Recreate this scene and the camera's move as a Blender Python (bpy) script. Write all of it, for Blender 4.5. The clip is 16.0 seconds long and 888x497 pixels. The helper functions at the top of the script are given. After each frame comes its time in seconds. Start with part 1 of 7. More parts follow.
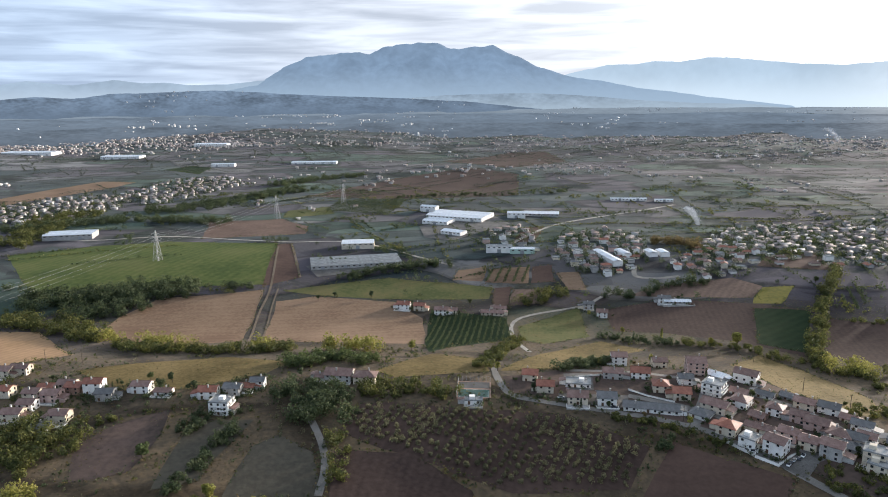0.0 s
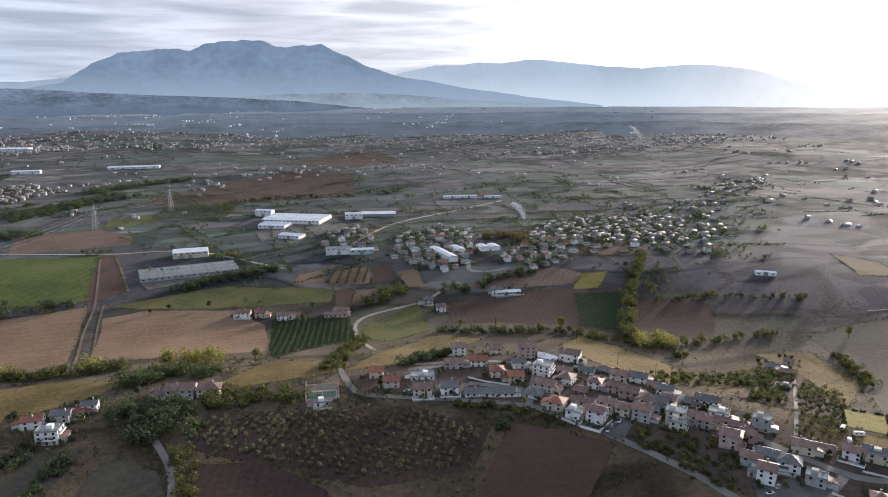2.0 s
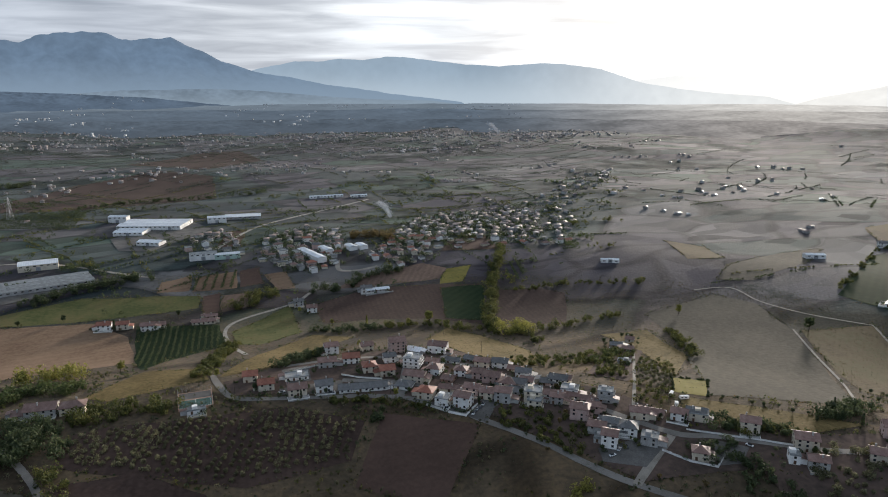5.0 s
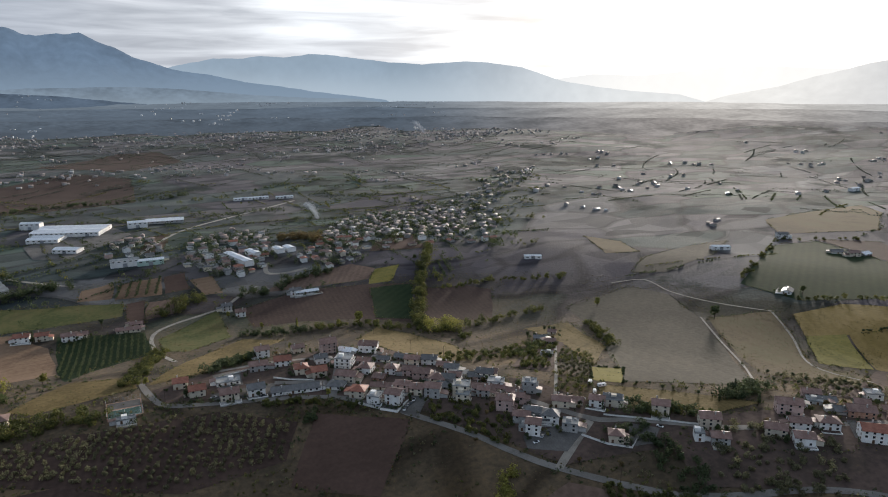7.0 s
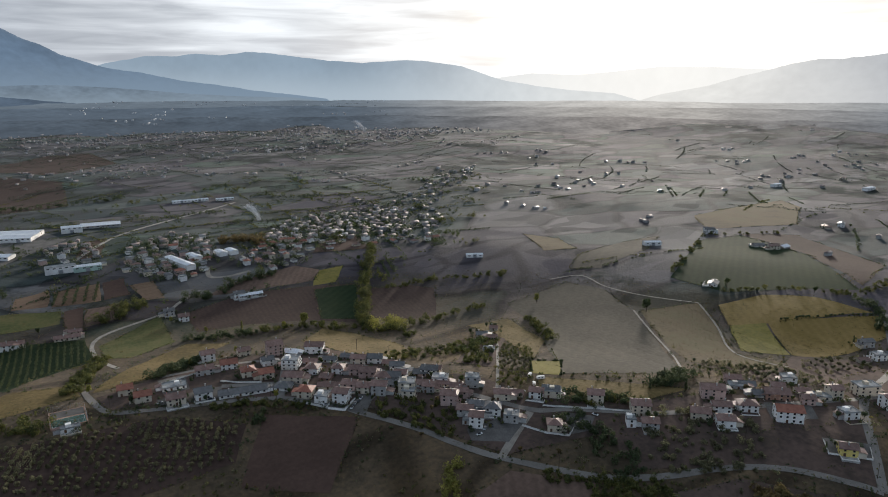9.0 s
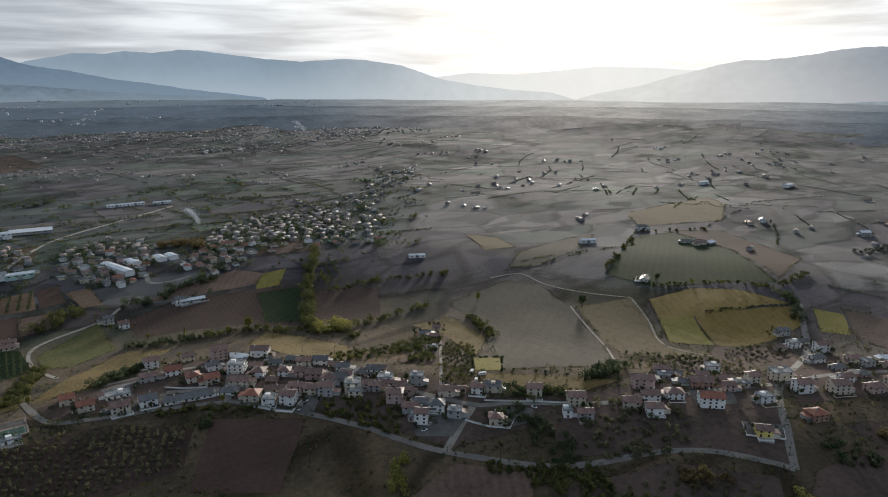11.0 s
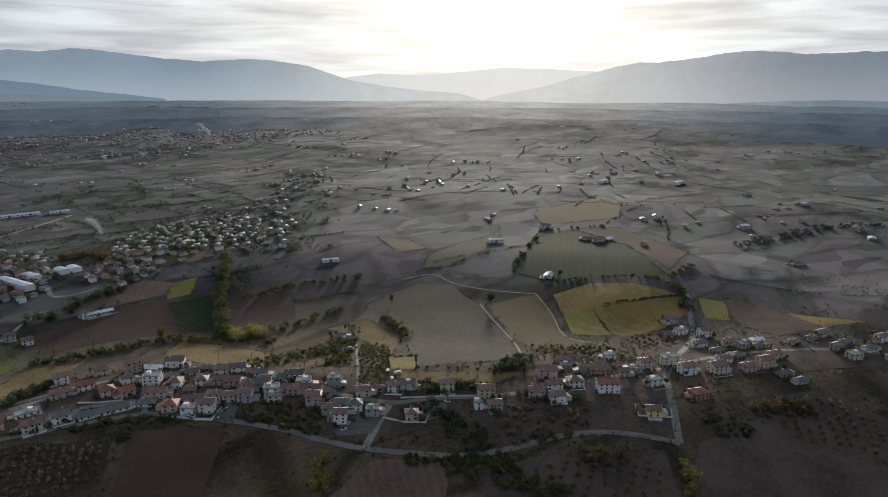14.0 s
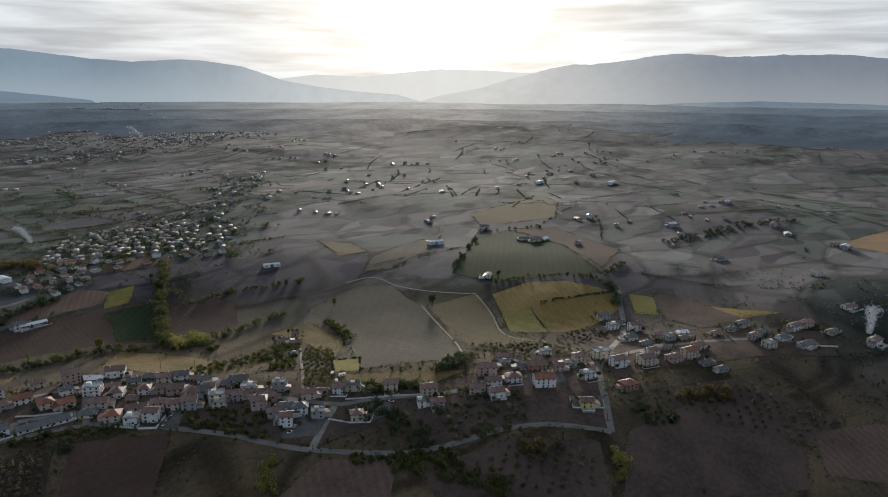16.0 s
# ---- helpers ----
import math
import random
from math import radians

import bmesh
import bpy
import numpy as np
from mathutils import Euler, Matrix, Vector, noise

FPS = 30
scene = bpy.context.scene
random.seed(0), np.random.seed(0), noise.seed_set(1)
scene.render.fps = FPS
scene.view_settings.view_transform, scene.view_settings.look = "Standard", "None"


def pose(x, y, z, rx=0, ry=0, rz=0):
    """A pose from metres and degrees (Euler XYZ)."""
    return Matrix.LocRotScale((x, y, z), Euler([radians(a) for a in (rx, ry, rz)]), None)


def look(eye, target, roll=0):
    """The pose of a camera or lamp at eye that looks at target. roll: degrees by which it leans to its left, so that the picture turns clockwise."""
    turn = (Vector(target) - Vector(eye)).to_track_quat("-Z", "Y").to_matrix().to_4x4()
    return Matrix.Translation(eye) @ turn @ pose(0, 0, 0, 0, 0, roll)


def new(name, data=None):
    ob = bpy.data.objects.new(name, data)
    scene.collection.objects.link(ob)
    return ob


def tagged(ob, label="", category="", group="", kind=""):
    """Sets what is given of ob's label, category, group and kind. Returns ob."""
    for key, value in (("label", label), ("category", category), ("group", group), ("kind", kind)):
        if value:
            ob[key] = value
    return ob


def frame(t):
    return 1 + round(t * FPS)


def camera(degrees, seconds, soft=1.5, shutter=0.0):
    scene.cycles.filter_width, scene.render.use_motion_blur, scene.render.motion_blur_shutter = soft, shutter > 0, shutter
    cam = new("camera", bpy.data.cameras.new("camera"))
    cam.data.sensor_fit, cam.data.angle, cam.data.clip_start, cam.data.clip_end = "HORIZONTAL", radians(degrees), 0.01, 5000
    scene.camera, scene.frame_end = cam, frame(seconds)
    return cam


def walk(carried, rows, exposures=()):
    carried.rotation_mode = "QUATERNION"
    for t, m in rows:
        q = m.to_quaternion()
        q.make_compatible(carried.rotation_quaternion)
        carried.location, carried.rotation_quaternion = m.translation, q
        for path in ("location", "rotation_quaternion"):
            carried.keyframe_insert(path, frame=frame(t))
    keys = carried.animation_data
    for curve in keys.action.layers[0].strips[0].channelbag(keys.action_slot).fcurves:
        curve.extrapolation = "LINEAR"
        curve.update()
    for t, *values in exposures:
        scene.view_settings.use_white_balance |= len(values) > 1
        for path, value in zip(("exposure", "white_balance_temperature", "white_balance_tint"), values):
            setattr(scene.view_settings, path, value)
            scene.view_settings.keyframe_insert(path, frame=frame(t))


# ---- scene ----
cam = camera(65.83, 16.0, soft=1.0)


def heading(x, y, z, yaw, pitch, roll):
    """Camera pose from a compass heading clockwise from +y, a pitch and a roll, in degrees."""
    a, b = radians(yaw), radians(pitch)
    way = Vector((math.sin(a) * math.cos(b), math.cos(a) * math.cos(b), math.sin(b)))
    return look((x, y, z), Vector((x, y, z)) + 100 * way, roll)


PATH = [
    (0, 0.0, 0.0, 195.0, 0.00, -12.47, -0.44),
    (0.5, -0.7, -3.2, 196.3, 6.35, -12.54, -0.35),
    (1, -1.7, -6.3, 197.7, 9.18, -12.56, -0.30),
    (1.5, -2.2, -9.7, 198.7, 11.47, -12.59, -0.29),
    (2, -3.1, -13.0, 200.1, 13.79, -12.65, -0.25),
    (2.5, -4.0, -16.5, 201.5, 15.82, -12.70, -0.17),
    (3, -4.9, -20.0, 202.9, 17.75, -12.78, -0.18),
    (3.5, -5.7, -23.6, 204.4, 19.61, -12.86, -0.18),
    (4, -6.7, -27.0, 205.6, 21.44, -12.91, -0.14),
    (6.5, -13.7, -43.1, 213.1, 29.82, -13.24, -0.00),
    (7, -15.3, -46.6, 214.7, 31.16, -13.28, -0.02),
    (7.5, -17.0, -49.8, 216.1, 32.39, -13.30, 0.03),
    (8, -18.9, -52.7, 217.4, 33.62, -13.35, 0.02),
    (8.5, -20.9, -55.9, 218.8, 34.82, -13.40, 0.01),
    (9, -22.7, -58.6, 220.2, 36.01, -13.44, 0.09),
    (11.5, -33.6, -72.7, 228.1, 42.20, -13.58, 0.28),
    (12, -36.1, -75.5, 229.6, 43.48, -13.59, 0.31),
    (12.5, -38.5, -78.3, 231.0, 44.74, -13.60, 0.31),
    (13, -41.0, -80.9, 232.3, 45.93, -13.56, 0.31),
    (13.5, -43.6, -83.8, 234.0, 47.17, -13.57, 0.33),
    (14, -46.3, -86.5, 235.9, 48.40, -13.58, 0.36),
    (14.5, -49.0, -89.1, 237.5, 49.68, -13.58, 0.36),
    (15, -52.1, -91.6, 239.2, 50.97, -13.56, 0.37),
    (15.5, -54.8, -94.1, 240.7, 52.22, -13.55, 0.40),
    (16, -57.8, -96.8, 242.2, 53.44, -13.52, 0.44),
]
EXPOSURES = [(0, 1.3, 6350, 11), (1.5, 1.13, 6350, 11), (2.5, 0.97, 6350, 19), (3, 0.82, 6350, 17), (4, 0.7, 6350, 10), (7, 0.58, 6350, 11), (9, 0.47, 6350, 10),
             (12, 0.28, 6350, 9), (16, 0.17, 6350, 9)]
walk(cam, [(t, heading(*row)) for t, *row in PATH], EXPOSURES)

# ---- light: a low sun behind thin cloud, nearly ahead ----
SUN_AZ, SUN_EL = radians(53), radians(9.5)
world = bpy.data.worlds.new("sky")
scene.world = world
world.use_nodes = True


def sky():
    nt = world.node_tree
    nt.nodes.clear()
    n = nt.nodes.new
    out, bg = n("ShaderNodeOutputWorld"), n("ShaderNodeBackground")
    tex = n("ShaderNodeTexSky")
    tex.sky_type = "NISHITA"
    tex.sun_disc = False
    tex.sun_elevation, tex.sun_rotation = SUN_EL, SUN_AZ
    tex.air_density, tex.dust_density = 1.0, 3.0
    co = n("ShaderNodeTexCoord")
    # veil of cloud: long flat streaks, brighter towards the sun
    squash = n("ShaderNodeMapping")
    squash.inputs["Scale"].default_value = (2.6, 2.6, 28.0)
    nt.links.new(co.outputs["Generated"], squash.inputs["Vector"])
    noi = n("ShaderNodeTexNoise")
    noi.inputs["Scale"].default_value, noi.inputs["Detail"].default_value, noi.inputs["Distortion"].default_value = 2.3, 10, 0.35
    nt.links.new(squash.outputs[0], noi.inputs["Vector"])
    cover = n("ShaderNodeValToRGB")
    cover.color_ramp.elements[0].position, cover.color_ramp.elements[1].position = 0.36, 0.62
    nt.links.new(noi.outputs["Fac"], cover.inputs[0])
    sun_dir = n("ShaderNodeVectorMath")
    sun_dir.operation = "DOT_PRODUCT"
    sun_dir.inputs[1].default_value = (math.sin(SUN_AZ) * math.cos(SUN_EL), math.cos(SUN_AZ) * math.cos(SUN_EL), math.sin(SUN_EL))
    unit = n("ShaderNodeVectorMath")
    unit.operation = "NORMALIZE"
    nt.links.new(co.outputs["Generated"], unit.inputs[0])
    nt.links.new(unit.outputs[0], sun_dir.inputs[0])
    glow = n("ShaderNodeValToRGB")
    e = glow.color_ramp.elements
    e[0].position, e[0].color = 0.1, (0.31, 0.385, 0.49, 1)
    e[1].position, e[1].color = 1.0, (2.6, 2.5, 2.3, 1)
    glow.color_ramp.interpolation = "EASE"
    for at, col in ((0.60, (0.41, 0.445, 0.5, 1)), (0.73, (0.53, 0.56, 0.6, 1)), (0.85, (0.74, 0.77, 0.8, 1)), (0.945, (0.88, 0.885, 0.88, 1)), (0.984, (1.1, 1.08, 1.03, 1))):
        k = e.new(at)
        k.color = col
    nt.links.new(sun_dir.outputs["Value"], glow.inputs[0])
    shade = n("ShaderNodeMix")
    shade.data_type, shade.blend_type = "RGBA", "MULTIPLY"
    shade.inputs[0].default_value = 1.0
    grey = n("ShaderNodeValToRGB")
    grey.color_ramp.elements[0].color, grey.color_ramp.elements[1].color = (0.72, 0.735, 0.765, 1), (1.14, 1.125, 1.1, 1)
    grey.color_ramp.elements[0].position, grey.color_ramp.elements[1].position = 0.35, 0.65
    nt.links.new(noi.outputs["Fac"], grey.inputs[0])
    nt.links.new(glow.outputs[0], shade.inputs[6])
    nt.links.new(grey.outputs[0], shade.inputs[7])
    dim = n("ShaderNodeMix")
    dim.data_type, dim.blend_type = "RGBA", "MULTIPLY"
    dim.inputs[0].default_value = 1.0
    dim.inputs[7].default_value = (0.045, 0.045, 0.045, 1)
    nt.links.new(tex.outputs[0], dim.inputs[6])
    mix = n("ShaderNodeMix")
    mix.data_type = "RGBA"
    veil = n("ShaderNodeMath")
    veil.operation = "MULTIPLY_ADD"
    veil.inputs[1].default_value, veil.inputs[2].default_value = 0.1, 0.9
    nt.links.new(cover.outputs[0], veil.inputs[0])
    nt.links.new(veil.outputs[0], mix.inputs[0])
    nt.links.new(dim.outputs[2], mix.inputs[6])
    nt.links.new(shade.outputs[2], mix.inputs[7])
    nt.links.new(mix.outputs[2], bg.inputs[0])
    bg.inputs[1].default_value = 0.85
    nt.links.new(bg.outputs[0], out.inputs[0])


sky()
lamp = bpy.data.lights.new("sun", "SUN")
lamp.energy, lamp.angle, lamp.color = 4.0, radians(8), (1.0, 0.89, 0.76)
sun = new("sun", lamp)
sun.matrix_world = look((math.sin(SUN_AZ) * 900, math.cos(SUN_AZ) * 900, math.tan(SUN_EL) * 900), (0, 0, 0))


# ---- materials ----
def material(name, colours, scale=1.0, rough=0.9, detail_scale=None, sheen=0.0, bump=0.3, bump_scale=None, random_by="", metal=0.0, spread=0.15,
             rows=None, spec=0.17, emit=0.0):
    """A surface whose colours drift through a ramp by coarse and fine noise. scale: coarse cycles per metre; rows: (spacing, turn, strength)
    of furrows or courses; random_by: 'object' or 'island' shifts each piece's brightness."""
    m = bpy.data.materials.new(name)
    m.use_nodes = True
    nt = m.node_tree
    b = nt.nodes["Principled BSDF"]
    n, link = nt.nodes.new, nt.links.new
    co = n("ShaderNodeTexCoord")
    coarse, fine = n("ShaderNodeTexNoise"), n("ShaderNodeTexNoise")
    coarse.inputs["Scale"].default_value, coarse.inputs["Detail"].default_value = scale, 5
    fine.inputs["Scale"].default_value, fine.inputs["Detail"].default_value = detail_scale or scale * 9, 6
    link(co.outputs["Object"], coarse.inputs["Vector"]), link(co.outputs["Object"], fine.inputs["Vector"])
    both = n("ShaderNodeMath")
    both.operation = "MULTIPLY_ADD"
    both.inputs[1].default_value = 0.4
    link(fine.outputs["Fac"], both.inputs[0])
    half = n("ShaderNodeMath")
    half.operation = "MULTIPLY"
    half.inputs[1].default_value = 0.6
    link(coarse.outputs["Fac"], half.inputs[0]), link(half.outputs[0], both.inputs[2])
    ramp_node = n("ShaderNodeValToRGB")
    e = ramp_node.color_ramp.elements
    lo, hi = 0.38, 0.62
    for i, c in enumerate(colours):
        at = lo + (hi - lo) * i / max(1, len(colours) - 1)
        k = e[i] if i < 2 else e.new(at)
        k.position, k.color = at, (*c, 1)
    if len(colours) == 1:
        e[1].color = (*colours[0], 1)
    link(both.outputs[0], ramp_node.inputs[0])
    colour = ramp_node.outputs[0]
    if random_by:
        src = n("ShaderNodeObjectInfo").outputs["Random"] if random_by == "object" else n("ShaderNodeNewGeometry").outputs["Random Per Island"]
        vary = n("ShaderNodeMapRange")
        vary.inputs["To Min"].default_value, vary.inputs["To Max"].default_value = 1 - spread, 1 + spread
        link(src, vary.inputs["Value"])
        tint = n("ShaderNodeVectorMath")
        tint.operation = "SCALE"
        link(colour, tint.inputs[0]), link(vary.outputs[0], tint.inputs["Scale"])
        colour = tint.outputs[0]
    height = fine.outputs["Fac"]
    if rows:
        spacing, turn, strength = rows
        mp = n("ShaderNodeMapping")
        mp.inputs["Rotation"].default_value[2] = radians(turn)
        link(co.outputs["Object"], mp.inputs["Vector"])
        wave = n("ShaderNodeTexWave")
        wave.inputs["Scale"].default_value = 0.314 / spacing
        wave.inputs["Distortion"].default_value, wave.inputs["Detail"].default_value, wave.inputs["Detail Scale"].default_value = 1.5, 2, 0.6
        link(mp.outputs[0], wave.inputs["Vector"])
        streak = n("ShaderNodeMapRange")
        streak.inputs["To Min"].default_value, streak.inputs["To Max"].default_value = 1 - strength, 1 + strength
        link(wave.outputs["Fac"], streak.inputs["Value"])
        tint2 = n("ShaderNodeVectorMath")
        tint2.operation = "SCALE"
        link(colour, tint2.inputs[0]), link(streak.outputs[0], tint2.inputs["Scale"])
        colour = tint2.outputs[0]
    link(colour, b.inputs["Base Color"])
    b.inputs["Roughness"].default_value, b.inputs["Metallic"].default_value = rough, metal
    b.inputs["Specular IOR Level"].default_value = spec
    if sheen:
        b.inputs["Sheen Weight"].default_value, b.inputs["Sheen Roughness"].default_value = sheen, 0.45
        b.inputs["Sheen Tint"].default_value = (0.8, 0.9, 1.0, 1)
    if bump:
        bp = n("ShaderNodeBump")
        bp.inputs["Strength"].default_value, bp.inputs["Distance"].default_value = bump, 0.25 / scale if bump_scale is None else bump_scale
        link(height, bp.inputs["Height"]), link(bp.outputs[0], b.inputs["Normal"])
    if emit:
        link(colour, b.inputs["Emission Color"])
        b.inputs["Emission Strength"].default_value = emit
    return m


def land_material():
    """Open country: a patchwork of small fields, rough grass and scrub, with hedges between. Blue-leaning crop tones,
    sheen and far shine imitate haze.
    """
    m = material("open_country", [(0.058, 0.046, 0.031), (0.092, 0.069, 0.045), (0.138, 0.098, 0.058)], 0.02, 0.95, 0.35, 0.036, 0.4, 1.2, spec=0.1)
    nt = m.node_tree
    b = nt.nodes["Principled BSDF"]
    n, link = nt.nodes.new, nt.links.new
    base = b.inputs["Base Color"].links[0].from_socket
    co = n("ShaderNodeTexCoord")
    wob = n("ShaderNodeTexNoise")
    wob.inputs["Scale"].default_value = 0.006
    link(co.outputs["Object"], wob.inputs["Vector"])
    shift = n("ShaderNodeVectorMath")
    shift.operation = "MULTIPLY_ADD"
    shift.inputs[1].default_value = (90, 90, 0)
    link(wob.outputs["Color"], shift.inputs[0]), link(co.outputs["Object"], shift.inputs[2])
    mp = n("ShaderNodeMapping")
    mp.inputs["Rotation"].default_value[2] = radians(24)
    mp.inputs["Scale"].default_value = (0.0062, 0.0118, 0)
    link(shift.outputs[0], mp.inputs["Vector"])
    cells, edge, strips = n("ShaderNodeTexVoronoi"), n("ShaderNodeTexVoronoi"), n("ShaderNodeTexVoronoi")
    cells.inputs["Scale"].default_value = edge.inputs["Scale"].default_value = 1.0
    strips.inputs["Scale"].default_value = 2.7
    edge.feature = "DISTANCE_TO_EDGE"
    for tex in (cells, edge, strips):
        link(mp.outputs[0], tex.inputs["Vector"])
    pick, pick_strip = n("ShaderNodeSeparateColor"), n("ShaderNodeSeparateColor")
    link(cells.outputs["Color"], pick.inputs[0]), link(strips.outputs["Color"], pick_strip.inputs[0])
    crop = n("ShaderNodeValToRGB")
    crop.color_ramp.interpolation = "CONSTANT"
    e = crop.color_ramp.elements
    # crop tones lean blue-grey: distance haze mixed into the colour
    hazed_crops = [(0.0, (0.048, 0.043, 0.051)), (0.16, (0.027, 0.039, 0.038)), (0.32, (0.080, 0.075, 0.078)), (0.46, (0.037, 0.051, 0.047)),
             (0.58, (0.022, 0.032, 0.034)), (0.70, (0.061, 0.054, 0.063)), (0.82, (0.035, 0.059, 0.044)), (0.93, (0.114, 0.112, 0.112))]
    for i, (at, c) in enumerate(hazed_crops):
        k = e[i] if i < 2 else e.new(at)
        k.position, k.color = at, (*c, 1)
    link(pick.outputs[0], crop.inputs[0])
    # narrow strips within each holding
    tone = n("ShaderNodeMapRange")
    tone.inputs["To Min"].default_value, tone.inputs["To Max"].default_value = 0.6, 1.35
    link(pick_strip.outputs[1], tone.inputs["Value"])
    parcel = n("ShaderNodeVectorMath")
    parcel.operation = "SCALE"
    link(crop.outputs[0], parcel.inputs[0]), link(tone.outputs[0], parcel.inputs["Scale"])
    # scrub and woodland patches
    woods, woody, wooded = n("ShaderNodeTexNoise"), n("ShaderNodeMapRange"), n("ShaderNodeMix")
    woods.inputs["Scale"].default_value, woods.inputs["Detail"].default_value, woods.inputs["Roughness"].default_value = 0.0042, 9, 0.66
    link(co.outputs["Object"], woods.inputs["Vector"])
    woody.inputs["From Min"].default_value, woody.inputs["From Max"].default_value = 0.54, 0.60
    link(woods.outputs["Fac"], woody.inputs["Value"])
    wooded.data_type = "RGBA"
    wooded.inputs[7].default_value = (0.017, 0.024, 0.019, 1)
    link(woody.outputs[0], wooded.inputs[0]), link(parcel.outputs[0], wooded.inputs[6])
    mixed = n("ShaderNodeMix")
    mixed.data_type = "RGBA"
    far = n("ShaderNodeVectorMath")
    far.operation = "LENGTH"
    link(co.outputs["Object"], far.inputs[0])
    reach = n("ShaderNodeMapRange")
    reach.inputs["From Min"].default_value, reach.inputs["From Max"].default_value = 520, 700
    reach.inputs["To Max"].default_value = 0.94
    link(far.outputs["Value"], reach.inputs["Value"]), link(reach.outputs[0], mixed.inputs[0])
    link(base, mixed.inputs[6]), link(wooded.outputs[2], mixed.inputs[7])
    hedge = n("ShaderNodeMapRange")
    hedge.inputs["From Min"].default_value, hedge.inputs["From Max"].default_value = 0.02, 0.07
    hedge.inputs["To Min"].default_value, hedge.inputs["To Max"].default_value = 0.5, 1.0
    link(edge.outputs["Distance"], hedge.inputs["Value"])
    dark = n("ShaderNodeVectorMath")
    dark.operation = "SCALE"
    link(mixed.outputs[2], dark.inputs[0]), link(hedge.outputs[0], dark.inputs["Scale"])
    link(dark.outputs[0], b.inputs["Base Color"])
    # bare and stubble fields shine more than scrub, and that shine doubles as haze
    shine = n("ShaderNodeMapRange")
    shine.inputs["To Min"].default_value, shine.inputs["To Max"].default_value = 0.015, 0.15
    link(pick_strip.outputs[2], shine.inputs["Value"])
    matt = n("ShaderNodeMath")
    matt.operation = "MULTIPLY"
    lessen = n("ShaderNodeMapRange")
    lessen.inputs["To Min"].default_value, lessen.inputs["To Max"].default_value = 1.0, 0.15
    link(woody.outputs[0], lessen.inputs["Value"])
    link(shine.outputs[0], matt.inputs[0]), link(lessen.outputs[0], matt.inputs[1])
    # shine grows from 520 to 900 m out, standing in for haze
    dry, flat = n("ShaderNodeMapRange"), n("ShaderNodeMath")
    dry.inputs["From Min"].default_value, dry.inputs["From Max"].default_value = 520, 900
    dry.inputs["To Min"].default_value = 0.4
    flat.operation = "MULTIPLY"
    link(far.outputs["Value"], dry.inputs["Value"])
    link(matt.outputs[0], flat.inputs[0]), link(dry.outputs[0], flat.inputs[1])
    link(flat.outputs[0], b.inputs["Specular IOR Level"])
    return m


SHEEN = 0.0
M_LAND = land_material()
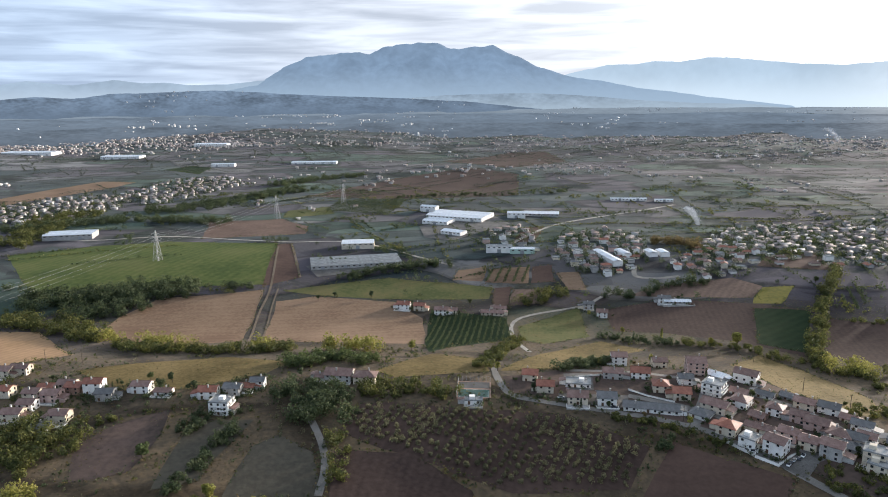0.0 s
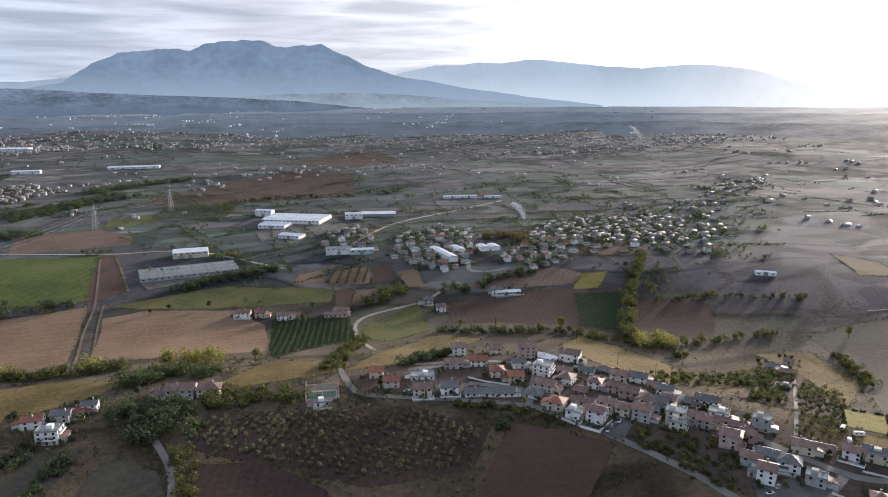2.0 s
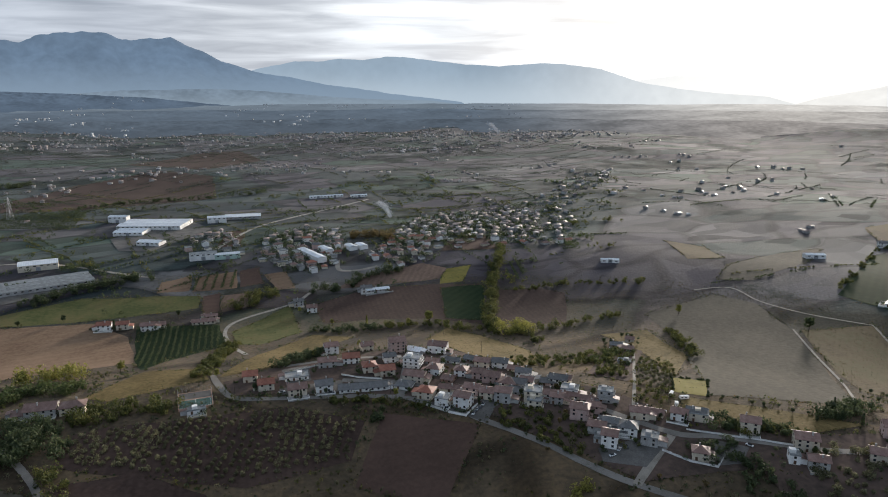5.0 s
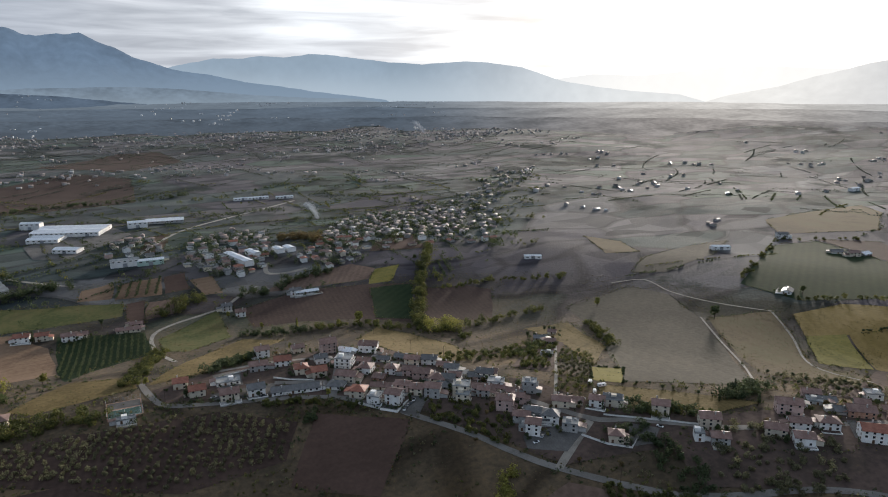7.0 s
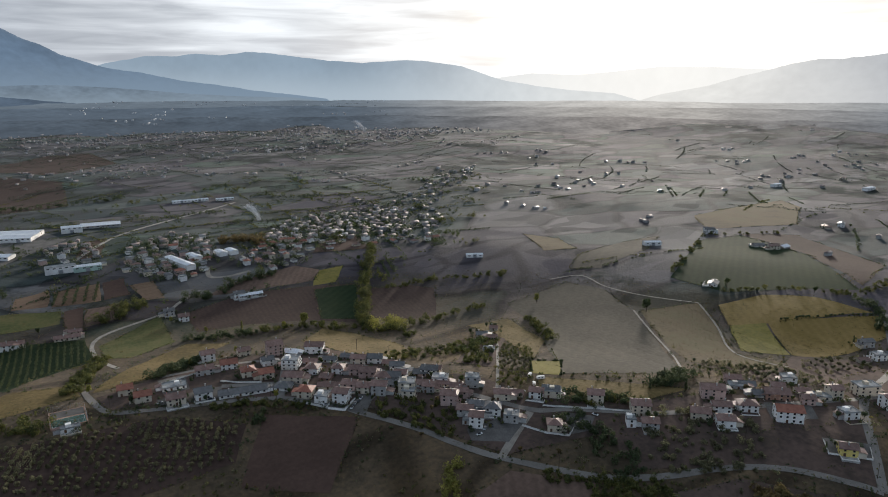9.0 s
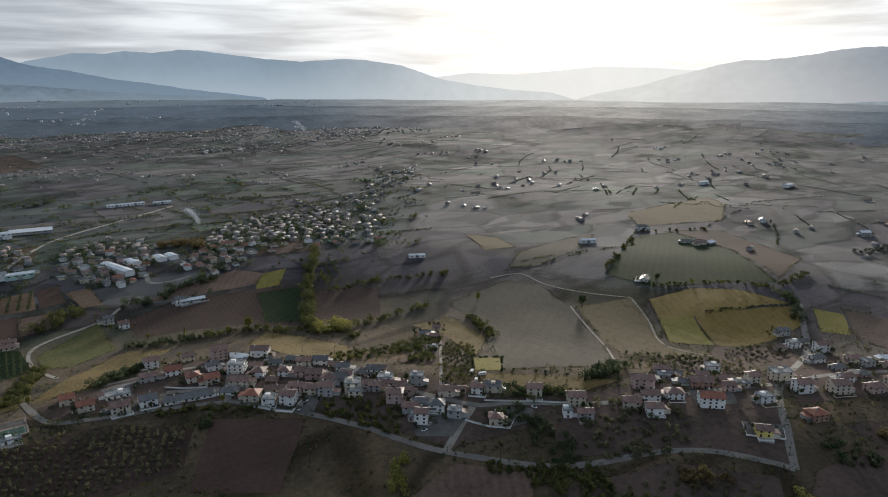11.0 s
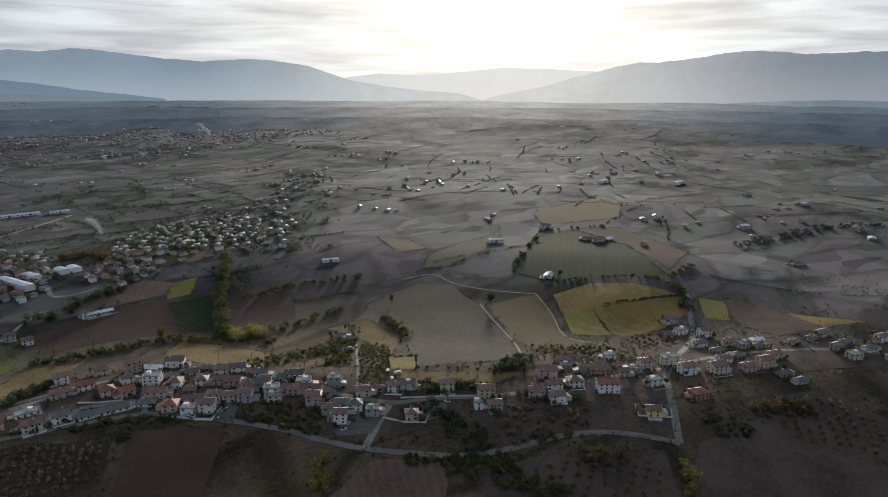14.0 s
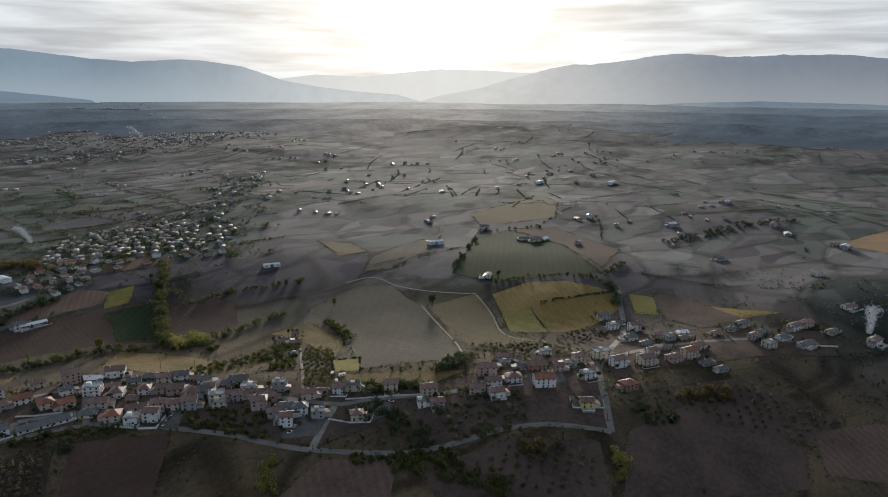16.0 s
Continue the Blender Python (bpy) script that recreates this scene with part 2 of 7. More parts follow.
FIELDS = {
    "crop_green": material("crop_green", [(0.046, 0.0655, 0.0183), (0.0714, 0.0887, 0.025), (0.0919, 0.0997, 0.0332)], 0.02, 0.9, 0.2, SHEEN, 0.2, 0.3, rows=(9, 20, 0.08)),
    "grass_green": material("grass_green", [(0.0591, 0.069, 0.0244), (0.0912, 0.0934, 0.0349), (0.118, 0.101, 0.0437)], 0.03, 0.9, 0.3, SHEEN, 0.2, 0.3),
    "crop_dark": material("crop_dark", [(0.018, 0.031, 0.0155), (0.029, 0.042, 0.019)], 0.02, 0.9, 0.2, SHEEN, 0.2, 0.3, rows=(8, 60, 0.08), spec=0.04),
    "soil_tan": material("soil_tan", [(0.135, 0.0854, 0.0565), (0.176, 0.118, 0.0768), (0.211, 0.141, 0.094)], 0.018, 0.95, 0.35, SHEEN, 0.4, 0.4, rows=(9, 80, 0.045)),
    "soil_orange": material("soil_orange", [(0.214, 0.138, 0.0772), (0.293, 0.188, 0.109)], 0.02, 0.95, 0.3, SHEEN, 0.3, 0.4, rows=(6, 15, 0.06)),
    "soil_brown": material("soil_brown", [(0.0878, 0.0592, 0.0464), (0.124, 0.0843, 0.065), (0.15, 0.103, 0.0788)], 0.02, 0.95, 0.35, SHEEN, 0.4, 0.4, rows=(6, 35, 0.08)),
    "soil_red": material("soil_red", [(0.064, 0.041, 0.032), (0.089, 0.057, 0.045)], 0.03, 0.95, 0.4, SHEEN, 0.4, 0.4, rows=(9, 100, 0.03)),
    "soil_dark": material("soil_dark", [(0.04, 0.027, 0.0225), (0.057, 0.038, 0.031), (0.071, 0.0475, 0.0385)], 0.018, 0.95, 0.4, SHEEN, 0.4, 0.4, rows=(5, 10, 0.06)),
    "soil_grey": material("soil_grey", [(0.056, 0.05, 0.038), (0.078, 0.069, 0.052), (0.094, 0.083, 0.062)], 0.015, 0.95, 0.3, SHEEN, 0.4, 0.5, rows=(11, 60, 0.025)),
    "grass_dry": material("grass_dry", [(0.08, 0.06, 0.024), (0.125, 0.092, 0.038), (0.165, 0.12, 0.054)], 0.03, 0.95, 0.4, SHEEN, 0.5, 0.6),
    "grass_dark": material("grass_dark", [(0.053, 0.041, 0.034), (0.083, 0.06, 0.05), (0.108, 0.076, 0.063)], 0.03, 0.95, 0.3, SHEEN, 0.4, 0.5, spec=0.06),
    "grass_brown": material("grass_brown", [(0.087, 0.066, 0.0391), (0.115, 0.0879, 0.049), (0.108, 0.0917, 0.049)], 0.02, 0.95, 0.3, SHEEN, 0.4, 0.5),
    "grass_gold": material("grass_gold", [(0.125, 0.09, 0.027), (0.175, 0.123, 0.039), (0.195, 0.135, 0.048)], 0.02, 0.92, 0.3, SHEEN, 0.3, 0.4, rows=(7, 40, 0.05)),
    "grass_yellow": material("grass_yellow", [(0.12, 0.108, 0.026), (0.165, 0.142, 0.034), (0.18, 0.15, 0.05)], 0.03, 0.92, 0.3, SHEEN, 0.3, 0.4),
}
for soil in FIELDS.values():
    shine = soil.node_tree.nodes["Principled BSDF"].inputs["Specular IOR Level"]
    shine.default_value = min(shine.default_value, 0.09)
M_ASPHALT = material("worn_asphalt", [(0.125, 0.116, 0.104), (0.16, 0.149, 0.134), (0.195, 0.182, 0.165)], 0.08, 0.8, 1.5, 0, 0.1, 0.05)
M_GRAVEL = material("pale_gravel", [(0.17, 0.15, 0.125), (0.22, 0.197, 0.165), (0.26, 0.235, 0.2)], 0.15, 0.95, 1.5, 0.1, 0.3, 0.1)
M_DIRT = material("dry_earth", [(0.1, 0.075, 0.052), (0.13, 0.1, 0.07), (0.155, 0.122, 0.088)], 0.15, 0.95, 1.5, 0, 0.3, 0.1)
M_YARD = material("yard_concrete", [(0.072, 0.069, 0.063), (0.102, 0.096, 0.09), (0.132, 0.126, 0.117)], 0.12, 0.9, 1.2, 0, 0.15, 0.05)
WALLS = {
    "white": material("white_render", [(0.67, 0.648, 0.616), (0.778, 0.756, 0.724), (0.842, 0.832, 0.799)], 0.25, 0.85, 2.0, 0, 0.1, 0.02, "object", 0, 0.08),
    "cream": material("cream_render", [(0.497, 0.432, 0.335), (0.594, 0.518, 0.41), (0.648, 0.583, 0.475)], 0.25, 0.85, 2.0, 0, 0.1, 0.02, "object", 0, 0.1),
    "pink": material("pink_render", [(0.414, 0.292, 0.256), (0.496, 0.36, 0.318), (0.551, 0.418, 0.379)], 0.25, 0.85, 2.0, 0, 0.1, 0.02, "object", 0, 0.1),
    "grey": material("grey_render", [(0.302, 0.292, 0.281), (0.389, 0.378, 0.362), (0.464, 0.454, 0.432)], 0.25, 0.88, 2.0, 0, 0.1, 0.02, "object", 0, 0.1),
    "yellow": material("yellow_render", [(0.594, 0.475, 0.13), (0.713, 0.572, 0.184), (0.756, 0.626, 0.238)], 0.25, 0.85, 2.0, 0, 0.1, 0.02),
    "brick": material("brick_infill", [(0.259, 0.151, 0.108), (0.335, 0.205, 0.151), (0.389, 0.259, 0.194)], 0.5, 0.9, 4.0, 0, 0.2, 0.03, "object", 0, 0.1),
    "green": material("pale_green_cladding", [(0.389, 0.518, 0.454), (0.486, 0.616, 0.54)], 0.25, 0.7, 2.0, 0, 0.1, 0.02),
}
ROOFS = {
    "red": material("red_clay_tiles", [(0.161, 0.0561, 0.034), (0.223, 0.0792, 0.0476), (0.26, 0.106, 0.068)], 0.4, 0.6, 4.0, 0, 0.4, 0.06, "object", 0, 0.18, rows=(0.45, 0, 0.12), spec=0.42),
    "brown": material("brown_clay_tiles", [(0.122, 0.07, 0.056), (0.17, 0.1, 0.082), (0.215, 0.138, 0.116)], 0.4, 0.6, 4.0, 0, 0.4, 0.06, "object", 0, 0.18, rows=(0.45, 0, 0.12), spec=0.42),
    "grey": material("grey_concrete_tiles", [(0.0713, 0.0726, 0.0734), (0.0992, 0.1, 0.101), (0.124, 0.125, 0.126)], 0.4, 0.6, 4.0, 0, 0.4, 0.06, "object", 0, 0.15, rows=(0.45, 0, 0.1), spec=0.42),
    "flat": material("flat_roof_screed", [(0.186, 0.191, 0.19), (0.248, 0.257, 0.255), (0.31, 0.323, 0.32)], 0.3, 0.9, 2.0, 0, 0.2, 0.03, "object", 0, 0.15),
    "metal": material("pale_metal_sheet", [(0.5, 0.53, 0.56), (0.62, 0.65, 0.68), (0.7, 0.73, 0.75)], 0.12, 0.45, 1.0, 0, 0.1, 0.03, "object", 0, 0.08, rows=(2.2, 0, 0.06)),
}
M_GLASS = material("dark_window_glass", [(0.015, 0.018, 0.022), (0.03, 0.034, 0.04)], 0.5, 0.08, 2, 0, 0, spec=0.6)
M_FRAME = material("window_frame_paint", [(0.3, 0.24, 0.18), (0.42, 0.36, 0.3)], 0.5, 0.6, 3, 0, 0.05, 0.01)
M_SHUTTER = material("brown_shutter_paint", [(0.09, 0.05, 0.03), (0.14, 0.08, 0.05)], 1.0, 0.7, 5, 0, 0.1, 0.01)
M_CONCRETE = material("weathered_concrete", [(0.26, 0.25, 0.24), (0.36, 0.35, 0.33), (0.44, 0.43, 0.41)], 0.3, 0.9, 2.5, 0, 0.2, 0.03)
M_STEEL = material("galvanised_steel", [(0.28, 0.29, 0.30), (0.4, 0.41, 0.42)], 0.5, 0.5, 3, 0, 0.05, 0.01, metal=0.6)
M_CABLE = material("aluminium_cable", [(0.3, 0.3, 0.3), (0.4, 0.4, 0.4)], 0.5, 0.5, 3, 0, 0)
M_BARK = material("rough_bark", [(0.06, 0.045, 0.033), (0.1, 0.078, 0.06)], 0.8, 0.95, 6, 0, 0.5, 0.05)


def leaf(name, colours, spread=0.35, thin=0.4):
    m = material(name, colours, 0.15, 0.75, 1.2, 0, 0, random_by="island", spread=spread, spec=0.25)
    b = m.node_tree.nodes["Principled BSDF"]
    trans = m.node_tree.nodes.new("ShaderNodeBsdfTranslucent")
    both = m.node_tree.nodes.new("ShaderNodeMixShader")
    both.inputs[0].default_value = thin
    out = m.node_tree.nodes["Material Output"]
    link = m.node_tree.links.new
    link(b.inputs["Base Color"].links[0].from_socket, trans.inputs[0])
    link(b.outputs[0], both.inputs[1]), link(trans.outputs[0], both.inputs[2]), link(both.outputs[0], out.inputs[0])
    return m


LEAVES = {
    # leaf copy for distant hedges, greyed and lifted to imitate haze
    "far": leaf("hazed_far_leaves", [(0.06, 0.07, 0.056), (0.078, 0.09, 0.07), (0.1, 0.11, 0.084)], 0.25, 0.4),
    "green": leaf("green_leaves", [(0.048, 0.0713, 0.026), (0.0792, 0.103, 0.0364), (0.12, 0.132, 0.0494)]),
    "dark": leaf("dark_leaves", [(0.04, 0.058, 0.028), (0.064, 0.084, 0.038), (0.095, 0.108, 0.05)]),
    "yellow": leaf("yellowing_leaves", [(0.16, 0.165, 0.04), (0.24, 0.23, 0.055), (0.32, 0.28, 0.075)]),
    "olive": leaf("olive_leaves", [(0.1, 0.1, 0.056), (0.15, 0.145, 0.08), (0.21, 0.198, 0.11)], 0.4, 0.5),
    "brown": leaf("russet_leaves", [(0.09, 0.066, 0.028), (0.13, 0.095, 0.04), (0.16, 0.125, 0.05)]),
    "mixed": leaf("autumn_hedge_leaves", [(0.045, 0.058, 0.02), (0.09, 0.098, 0.03), (0.165, 0.155, 0.042)]),
}


# ---- lie of the land ----
RIDGE = ((-620, 470), (-330, 430), (-150, 425), (20, 415), (150, 395), (280, 270), (420, 120), (560, 40), (800, -60))
CELL = 15.0


def ramp(v, a, b):
    k = min(1.0, max(0.0, (v - a) / (b - a)))
    return k * k * (3 - 2 * k)


def ridge_distance(x, y):
    """Distance from the crest, and its sign: below zero on the shaded near side."""
    best, sign = 1e9, 1
    for (ax, ay), (bx, by) in zip(RIDGE, RIDGE[1:]):
        ux, uy = bx - ax, by - ay
        k = min(1.0, max(0.0, ((x - ax) * ux + (y - ay) * uy) / (ux * ux + uy * uy)))
        d = math.hypot(x - ax - k * ux, y - ay - k * uy)
        if d < best:
            best, sign = d, 1 if ux * (y - ay) - uy * (x - ax) > 0 else -1
    return best * sign


def dome(x, y, cx, cy, rx, ry, h):
    return h * math.exp(-((x - cx) / rx) ** 2 - ((y - cy) / ry) ** 2)


def relief(x, y):
    r = math.hypot(x, y)
    d = ridge_distance(x, y)
    z = 17 * math.exp(-(d / 85) ** 2) if d > 0 else 17 - 48 * ramp(-d, 10, 260) * (0.3 + 0.7 * ramp(x, -200, 150))
    z += 20 * ramp(r, 560, 820) + 75 * ramp(r, 1500, 4600)
    z += dome(x, y, 470, 330, 140, 110, 6) + dome(x, y, 640, 250, 110, 90, 5) + dome(x, y, 598, 225, 62, 55, 5)
    z += 5 * ramp(r, 800, 1500) * math.sin(x / 170 + 1.3 * math.sin(y / 260)) * math.sin(y / 210 + 0.6)
    z += ramp(r, 1700, 3000) * 14 * math.sin(x / 420 + y / 900) * math.sin(y / 380 - x / 1500)
    z += 2 * math.sin(x / 95 + 0.7) * math.sin(y / 120) * ramp(r, 300, 700)
    z += 3 * ramp(x, 500, 900) * math.sin(x / 140) * math.cos(y / 110)
    return z


CORNERS = {}


def corner(i, j):
    if (i, j) not in CORNERS:
        CORNERS[i, j] = relief(i * CELL, j * CELL)
    return CORNERS[i, j]


def ground_z(x, y):
    """Height of the sheet of ground, which is flat within each triangle of its lattice."""
    i, j = math.floor(x / CELL), math.floor(y / CELL)
    u, v = x / CELL - i, y / CELL - j
    a, b, c, d = corner(i, j), corner(i + 1, j), corner(i + 1, j + 1), corner(i, j + 1)
    return a + u * (b - a) + v * (c - b) if u >= v else a + u * (c - d) + v * (d - a)


# ---- the sheet of ground ----
def ground():
    def lines(lo, hi, end_lo, end_hi):
        v = [i * CELL for i in range(lo, hi + 1)]
        step, p = CELL, v[-1]
        while p < end_hi:
            step *= 1.12
            p += step
            v.append(p)
        step, p = CELL, v[0]
        while p > end_lo:
            step *= 1.12
            p -= step
            v.insert(0, p)
        return v
    xs, ys = lines(-80, 150, -5600, 5600), lines(-25, 120, -5600, 5600)
    verts = [(x, y, relief(x, y)) for y in ys for x in xs]
    w = len(xs)
    faces = []
    for j in range(len(ys) - 1):
        for i in range(w - 1):
            a, b, c, d = j * w + i, j * w + i + 1, (j + 1) * w + i + 1, (j + 1) * w + i
            faces += [(a, b, c), (a, c, d)]
    me = bpy.data.meshes.new("ground")
    me.from_pydata(verts, [], faces)
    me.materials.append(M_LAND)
    for p in me.polygons:
        p.use_smooth = True
    return tagged(new("ground", me), "rolling valley floor with a patchwork of small fields", "ground", kind="structure")


def clip(poly, tri):
    """The part of a polygon that lies in a counter-clockwise triangle."""
    for (ax, ay), (bx, by) in zip(tri, tri[1:] + tri[:1]):
        out = []
        side = [(bx - ax) * (y - ay) - (by - ay) * (x - ax) for x, y in poly]
        for k, p in enumerate(poly):
            q, s, t = poly[k - 1], side[k], side[k - 1]
            if (s >= 0) != (t >= 0):
                f = t / (t - s)
                out.append((q[0] + f * (p[0] - q[0]), q[1] + f * (p[1] - q[1])))
            if s >= 0:
                out.append(p)
        poly = out
        if len(poly) < 3:
            return []
    return poly


def drape(polys, lift):
    """Mesh of outlines laid on the ground, cut along its lattice so that they lie on it exactly."""
    verts, faces = [], []
    for poly in polys:
        xs, ys = [p[0] for p in poly], [p[1] for p in poly]
        for i in range(math.floor(min(xs) / CELL), math.floor(max(xs) / CELL) + 1):
            for j in range(math.floor(min(ys) / CELL), math.floor(max(ys) / CELL) + 1):
                a, b, c, d = (i * CELL, j * CELL), ((i + 1) * CELL, j * CELL), ((i + 1) * CELL, (j + 1) * CELL), (i * CELL, (j + 1) * CELL)
                for tri in ([a, b, c], [a, c, d]):
                    cut = clip(poly, tri)
                    if len(cut) > 2:
                        faces.append(range(len(verts), len(verts) + len(cut)))
                        verts += [(x, y, ground_z(x, y) + lift) for x, y in cut]
    me = bpy.data.meshes.new("patch")
    me.from_pydata(verts, [], [list(f) for f in faces])
    return me


def uneven(poly, amount=2.0, step=14.0):
    """An outline with slightly wandering edges."""
    out = []
    for (ax, ay), (bx, by) in zip(poly, poly[1:] + poly[:1]):
        n = max(1, int(math.hypot(bx - ax, by - ay) / step))
        for k in range(n):
            x, y = ax + (bx - ax) * k / n, ay + (by - ay) * k / n
            v = noise.noise_vector((x * 0.03, y * 0.03, 1.7)) * amount
            out.append((x + v.x, y + v.y))
    return out


LIFT = [0.03]
BARE = []
TILLED = []


def field(kind, label, *outline):
    LIFT[0] += 0.003
    BARE.append(list(outline))
    if not kind.startswith("grass"):
        TILLED.append(list(outline))
    me = drape([uneven(list(outline), 3.5)], LIFT[0])
    me.materials.append(FIELDS[kind])
    return tagged(new("field", me), label, "field", "fields", "structure")


def ribbon(path, width):
    """Quads along a path of points, a road's width across."""
    out = []
    pts = [Vector(p) for p in path]
    fine = [pts[0]]
    for k in range(len(pts) - 1):
        a, b = pts[max(0, k - 1)], pts[k]
        c, d = pts[k + 1], pts[min(len(pts) - 1, k + 2)]
        for s in (0.2, 0.4, 0.6, 0.8, 1.0):
            fine.append(0.5 * (2 * b + (c - a) * s + (2 * a - 5 * b + 4 * c - d) * s * s + (3 * b - a - 3 * c + d) * s ** 3))
    side = []
    for k, p in enumerate(fine):
        t = (fine[min(k + 1, len(fine) - 1)] - fine[max(k - 1, 0)]).normalized()
        wide = width * (0.5 + 0.08 * noise.noise((p.x * 0.05, p.y * 0.05, 3)))
        side.append((p + Vector((-t.y, t.x)) * wide, p - Vector((-t.y, t.x)) * wide))
    for (a, b), (c, d) in zip(side, side[1:]):
        out.append([tuple(a), tuple(b), tuple(d), tuple(c)])
    return out


def road(name, label, mat, width, *path):
    LIFT[0] += 0.004
    polys = []
    for q in ribbon(path, width):
        area = sum(a[0] * b[1] - b[0] * a[1] for a, b in zip(q, q[1:] + q[:1]))
        polys.append(q if area > 0 else q[::-1])
    me = drape(polys, LIFT[0] + 0.02)
    me.materials.append(mat)
    return tagged(new(name, me), label, "road", kind="structure")


# ---- parts ----
def part(name, bm, mats, parent, label=""):
    me = bpy.data.meshes.new(name)
    bm.to_mesh(me)
    bm.free()
    for m in mats if isinstance(mats, (list, tuple)) else [mats]:
        me.materials.append(m)
    return share(name, me, parent, label=label)


def share(name, me, parent, m=None, label=""):
    ob = new(name, me)
    ob.parent = parent
    if m is not None:
        ob.matrix_basis = m
    return tagged(ob, label) if label else ob


def box(bm, x, y, z, sx, sy, sz, mat=0, turn=0.0):
    """A box with its base centre at (x, y, z)."""
    made = bmesh.ops.create_cube(bm, size=1, matrix=pose(x, y, z + sz / 2, 0, 0, turn) @ Matrix.Diagonal((sx, sy, sz, 1)))
    for f in {f for v in made["verts"] for f in v.link_faces}:
        f.material_index = mat
    return made["verts"]


def rod(bm, a, b, r0, r1=None, sides=6, mat=0):
    a, b = Vector(a), Vector(b)
    d = b - a
    m = Matrix.Translation((a + b) / 2) @ d.to_track_quat("Z", "Y").to_matrix().to_4x4()
    made = bmesh.ops.create_cone(bm, cap_ends=True, segments=sides, radius1=r0, radius2=r0 if r1 is None else r1, depth=d.length, matrix=m)
    for f in {f for v in made["verts"] for f in v.link_faces}:
        f.material_index = mat


SHARED = {}
HOMES = []


def panel_mesh(name, w, h, mats, rim=0.1, thick=0.12):
    """One solid panel with a raised rim round a recessed face: a window, a door or a gate."""
    key = (name, w, h)
    if key not in SHARED:
        bm = bmesh.new()
        box(bm, 0, 0.03, 0, w + 2 * rim, thick, h + rim, 1)
        front = max(bm.faces, key=lambda f: f.calc_center_median().y)
        bmesh.ops.inset_region(bm, faces=[front], thickness=rim, depth=0)
        for v in front.verts:
            v.co.y -= thick * 0.5
        front.material_index = 0
        SHARED[key] = part_mesh(bm, name, mats)
    return SHARED[key]


def window_mesh(w, h):
    return panel_mesh("window", w, h, (M_GLASS, M_FRAME))


def door_mesh(w):
    return panel_mesh("door", w, 2.15, (M_SHUTTER, M_FRAME))


def pitched(bm, w, d, z, rise, over, form):
    """A roof with thickness: gable along x, hip, or a flat slab with a parapet."""
    a, b, t = w / 2 + over, d / 2 + over, 0.22
    if form == "flat":
        box(bm, 0, 0, z, w + 0.3, d + 0.3, 0.25)
        for sx, sy, lx, ly in ((0, 1, w + 0.3, 0.2), (0, -1, w + 0.3, 0.2), (1, 0, 0.2, d - 0.1), (-1, 0, 0.2, d - 0.1)):
            box(bm, sx * (w / 2 + 0.05), sy * (d / 2 + 0.05), z + 0.25, lx, ly, 0.55)
        return
    inset = 0 if form == "gable" else min(a * 0.85, b * 0.9)
    top, low = [], []
    for lift, into in ((t, top), (0, low)):
        into += [bm.verts.new(p) for p in ((-a, -b, z + lift), (a, -b, z + lift), (a, b, z + lift), (-a, b, z + lift),
                                           (-a + inset, 0, z + rise + lift), (a - inset, 0, z + rise + lift))]
    for v, flip in ((top, False), (low, True)):
        for f in ((0, 1, 5, 4), (2, 3, 4, 5)) + (() if form == "gable" else ((1, 2, 5), (3, 0, 4))):
            bm.faces.new([v[k] for k in (f[::-1] if flip else f)])
    ring = (0, 1, 5, 2, 3, 4) if form == "gable" else (0, 1, 2, 3)
    for k in range(len(ring)):
        i, j = ring[k - 1], ring[k]
        bm.faces.new([low[i], low[j], top[j], top[i]])
    # ridge course
    rod(bm, (-a + inset, 0, z + rise + t), (a - inset, 0, z + rise + t), 0.16)


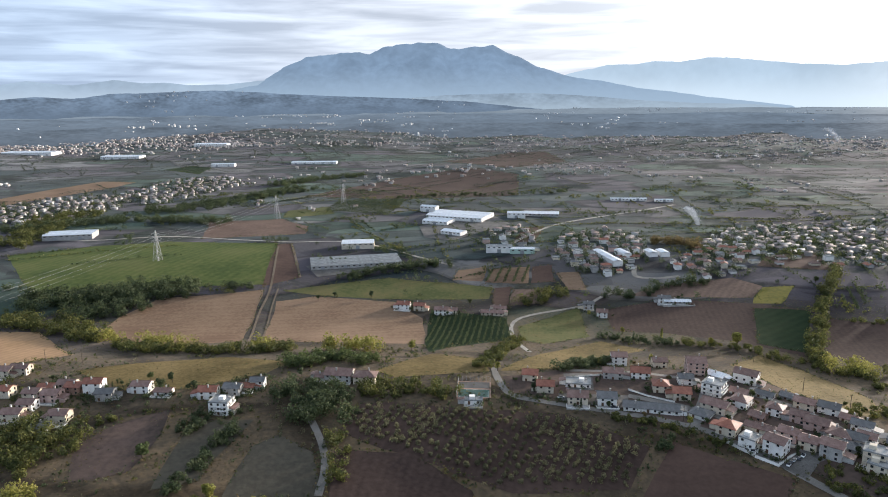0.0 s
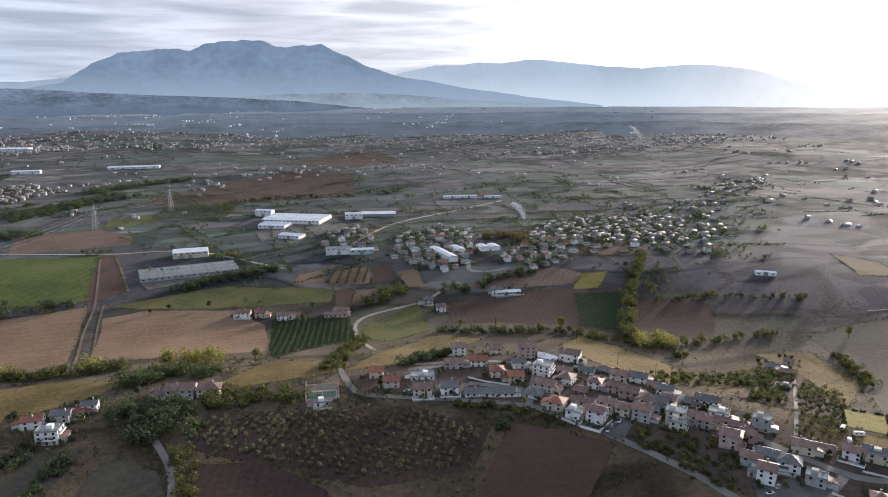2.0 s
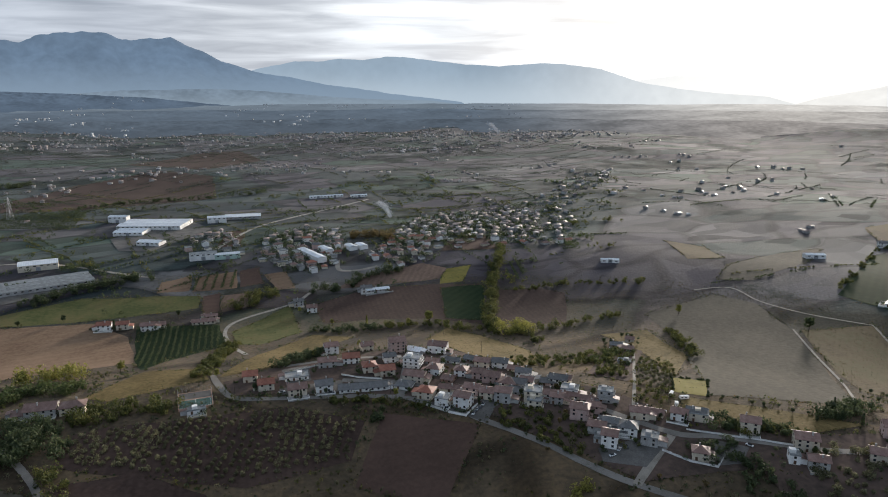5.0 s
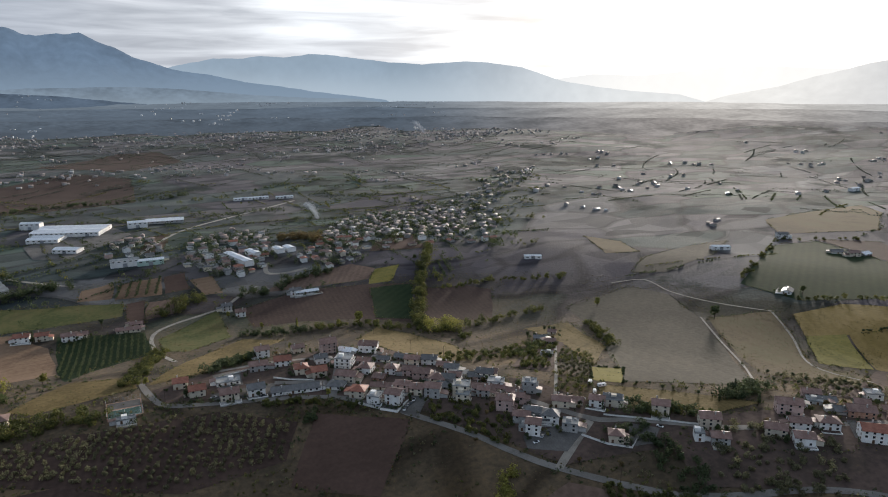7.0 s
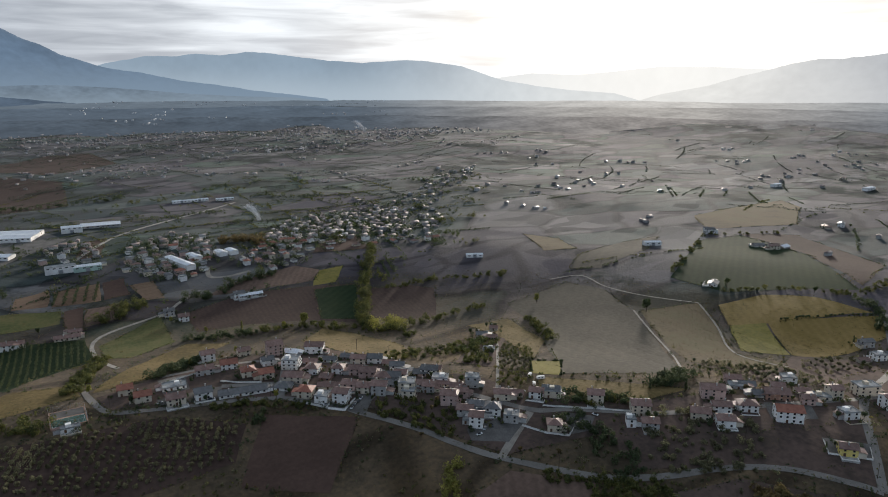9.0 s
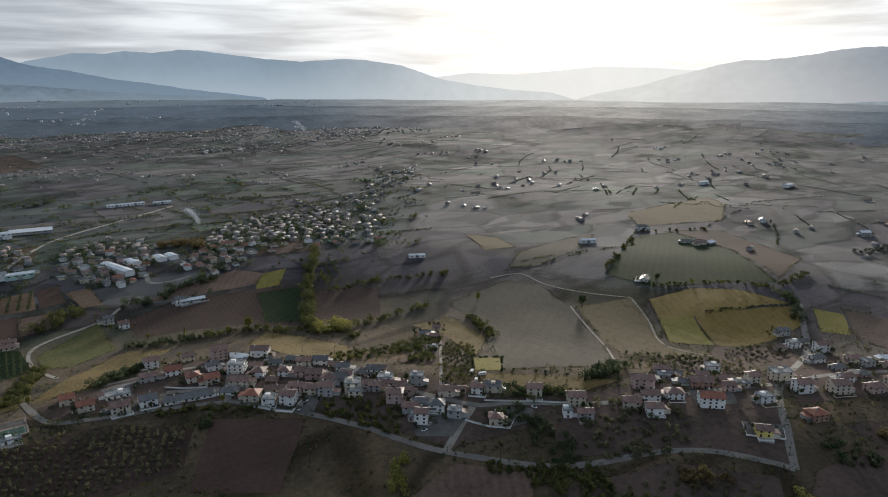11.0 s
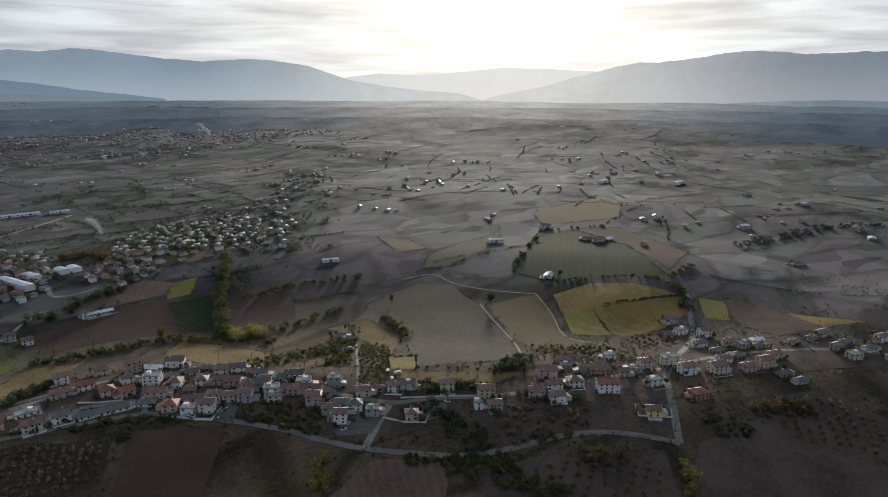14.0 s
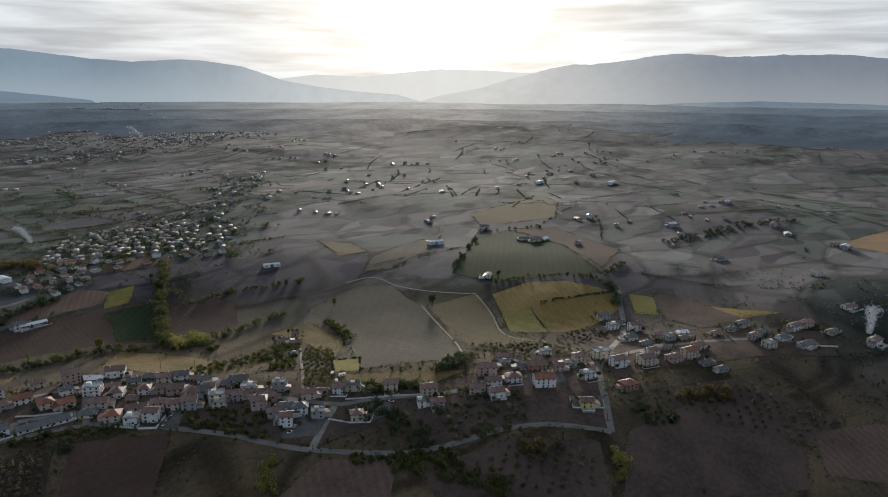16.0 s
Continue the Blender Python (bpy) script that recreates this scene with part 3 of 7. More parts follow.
def house(x, y, w, d, storeys, turn, wall, roof, form="gable", label="", far=False, balcony=False, group="houses of the ridge village", name="house"):
    """A dwelling: walls, roof, chimney, windows, doors, balconies; its long side runs along turn degrees."""
    base = min(ground_z(x + sx * w * 0.4, y + sy * d * 0.4) for sx in (-1, 1) for sy in (-1, 1))
    high = max(ground_z(x + sx * w * 0.4, y + sy * d * 0.4) for sx in (-1, 1) for sy in (-1, 1))
    if not far:
        HOMES.append((x, y))
    if not far:
        w, d = w * 1.08, d * 1.24
    ob = new(name)
    ob.matrix_basis = pose(x, y, base - 0.2, 0, 0, turn)
    if not label:
        tone = {"white": "white-rendered", "cream": "cream-rendered", "pink": "pinkish", "grey": "grey-rendered", "yellow": "bright yellow", "brick": "bare-brick", "green": "pale green"}[wall]
        cover = {"red": "red clay-tile roof", "brown": "brown tile roof", "grey": "grey tile roof", "flat": "flat screed roof", "metal": "pale metal roof"}[roof]
        label = f"{tone} {('one', 'two', 'three', 'four', 'five')[storeys - 1]}-storey house with a {cover}"
    tagged(ob, label, "house", group)
    h = storeys * 2.5 + 0.1 + 0.4 * (high - base)
    rise = min(w, d) * (0.24 if form != "flat" else 0)
    over = 0.55 if far else 0.7
    bm = bmesh.new()
    box(bm, 0, 0, 0, w, d, h)
    if form == "gable":
        for sx in (-1, 1):
            g = [bm.verts.new(p) for p in ((sx * w / 2, -d / 2, h), (sx * w / 2, d / 2, h), (sx * w / 2, 0, h + rise - 0.05),
                                           (sx * (w / 2 - 0.3), -d / 2, h), (sx * (w / 2 - 0.3), d / 2, h), (sx * (w / 2 - 0.3), 0, h + rise - 0.05))]
            for f in ((0, 1, 2), (3, 5, 4), (0, 2, 5, 3), (1, 4, 5, 2)):
                bm.faces.new([g[k] for k in f])
    bmesh.ops.recalc_face_normals(bm, faces=bm.faces)
    part("wall", bm, WALLS[wall], ob)
    bm = bmesh.new()
    pitched(bm, w, d, h - (0.24 * over if form != "flat" else 0), rise, over, form)
    bmesh.ops.recalc_face_normals(bm, faces=bm.faces)
    part("roof", bm, ROOFS[roof], ob)
    rnd = random.Random(int(x * 13 + y * 7))
    if form != "flat":
        bm = bmesh.new()
        cx, cy = rnd.uniform(-0.3, 0.3) * w, rnd.choice((-1, 1)) * d * 0.18
        box(bm, cx, cy, h + rise * 0.45, 0.7, 0.7, rise * 0.45 + 1.2)
        box(bm, cx, cy, h + rise * 0.9 + 1.2, 0.95, 0.95, 0.15)
        part("chimney", bm, M_CONCRETE, ob)
    elif not far:
        bm = bmesh.new()
        box(bm, rnd.uniform(-0.2, 0.2) * w, 0, h + 0.25, 3.2, 3.0, 2.1)
        part("stair_head", bm, WALLS[wall], ob)
        bm = bmesh.new()
        box(bm, rnd.uniform(0.25, 0.35) * w, d * 0.25, h + 0.25, 1.1, 1.1, 0.9)
        part("water_tank", bm, M_CONCRETE, ob)
    if far:
        return ob
    if storeys < 4 and rnd.random() < 0.6:
        aw, ad, ah = rnd.uniform(3.0, 5.0), d * rnd.uniform(0.45, 0.8), rnd.choice((2.6, 2.8, 3.2)) + 0.4 * (high - base)
        side, slide = rnd.choice((-1, 1)), rnd.uniform(-0.12, 0.12) * d
        bm = bmesh.new()
        box(bm, side * (w / 2 + aw / 2), slide, 0, aw, ad, ah)
        annexe = part("annexe", bm, WALLS[rnd.choice((wall, wall, "grey", "cream"))], ob)
        bm = bmesh.new()
        v = [bm.verts.new((side * (w / 2 + u), slide + q * (ad / 2 + 0.3), z)) for z0 in (0, 0.2) for u, z in ((0.0, ah + 0.9 + z0), (aw + 0.4, ah - 0.05 + z0)) for q in (-1, 1)]
        for f in ((0, 1, 3, 2), (4, 6, 7, 5), (0, 4, 5, 1), (2, 3, 7, 6), (0, 2, 6, 4), (1, 5, 7, 3)):
            bm.faces.new([v[k] for k in f])
        bmesh.ops.recalc_face_normals(bm, faces=bm.faces)
        part("lean_to_roof", bm, ROOFS[roof if roof != "flat" else "brown"], annexe)
    if w > 9 and rnd.random() < 0.45:
        tw, td, side = w * rnd.uniform(0.9, 1.35), rnd.uniform(3.0, 5.5), rnd.choice((-1, -1, 1))
        off, th = side * (d / 2 + td / 2), 0.25 + 0.45 * (high - base)
        bm = bmesh.new()
        box(bm, 0, off, -1.2, tw, td, th + 1.2)
        terrace = part("terrace", bm, M_CONCRETE, ob)
        bm = bmesh.new()
        box(bm, 0, off + side * (td / 2 - 0.1), th, tw, 0.2, 0.6)
        for sx in (-1, 1):
            box(bm, sx * (tw / 2 - 0.1), off - side * 0.1, th, 0.2, td - 0.2, 0.6)
        part("parapet", bm, WALLS[rnd.choice(("white", "white", "cream", wall))], terrace)
    me = window_mesh(1.15, 1.35)
    sides = ((w, d / 2, 0), (w, d / 2, 180), (d, w / 2, 90), (d, w / 2, -90))
    for k, (length, off, ang) in enumerate(sides):
        count = max(1, int(length / 3.7))
        for s in range(storeys):
            for c in range(count):
                if rnd.random() < 0.14:
                    continue
                u = (c + 0.5) / count * length - length / 2
                m = pose(0, 0, 0, 0, 0, ang) @ pose(u, off, 0.4 * (high - base) + 0.95 + s * 2.5)
                if s == 0 and c == count // 2 and k in (1, 2):
                    share("door", door_mesh(1.2), ob, pose(0, 0, 0, 0, 0, ang) @ pose(u, off, 0.4 * (high - base) + 0.2))
                else:
                    share("window", me, ob, m)
    if balcony:
        for s in range(1, storeys):
            for ang, length, off in ((180, w, d / 2), (-90, d, w / 2)):
                bm = bmesh.new()
                z = 0.4 * (high - base) + s * 2.5 + 0.2
                box(bm, 0, off + 0.65, z, length * 0.8, 1.3, 0.18)
                box(bm, 0, off + 1.25, z + 0.18, length * 0.8, 0.1, 0.85, 1)
                for sx in (-1, 1):
                    box(bm, sx * (length * 0.4 - 0.05), off + 0.6, z + 0.18, 0.1, 1.2, 0.85, 1)
                share("balcony", part_mesh(bm, "balcony", (M_CONCRETE, WALLS[wall])), ob, pose(0, 0, 0, 0, 0, ang))
    return ob


def part_mesh(bm, name, mats):
    me = bpy.data.meshes.new(name)
    bm.to_mesh(me)
    bm.free()
    for m in mats:
        me.materials.append(m)
    return me


def shed(x, y, w, d, h, turn, wall, roof, label, bays=1, name="industrial_shed"):
    """A long low industrial building with saw-tooth or shallow gabled bays, gates and a strip of windows."""
    base = min(ground_z(x + sx * w * 0.4, y + sy * d * 0.4) for sx in (-1, 1) for sy in (-1, 1))
    ob = tagged(new(name), label, "warehouse", "industrial sheds")
    ob.matrix_basis = pose(x, y, base - 0.3, 0, 0, turn)
    bm = bmesh.new()
    box(bm, 0, 0, 0, w, d, h)
    part("wall", bm, WALLS[wall], ob)
    for k in range(bays):
        bm = bmesh.new()
        dd = d / bays
        pitched(bm, w, dd - 0.5, h, min(1.6, dd * 0.1), 0.2, "gable")
        bmesh.ops.recalc_face_normals(bm, faces=bm.faces)
        share("roof", part_mesh(bm, "roof", (ROOFS[roof],)), ob, pose(0, -d / 2 + (k + 0.5) * dd, 0))
    gate = panel_mesh("gate", 4.2, 4.2, (M_STEEL, M_FRAME), 0.15)
    for k in range(max(1, int(w / 22))):
        share("gate", gate, ob, pose(0, 0, 0, 0, 0, 180) @ pose((k + 0.5) / max(1, int(w / 22)) * w - w / 2, d / 2, 0.3))
    for k in range(int(w / 6)):
        share("window", window_mesh(2.6, 1.1), ob, pose(0, 0, 0, 0, 0, 180) @ pose((k + 0.5) / int(w / 6) * w - w / 2, d / 2, h - 1.9))
    return ob


# ---- foliage ----
def tufts(centres, sizes, rng, outward=None):
    """Vertices and faces of leafy sprays: each a bent leaf-shaped pair of triangles, turned at random."""
    n = len(centres)
    a = rng.normal(size=(n, 3))
    a /= np.linalg.norm(a, axis=1)[:, None]
    b = np.cross(a, rng.normal(size=(n, 3)))
    b /= np.linalg.norm(b, axis=1)[:, None] + 1e-9
    c = np.cross(a, b)
    if outward is not None:
        c = outward + 0.45 * rng.normal(size=(n, 3))
        c /= np.linalg.norm(c, axis=1)[:, None] + 1e-9
        a = np.cross(c, a)
        a /= np.linalg.norm(a, axis=1)[:, None] + 1e-9
        b = np.cross(c, a)
    s = np.asarray(sizes)[:, None]
    v = np.stack([centres - a * s, centres + b * s * 0.7 - c * s * 0.2, centres + a * s, centres - b * s * 0.7 - c * s * 0.2], 1).reshape(-1, 3)
    f = np.arange(n)[:, None] * 4
    return v, np.concatenate([f + (0, 1, 2), f + (0, 2, 3)], 1).reshape(-1, 3)


def fast_mesh(name, v, f, mats, index=None):
    me = bpy.data.meshes.new(name)
    me.vertices.add(len(v))
    me.vertices.foreach_set("co", np.asarray(v, dtype=np.float32).ravel())
    me.loops.add(len(f) * 3)
    me.loops.foreach_set("vertex_index", np.asarray(f, dtype=np.int32).ravel())
    me.polygons.add(len(f))
    me.polygons.foreach_set("loop_start", np.arange(len(f), dtype=np.int32) * 3)
    for m in mats:
        me.materials.append(m)
    if index is not None:
        me.polygons.foreach_set("material_index", np.asarray(index, dtype=np.int32))
    me.update(calc_edges=True)
    me.validate()
    return me


def crown_points(rng, height, spread, lobes, count, slim=False):
    """Points in an uneven crown of several overlapping lobes, thinned inside, with gaps."""
    mids = []
    for k in range(lobes):
        a, r = rng.uniform(0, 6.28), spread * rng.uniform(0.15, 0.55)
        z = height * rng.uniform(0.45, 0.82)
        mids.append((r * math.cos(a), r * math.sin(a), z, spread * rng.uniform(0.35, 0.62)))
    if slim:
        mids = [(0.1 * rng.normal(), 0.1 * rng.normal(), height * (0.15 + 0.8 * k / lobes), spread * (1.05 - 0.75 * k / lobes)) for k in range(lobes)]
    out, facing = [], []
    for k in range(count):
        x, y, z, r = mids[k % len(mids)]
        d = rng.normal(size=3)
        d /= np.linalg.norm(d)
        q = r * rng.uniform(0.72, 1.05)
        facing.append(d)
        out.append((x + d[0] * q, y + d[1] * q, max(height * 0.12, z + d[2] * q * (0.85 if not slim else 1.2))))
    return np.array(out), np.array(facing)


TREES = {}


def tree_meshes(kind, variant):
    """Trunk and crown meshes of one tree, 1 unit = 1 metre at its nominal height."""
    if (kind, variant) in TREES:
        return TREES[kind, variant]
    height, spread, lobes, count, size, leaves, slim = {
        "broad": (9, 3.6, 9, 700, 0.52, "green", False), "yellow": (11, 3.6, 10, 800, 0.52, "yellow", False),
        "olive": (4.2, 2.5, 6, 330, 0.45, "olive", False), "dark": (9, 3.3, 9, 620, 0.55, "dark", False),
        "slim": (11, 1.5, 8, 260, 0.5, "dark", True), "poplar": (13, 1.9, 9, 340, 0.55, "yellow", True),
        "shrub": (2.6, 1.7, 5, 150, 0.45, "mixed", False), "russet": (6, 3.0, 7, 420, 0.5, "brown", False)}[kind]
    rng = np.random.default_rng(variant * 31 + len(kind) * 7 + sum(map(ord, kind)))
    bm = bmesh.new()
    lean = rng.normal(size=2) * 0.03 * height
    fork = Vector((lean[0], lean[1], height * 0.32))
    rod(bm, (0, 0, -0.3), fork, height * 0.034, height * 0.024, 7)
    for k in range(5):
        a = k * 1.26 + rng.uniform(-0.4, 0.4)
        tip = Vector((lean[0] + math.cos(a) * spread * 0.55, lean[1] + math.sin(a) * spread * 0.55, height * rng.uniform(0.55, 0.75)))
        rod(bm, fork, tip, height * 0.016, height * 0.006, 5)
    rod(bm, fork, (lean[0] * 1.4, lean[1] * 1.4, height * 0.85), height * 0.02, height * 0.005, 5)
    trunk = part_mesh(bm, "trunk", (M_BARK,))
    pts, facing = crown_points(rng, height, spread, lobes, count, slim)
    v, f = tufts(pts, size * rng.uniform(0.6, 1.25, len(pts)), rng, facing)
    crown = fast_mesh("crown", v, f, (LEAVES[leaves],))
    TREES[kind, variant] = trunk, crown
    return trunk, crown


TREE_LABEL = {"broad": "leafy green broadleaf tree on rough grass", "yellow": "tall tree with yellowing autumn leaves", "olive": "small grey-green olive tree in a grove",
              "dark": "dark green dense tree", "slim": "slender dark cypress tree", "poplar": "tall slim poplar turning yellow", "shrub": "low hedge shrub on the slope",
              "russet": "low tree with russet brown foliage"}


def tree(kind, x, y, scale=1.0, group="", label=""):
    rnd = random.Random(int(x * 17 + y * 29))
    trunk, crown = tree_meshes(kind, rnd.randrange(4))
    ob = new("olive_tree" if kind == "olive" else "shrub" if kind == "shrub" else "tree")
    s = scale * rnd.uniform(0.88, 1.12)
    ob.matrix_basis = pose(x, y, ground_z(x, y), 0, 0, rnd.uniform(0, 360)) @ Matrix.Diagonal((s, s, s * rnd.uniform(0.9, 1.15), 1))
    share("trunk", trunk, ob), share("crown", crown, ob)
    return tagged(ob, label or TREE_LABEL[kind], "tree" if kind != "shrub" else "shrub", group)


def thicket(name, label, leaves, spots, heights, seed, per=80, size=0.6, spread=0.5):
    """Many crowns joined into one belt of woodland or hedge that nobody could count."""
    rng = np.random.default_rng(seed)
    pts, sizes, facing = [], [], []
    for (x, y), h in zip(spots, heights):
        z = ground_z(x, y) if abs(x) < 2400 and abs(y) < 2400 else relief(x, y)
        lobes = [(rng.normal() * h * 0.2, rng.normal() * h * 0.2, h * rng.uniform(0.3, 0.7), h * rng.uniform(0.26, spread)) for _ in range(4)]
        d = rng.normal(size=(per, 3))
        d /= np.linalg.norm(d, axis=1)[:, None]
        which = rng.integers(0, 4, per)
        l = np.array(lobes)[which]
        q = l[:, :3] + d * (l[:, 3] * rng.uniform(0.75, 1.05, per))[:, None]
        facing.append(d)
        q[:, 2] = np.maximum(q[:, 2], h * 0.05)
        pts.append(q + (x, y, z))
        sizes.append(size * rng.uniform(0.6, 1.3, per) * (0.5 + h / 14))
    v, f = tufts(np.concatenate(pts), np.concatenate(sizes), rng, np.concatenate(facing))
    me = fast_mesh(name, v, f, [LEAVES[leaves]])
    return tagged(new(name, me), label, "woodland", kind="stuff")


def belt(label, leaves, width, height, step, *path, name="tree_belt", per=130, size=0.62):
    """A strip of trees along a path."""
    rnd = random.Random(int(path[0][0] * 3 + path[0][1] * 5))
    spots, heights = [], []
    for (ax, ay), (bx, by) in zip(path, path[1:]):
        n = max(1, int(math.hypot(bx - ax, by - ay) * max(1.0, width / step) / step))
        for _ in range(n):
            k, o = rnd.random(), rnd.uniform(-0.5, 0.5) * width
            l = math.hypot(bx - ax, by - ay) + 1e-6
            spots.append((ax + (bx - ax) * k - (by - ay) / l * o, ay + (by - ay) * k + (bx - ax) / l * o))
            heights.append(height * rnd.uniform(0.55, 1.2))
    return thicket(name, label, leaves, spots, heights, int(abs(path[0][0]) + abs(path[0][1])), per, size)


def inside(x, y, poly):
    odd = False
    for (ax, ay), (bx, by) in zip(poly, poly[1:] + poly[:1]):
        if (ay > y) != (by > y) and x < ax + (y - ay) / (by - ay) * (bx - ax):
            odd = not odd
    return odd


def spread_in(poly, dx, dy, turn, jitter, rnd):
    """Planting points in rows over an outline."""
    cx, cy = sum(p[0] for p in poly) / len(poly), sum(p[1] for p in poly) / len(poly)
    reach = max(math.hypot(p[0] - cx, p[1] - cy) for p in poly)
    ca, sa = math.cos(radians(turn)), math.sin(radians(turn))
    out = []
    for i in range(-int(reach / dx) - 1, int(reach / dx) + 2):
        for j in range(-int(reach / dy) - 1, int(reach / dy) + 2):
            u, v = i * dx + rnd.uniform(-jitter, jitter), j * dy + rnd.uniform(-jitter, jitter)
            x, y = cx + u * ca - v * sa, cy + u * sa + v * ca
            if inside(x, y, poly):
                out.append((x, y))
    return out


def vine_rows(label, spacing, turn, leaves, height, *poly):
    """Trained vines: each row a low wall of leaves."""
    rnd = random.Random(5)
    spots = spread_in(list(poly), 1.6, spacing, turn, 0.2, rnd)
    return thicket("vine_rows", label, leaves, spots, [height * rnd.uniform(0.8, 1.2) for _ in spots], 9, 26, 0.6, 0.36)


def grove(kind, label, dx, dy, turn, scale, keep, *poly, rest="olive"):
    """An orchard: the trees nearest its middle are things of their own, the others one mass."""
    rnd = random.Random(11)
    spots = [p for p in spread_in(list(poly), dx, dy, turn, 0.9, rnd) if rnd.random() < 0.9]
    cx, cy = sum(p[0] for p in poly) / len(poly), sum(p[1] for p in poly) / len(poly)
    spots.sort(key=lambda p: math.hypot(p[0] - cx, p[1] - cy))
    for x, y in spots[:keep]:
        tree(kind, x, y, scale * rnd.uniform(0.8, 1.15), "olive grove", label)
    if spots[keep:]:
        thicket("grove_edge", label + ", massed", rest, spots[keep:], [4.2 * scale * rnd.uniform(0.8, 1.15) for _ in spots[keep:]], 3, 90, 0.6)


# ---- mountains and far hills: plain distance behind everything ----
def range_of_hills(name, label, mat, dist, depth, foot, peaks, seed, rough=1.0):
    """A mountain range seen far off: peaks are (heading, height) along it; its near slopes fall to the plain."""
    a0, a1 = peaks[0][0], peaks[-1][0]
    cols, rows = max(60, int((a1 - a0) * 7)), 26
    verts, faces = [], []
    for j in range(rows + 1):
        k = j / rows
        for i in range(cols + 1):
            a = a0 + (a1 - a0) * i / cols
            h = float(np.interp(a, [p[0] for p in peaks], [p[1] for p in peaks]))
            r = dist - depth * (1 - k)
            x, y = math.sin(radians(a)) * r, math.cos(radians(a)) * r
            spur = noise.fractal((x * 0.0032, y * 0.0032, seed), 1.0, 2.0, 5)
            fine = noise.fractal((a * 0.9, k * 1.5, seed + 5), 1.0, 2.0, 6)
            z = foot + (h - foot) * (k ** 1.35) + (h - foot) * 0.16 * spur * rough * math.sin(k * 3.14) + (h - foot) * 0.025 * fine * rough * k
            verts.append((x, y, z))
    w = cols + 1
    for j in range(rows):
        for i in range(cols):
            faces.append((j * w + i, j * w + i + 1, (j + 1) * w + i + 1, (j + 1) * w + i))
    # back side, so that the range is a solid form
    n = len(verts)
    for i in range(cols + 1):
        x, y, z = verts[rows * w + i]
        verts.append((x * 1.03, y * 1.03, foot))
    for i in range(cols):
        faces.append((rows * w + i, rows * w + i + 1, n + i + 1, n + i))
    me = bpy.data.meshes.new(name)
    me.from_pydata(verts, [], faces)
    me.materials.append(mat)
    for p in me.polygons:
        p.use_smooth = True
    return tagged(new(name, me), label, "mountain", kind="structure")


def yard(label, *outline):
    LIFT[0] += 0.004
    me = drape([list(outline)], LIFT[0] + 0.01)
    me.materials.append(M_YARD)
    return tagged(new("pavement", me), label, "pavement", kind="structure")


STRAY, TOWN_GREEN = [], []


def town(count, label, *outline):
    """Houses strewn over an outline, each a thing of its own, turned by streets."""
    poly = list(outline)
    rnd = random.Random(int(abs(poly[0][0]) + abs(poly[0][1])))
    xs, ys = [p[0] for p in poly], [p[1] for p in poly]
    placed, tries = [], 0
    while len(placed) < count and tries < 6000:
        tries += 1
        x, y = rnd.uniform(min(xs), max(xs)), rnd.uniform(min(ys), max(ys))
        if inside(x, y, poly) and all((x - a) ** 2 + (y - b) ** 2 > 190 for a, b in placed):
            placed.append((x, y))
            if math.hypot(x, y) > 840:
                STRAY.append((x, y))
                TOWN_GREEN.extend((x + rnd.uniform(-13, 13), y + rnd.uniform(-13, 5)) for _ in range(3))
                continue
            wall, roof = rnd.choice(("white", "white", "cream", "cream", "pink", "grey")), rnd.choice(("brown", "brown", "red", "grey", "flat", "flat"))
            house(x, y, rnd.uniform(6.5, 10.5), rnd.uniform(6, 7.5), rnd.choice((1, 1, 1, 2)), rnd.choice((0, 90)) + 25 * noise.noise((x * 0.006, y * 0.006, 0)) + rnd.uniform(-8, 8),
                  wall, roof, "flat" if roof == "flat" else rnd.choice(("gable", "hip")), far=True, group="houses of the valley towns",
                  label="")
            TOWN_GREEN.extend((x + rnd.choice((-1, 1)) * rnd.uniform(7, 12), y + rnd.uniform(-11, 9)) for _ in range(3))


